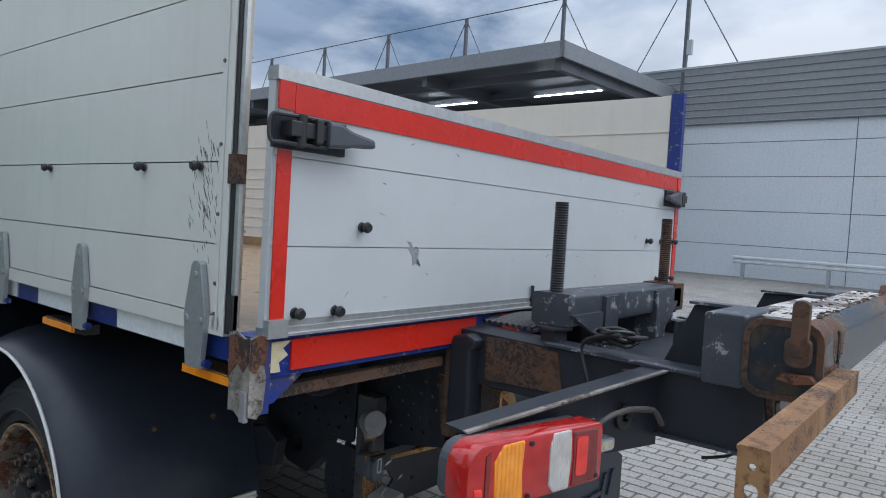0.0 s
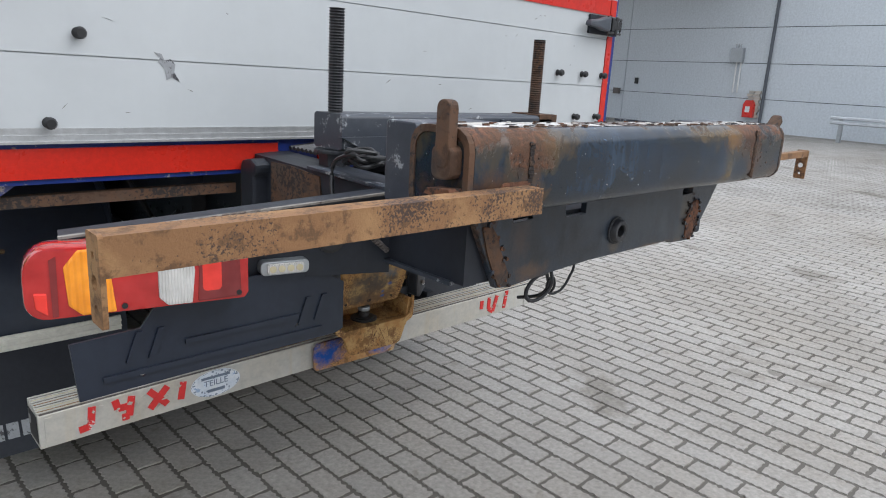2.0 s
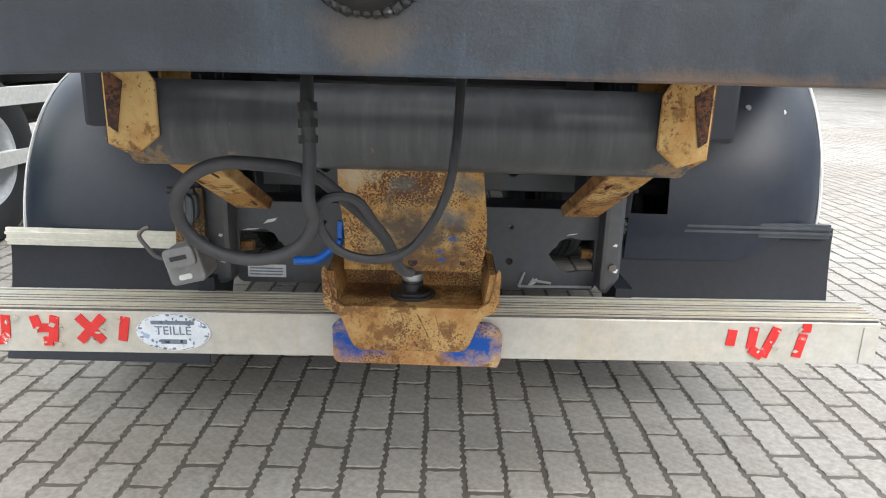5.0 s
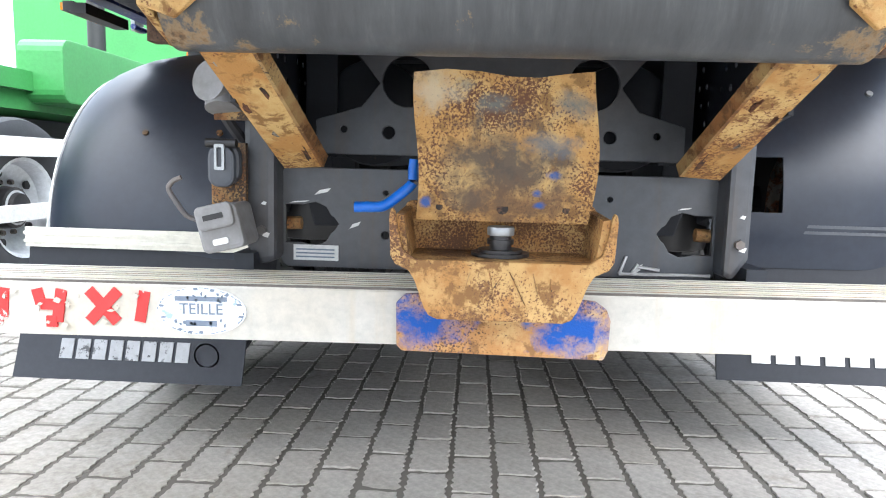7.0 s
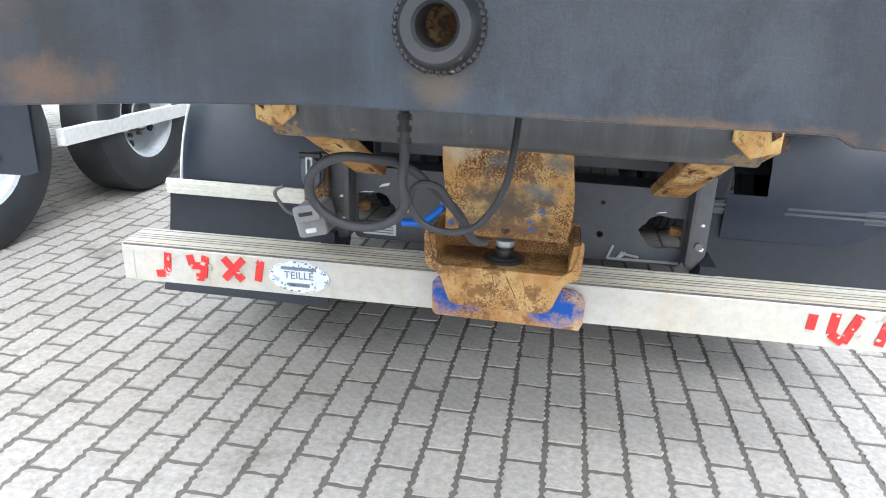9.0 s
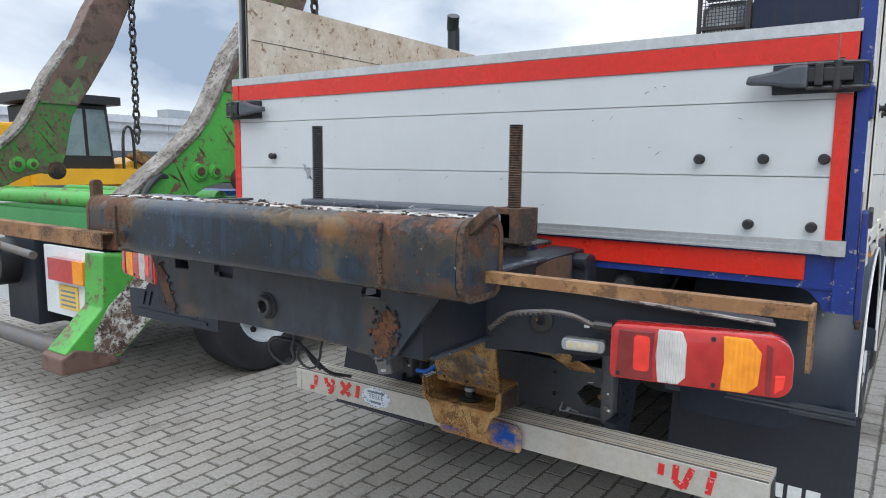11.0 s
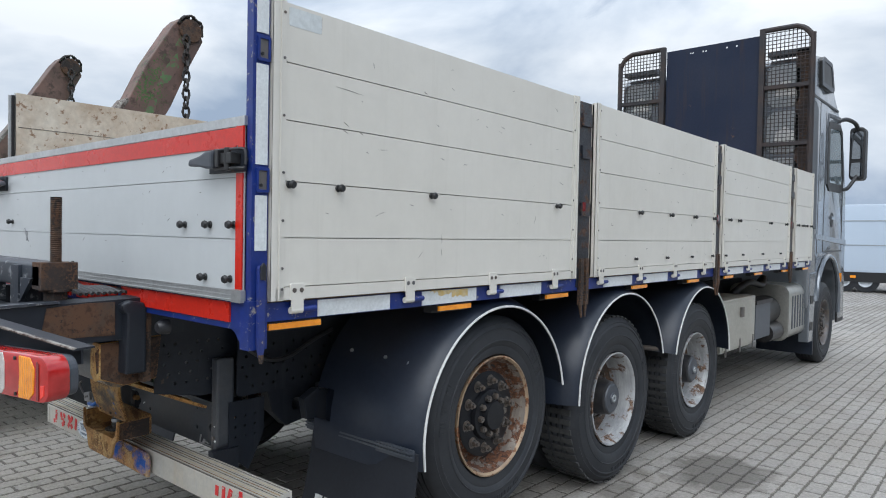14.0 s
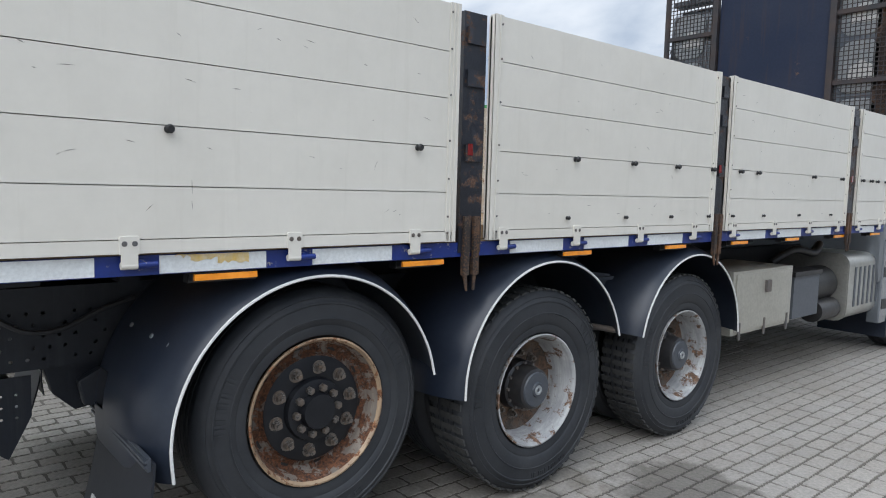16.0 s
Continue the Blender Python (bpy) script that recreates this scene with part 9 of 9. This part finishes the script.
for y in (1.35, 2.75):
    for x, sgn in ((-2.62, 1), (-5.40, -1)):
        w = part("wheel", lathe([(-0.02, 0.28), (0.0, 0.32), (0.01, 0.42), (-0.02, 0.50), (-0.05, 0.515), (-0.26, 0.515), (-0.30, 0.46), (-0.30, 0.28)], y, 0.515, 40, None, 1), RUBBER, loader, "worn tyre with a silver rim", smooth=True)
        w.matrix_basis = Matrix.Translation((x, 0, 0)) if sgn > 0 else Matrix.Translation((x + 0.0, 2 * y, 0)) @ pose(0, 0, 0, 0, 0, 180)
        part("rim", lathe([(-0.03, 0.282), (-0.01, 0.29), (-0.02, 0.27), (-0.10, 0.25), (-0.14, 0.19), (-0.14, 0.11), (-0.06, 0.10), (-0.05, 0.0)], y, 0.515, 32), RIM_BRIGHT, w, smooth=True)
        part("hub", lathe([(-0.142, 0.125), (-0.07, 0.118), (-0.062, 0.09), (-0.035, 0.082), (-0.030, 0.0)], y, 0.515, 24), HUB, w, "dark greasy hub", smooth=True)
        for k in range(10):
            a = 2 * math.pi * k / 10
            part("wheel_nut", rod((-0.142, y + 0.152 * math.cos(a), 0.515 + 0.152 * math.sin(a)), (-0.115, y + 0.152 * math.cos(a), 0.515 + 0.152 * math.sin(a)), 0.015, 6), NUT, w)
            if k % 2:
                part("rim_hole", rod((-0.128, y + 0.212 * math.cos(a), 0.515 + 0.212 * math.sin(a)), (-0.112, y + 0.212 * math.cos(a), 0.515 + 0.212 * math.sin(a)), 0.026, 14), BLACK, w)
for y0, z0, z1 in ((1.92, 0.445, 0.535), (2.25, 0.81, 0.92)):
    part("side_guard", box(-2.66, -2.61, y0, 6.0, z0, z1), EDGE_WHITE, loader, "pale side guard rail", bevel=0.008)
part("loader_mudguard", plate("x", -2.9, -2.55, [(0.70, 0.72), (0.72, 0.62), (0.60, 0.55), (0.55, 0.78)]), FENDER, loader)
green_cab = part("cab", box(-5.3, -2.8, 6.6, 8.9, 0.8, 2.75), GREEN_CLEAN, loader, "green cab", bevel=0.08)
part("cab_window", box(-2.802, -2.795, 7.3, 8.5, 1.75, 2.5), GLASS, green_cab)
part("tank_green", plate("x", -2.95, -2.65, rounded(3.2, 6.3, 1.15, 1.55, 0.08)), GREEN_CLEAN, loader, bevel=0.01)
part("exhaust_stack", hose([(-3.5, 5.1, 1.2), (-3.5, 5.1, 3.1), (-3.5, 5.08, 3.28), (-3.45, 5.02, 3.42)], 0.075, 12), BLACK, loader, "black exhaust stack", smooth=True)
part("hydraulic_hose", hose([(-2.72, 0.45, 1.10), (-2.62, 0.35, 1.35), (-2.66, 0.50, 1.50), (-2.70, 0.62, 1.45)], 0.022, 8), HOSE, loader, smooth=True)
part("blue_crate", box(-4.1, -3.4, 1.4, 1.9, 1.24, 1.36), BLUE, loader)
for k in range(5):
    part("crate_slot", box(-4.05 + k * 0.14, -3.97 + k * 0.14, 1.392, 1.401, 1.26, 1.34), EDGE_WHITE, loader)

# ---------- yellow wheel loader further off ----------
yl = thing("wheel_loader", "yellow wheel loader with a dark glazed cab", "loader", m=pose(-12.6, 3.25, 0, 0, 0, 0))
part("engine_hood", plate("x", -1.0, 0.9, [(-2.2, 1.1), (-2.2, 2.05), (-1.9, 2.22), (0.35, 2.32), (0.45, 1.1)]), YELLOW, yl, bevel=0.06)
part("hood_grille", plate("x", 0.895, 0.91, rounded(-0.95, -0.25, 1.45, 2.05, 0.05)), DARK_GREY, yl)
part("hood_badge", box(0.90, 0.915, 0.02, 0.40, 1.85, 2.15), DARK_GREY, yl)
part("hood_badge_bar", box(0.914, 0.922, 0.08, 0.34, 1.94, 2.06), EDGE_WHITE, yl)
part("exhaust", hose([(0.35, -0.05, 2.25), (0.35, -0.05, 2.62), (0.35, -0.15, 2.82)], 0.10, 10), BLACK, yl, smooth=True)
lcab = part("operator_cab", plate("x", -0.75, 0.75, [(0.85, 1.25), (0.75, 2.72), (1.95, 2.76), (2.10, 1.25)]), BLACK, yl, bevel=0.05)
part("cab_roof", box(-0.9, 0.9, 0.45, 2.15, 2.74, 2.90), BLACK, yl, bevel=0.05)
part("cab_pane", plate("x", 0.752, 0.762, [(0.98, 1.75), (0.90, 2.62), (1.45, 2.64), (1.48, 1.75)]), CAB_GLASS, lcab)
part("cab_pane", plate("x", 0.752, 0.762, [(1.55, 1.75), (1.52, 2.64), (1.88, 2.64), (1.98, 1.75)]), CAB_GLASS, lcab)
part("platform", box(-1.1, 1.1, 0.4, 2.4, 1.20, 1.50), YELLOW, yl, bevel=0.04)
part("handrail", hose([(1.0, 2.1, 1.3), (1.0, 2.12, 2.2), (1.0, 2.3, 2.25), (1.0, 2.35, 1.4)], 0.03, 6), BLACK, yl, smooth=True)
part("front_frame", plate("x", -0.6, 0.6, [(2.3, 0.8), (2.3, 1.6), (2.9, 1.75), (3.9, 1.2), (3.9, 0.8)]), YELLOW, yl, bevel=0.04)
part("lift_arm", plate("x", 0.5, 0.7, [(2.4, 1.75), (2.6, 1.9), (4.6, 0.9), (4.5, 0.6)]), BRACKET, yl, bevel=0.02)
part("bucket", plate("x", -1.4, 1.4, [(4.4, 0.1), (5.5, 0.12), (5.4, 0.2), (4.9, 0.35), (4.6, 1.2), (4.4, 1.2)]), DARK_GREY, yl, bevel=0.02)
for y in (-1.2, 3.0):
    for x in (0.75, -1.30):
        part("wheel", lathe([(0, 0.35), (0.02, 0.6), (0, 0.78), (0.10, 0.80), (0.45, 0.80), (0.55, 0.72), (0.55, 0.35), (0.40, 0.30), (0.40, 0.0)], y, 0.80, 32), RUBBER, yl, smooth=True).location.x = x

# ---------- far things ----------
far_wall = thing("far_building", "long pale industrial building in the distance", "building")
for i in range(12):
    part("wall_panel", box(-46, -45, -14 + i * 7.0, -7.04 + i * 7.0, 0, 4.6), PALE_WALL, far_wall)
part("roof_edge", box(-46.2, -44.8, -14, 70, 4.6, 5.1), PALE_WALL, far_wall)
part("roof_band", box(-44.9, -44.78, -14, 70, 4.0, 4.12), CLAD, far_wall)
part("dark_base", box(-44.95, -44.9, -14, 70, 0.0, 2.6), DARK_GREY, far_wall)
for i in range(6):
    part("rooftop_unit", box(-48, -46.6, 2 + i * 9, 4 + i * 9, 5.0, 5.9), CLAD, far_wall)
part("antenna", rod((-46, 17, 5), (-46, 17, 9), 0.06, 6), DARK_GREY, far_wall)

van = thing("parked_van", "pale blue-white panel van parked in the yard", "van", m=pose(-1.55, 23.0, 0, 0, 0, 0))
vb = part("body", plate("y", 0.0, 2.1, rounded(0.0, 6.2, 0.62, 2.72, 0.12)), VAN_WHITE, van, bevel=0.03, smooth=True)
part("body_rib", box(0.1, 6.1, -0.012, 0.0, 2.20, 2.225), CLAD, vb)
part("body_rib", box(0.1, 6.1, -0.012, 0.0, 1.45, 1.475), CLAD, vb)
part("skirt", box(0.05, 6.15, 0.02, 2.08, 0.32, 0.66), BLACK, van, bevel=0.02)
part("marker_lamp", box(0.55, 0.70, -0.03, 0.02, 0.44, 0.52), AMBER, van)
for x in (0.35, 0.95, 4.9):
    w = part("wheel", lathe([(0, 0.2), (0.01, 0.33), (0.06, 0.36), (0.22, 0.36), (0.25, 0.2), (0.1, 0.15), (0.05, 0.0)], 0, 0.36, 24), RUBBER, van, smooth=True)
    part("rim", lathe([(0.262, 0.20), (0.256, 0.17), (0.22, 0.15), (0.21, 0.06), (0.24, 0.05), (0.24, 0.0)], 0, 0.36, 20), RIM_BRIGHT, w, "silver rim", smooth=True)
    w.matrix_basis = pose(x, 0.3, 0, 0, 0, -90)

tree = thing("far_tree", "small bare-looking tree beyond the yard", "tree", m=pose(-2.0, 60, 0))
part("trunk", rod((0, 0, 0), (0.2, 0, 3.0), 0.16, 8, None, 0.08), BARK, tree)
bm = bmesh.new()
for k in range(420):
    a, h = random.uniform(0, 6.28), random.uniform(0, 1)
    r = 2.6 * math.sqrt(random.random()) * (1 - 0.5 * h)
    c = Vector((r * math.cos(a), r * math.sin(a), 2.6 + 3.0 * h + random.uniform(-0.4, 0.4)))
    d = Vector((random.uniform(-1, 1), random.uniform(-1, 1), random.uniform(-1, 1))).normalized() * 0.16
    e = d.orthogonal().normalized() * 0.12
    bm.faces.new([bm.verts.new(c + o) for o in (d, e, -d, -e)])
part("crown", bm, LEAF, tree)
for k in range(14):
    a = k * 0.9
    part("limb", rod((0.15, 0, 2.0 + 0.1 * k), (1.6 * math.cos(a), 1.6 * math.sin(a), 3.4 + 0.16 * k), 0.05, 6, None, 0.015), BARK, tree)


# ---------- pavers ----------
def paver_outline():
    """A stone with worn, ragged edges and wide sanded joints."""
    w, h = PAVER_X / 2 - 0.0080, PAVER_Y / 2 - 0.0074
    right = [(w + (0.0034 if k % 2 else -0.0034), h * (-1 + k * 2 / 13)) for k in range(13)]
    top = [(w, h), (w * 0.5, h - 0.0015), (0, h + 0.0015), (-w * 0.5, h - 0.0015)]
    return right + top + [(-x, -y) for x, y in right] + [(-x, -y) for x, y in top]


outline = np.array(paver_outline())
n_side = len(outline)
local = np.vstack([np.column_stack([outline, np.full(n_side, -0.0060)]), np.column_stack([outline * np.array([0.975, 0.986]), np.zeros(n_side)])])
quads = [(i, (i + 1) % n_side, n_side + (i + 1) % n_side, n_side + i) for i in range(n_side)]
cap = tuple(n_side + i for i in range(n_side))
rng = np.random.default_rng(4)


def ragged(count):
    """Chance offsets of the outline, the same for foot and top of a stone."""
    d = rng.normal(0, 0.0015, (count, n_side, 2))
    d = np.clip(d, -0.0048, 0.0048)
    return np.concatenate([d, d * 1.15], axis=1)


singles = []
for d in ragged(6):
    me = bpy.data.meshes.new("paver")
    me.from_pydata([(x + u, y + v, z) for (x, y, z), (u, v) in zip(local.tolist(), d.tolist())], [], [*quads, cap])
    me.materials.append(PAVER)
    singles.append(me)

spots, close = [], []
cols = range(int(NEAR[0] / PAVER_X), int(NEAR[1] / PAVER_X))
rows_ = range(int(NEAR[2] / PAVER_Y), int(NEAR[3] / PAVER_Y))
for i in cols:
    for j in rows_:
        x, y = i * PAVER_X - 0.0335, (j + (0.5 if i % 2 else 0)) * PAVER_Y + 0.043
        if -1.05 < x < 1.1 and 0.45 < y < 1.30 and len(close) < 300:
            close.append((x, y))
        else:
            spots.append((x, y))
lift_z = rng.normal(0, 0.0008, len(spots))
tilt = rng.normal(0, 0.006, (len(spots), 2))
spin_ = rng.normal(0, 0.008, len(spots))
base = np.array(spots)
c, s_ = np.cos(spin_)[:, None], np.sin(spin_)[:, None]
wear = ragged(len(spots))
lx, ly = local[None, :, 0] + wear[:, :, 0], local[None, :, 1] + wear[:, :, 1]
px = base[:, :1] + lx * c - ly * s_
py = base[:, 1:] + lx * s_ + ly * c
pz = local[None, :, 2] + lift_z[:, None] + tilt[:, :1] * local[None, :, 0] + tilt[:, 1:] * local[None, :, 1]
verts = np.stack([px, py, pz], axis=2).reshape(-1, 3)
count = len(spots)
step = np.arange(count)[:, None] * len(local)
quad_idx = (np.array(quads).reshape(1, -1) + step).reshape(count, -1)
cap_idx = np.array(cap).reshape(1, -1) + step
loops = np.concatenate([quad_idx, cap_idx], axis=1).reshape(-1)
sizes = np.tile(np.array([4] * len(quads) + [n_side]), count)
many = bpy.data.meshes.new("pavers")
many.vertices.add(len(verts))
many.vertices.foreach_set("co", verts.astype(np.float32).ravel())
many.loops.add(len(loops))
many.loops.foreach_set("vertex_index", loops.astype(np.int32))
many.polygons.add(len(sizes))
many.polygons.foreach_set("loop_start", np.concatenate([[0], np.cumsum(sizes)[:-1]]).astype(np.int32))
many.update(calc_edges=True)
many.shade_flat()
many.materials.append(PAVER)
field = new("pavers", many)
field.parent = ground
tagged(field, "grey concrete pavers with wavy edges", kind="stuff")
for k, (x, y) in enumerate(close):
    stone = new("paver", singles[k % 6])
    stone.parent = ground
    stone.matrix_basis = Matrix.Translation((x, y, float(rng.normal(0, 0.0011)))) @ pose(0, 0, 0, float(rng.normal(0, 0.35)), float(rng.normal(0, 0.35)), float(rng.normal(0, 0.4)))
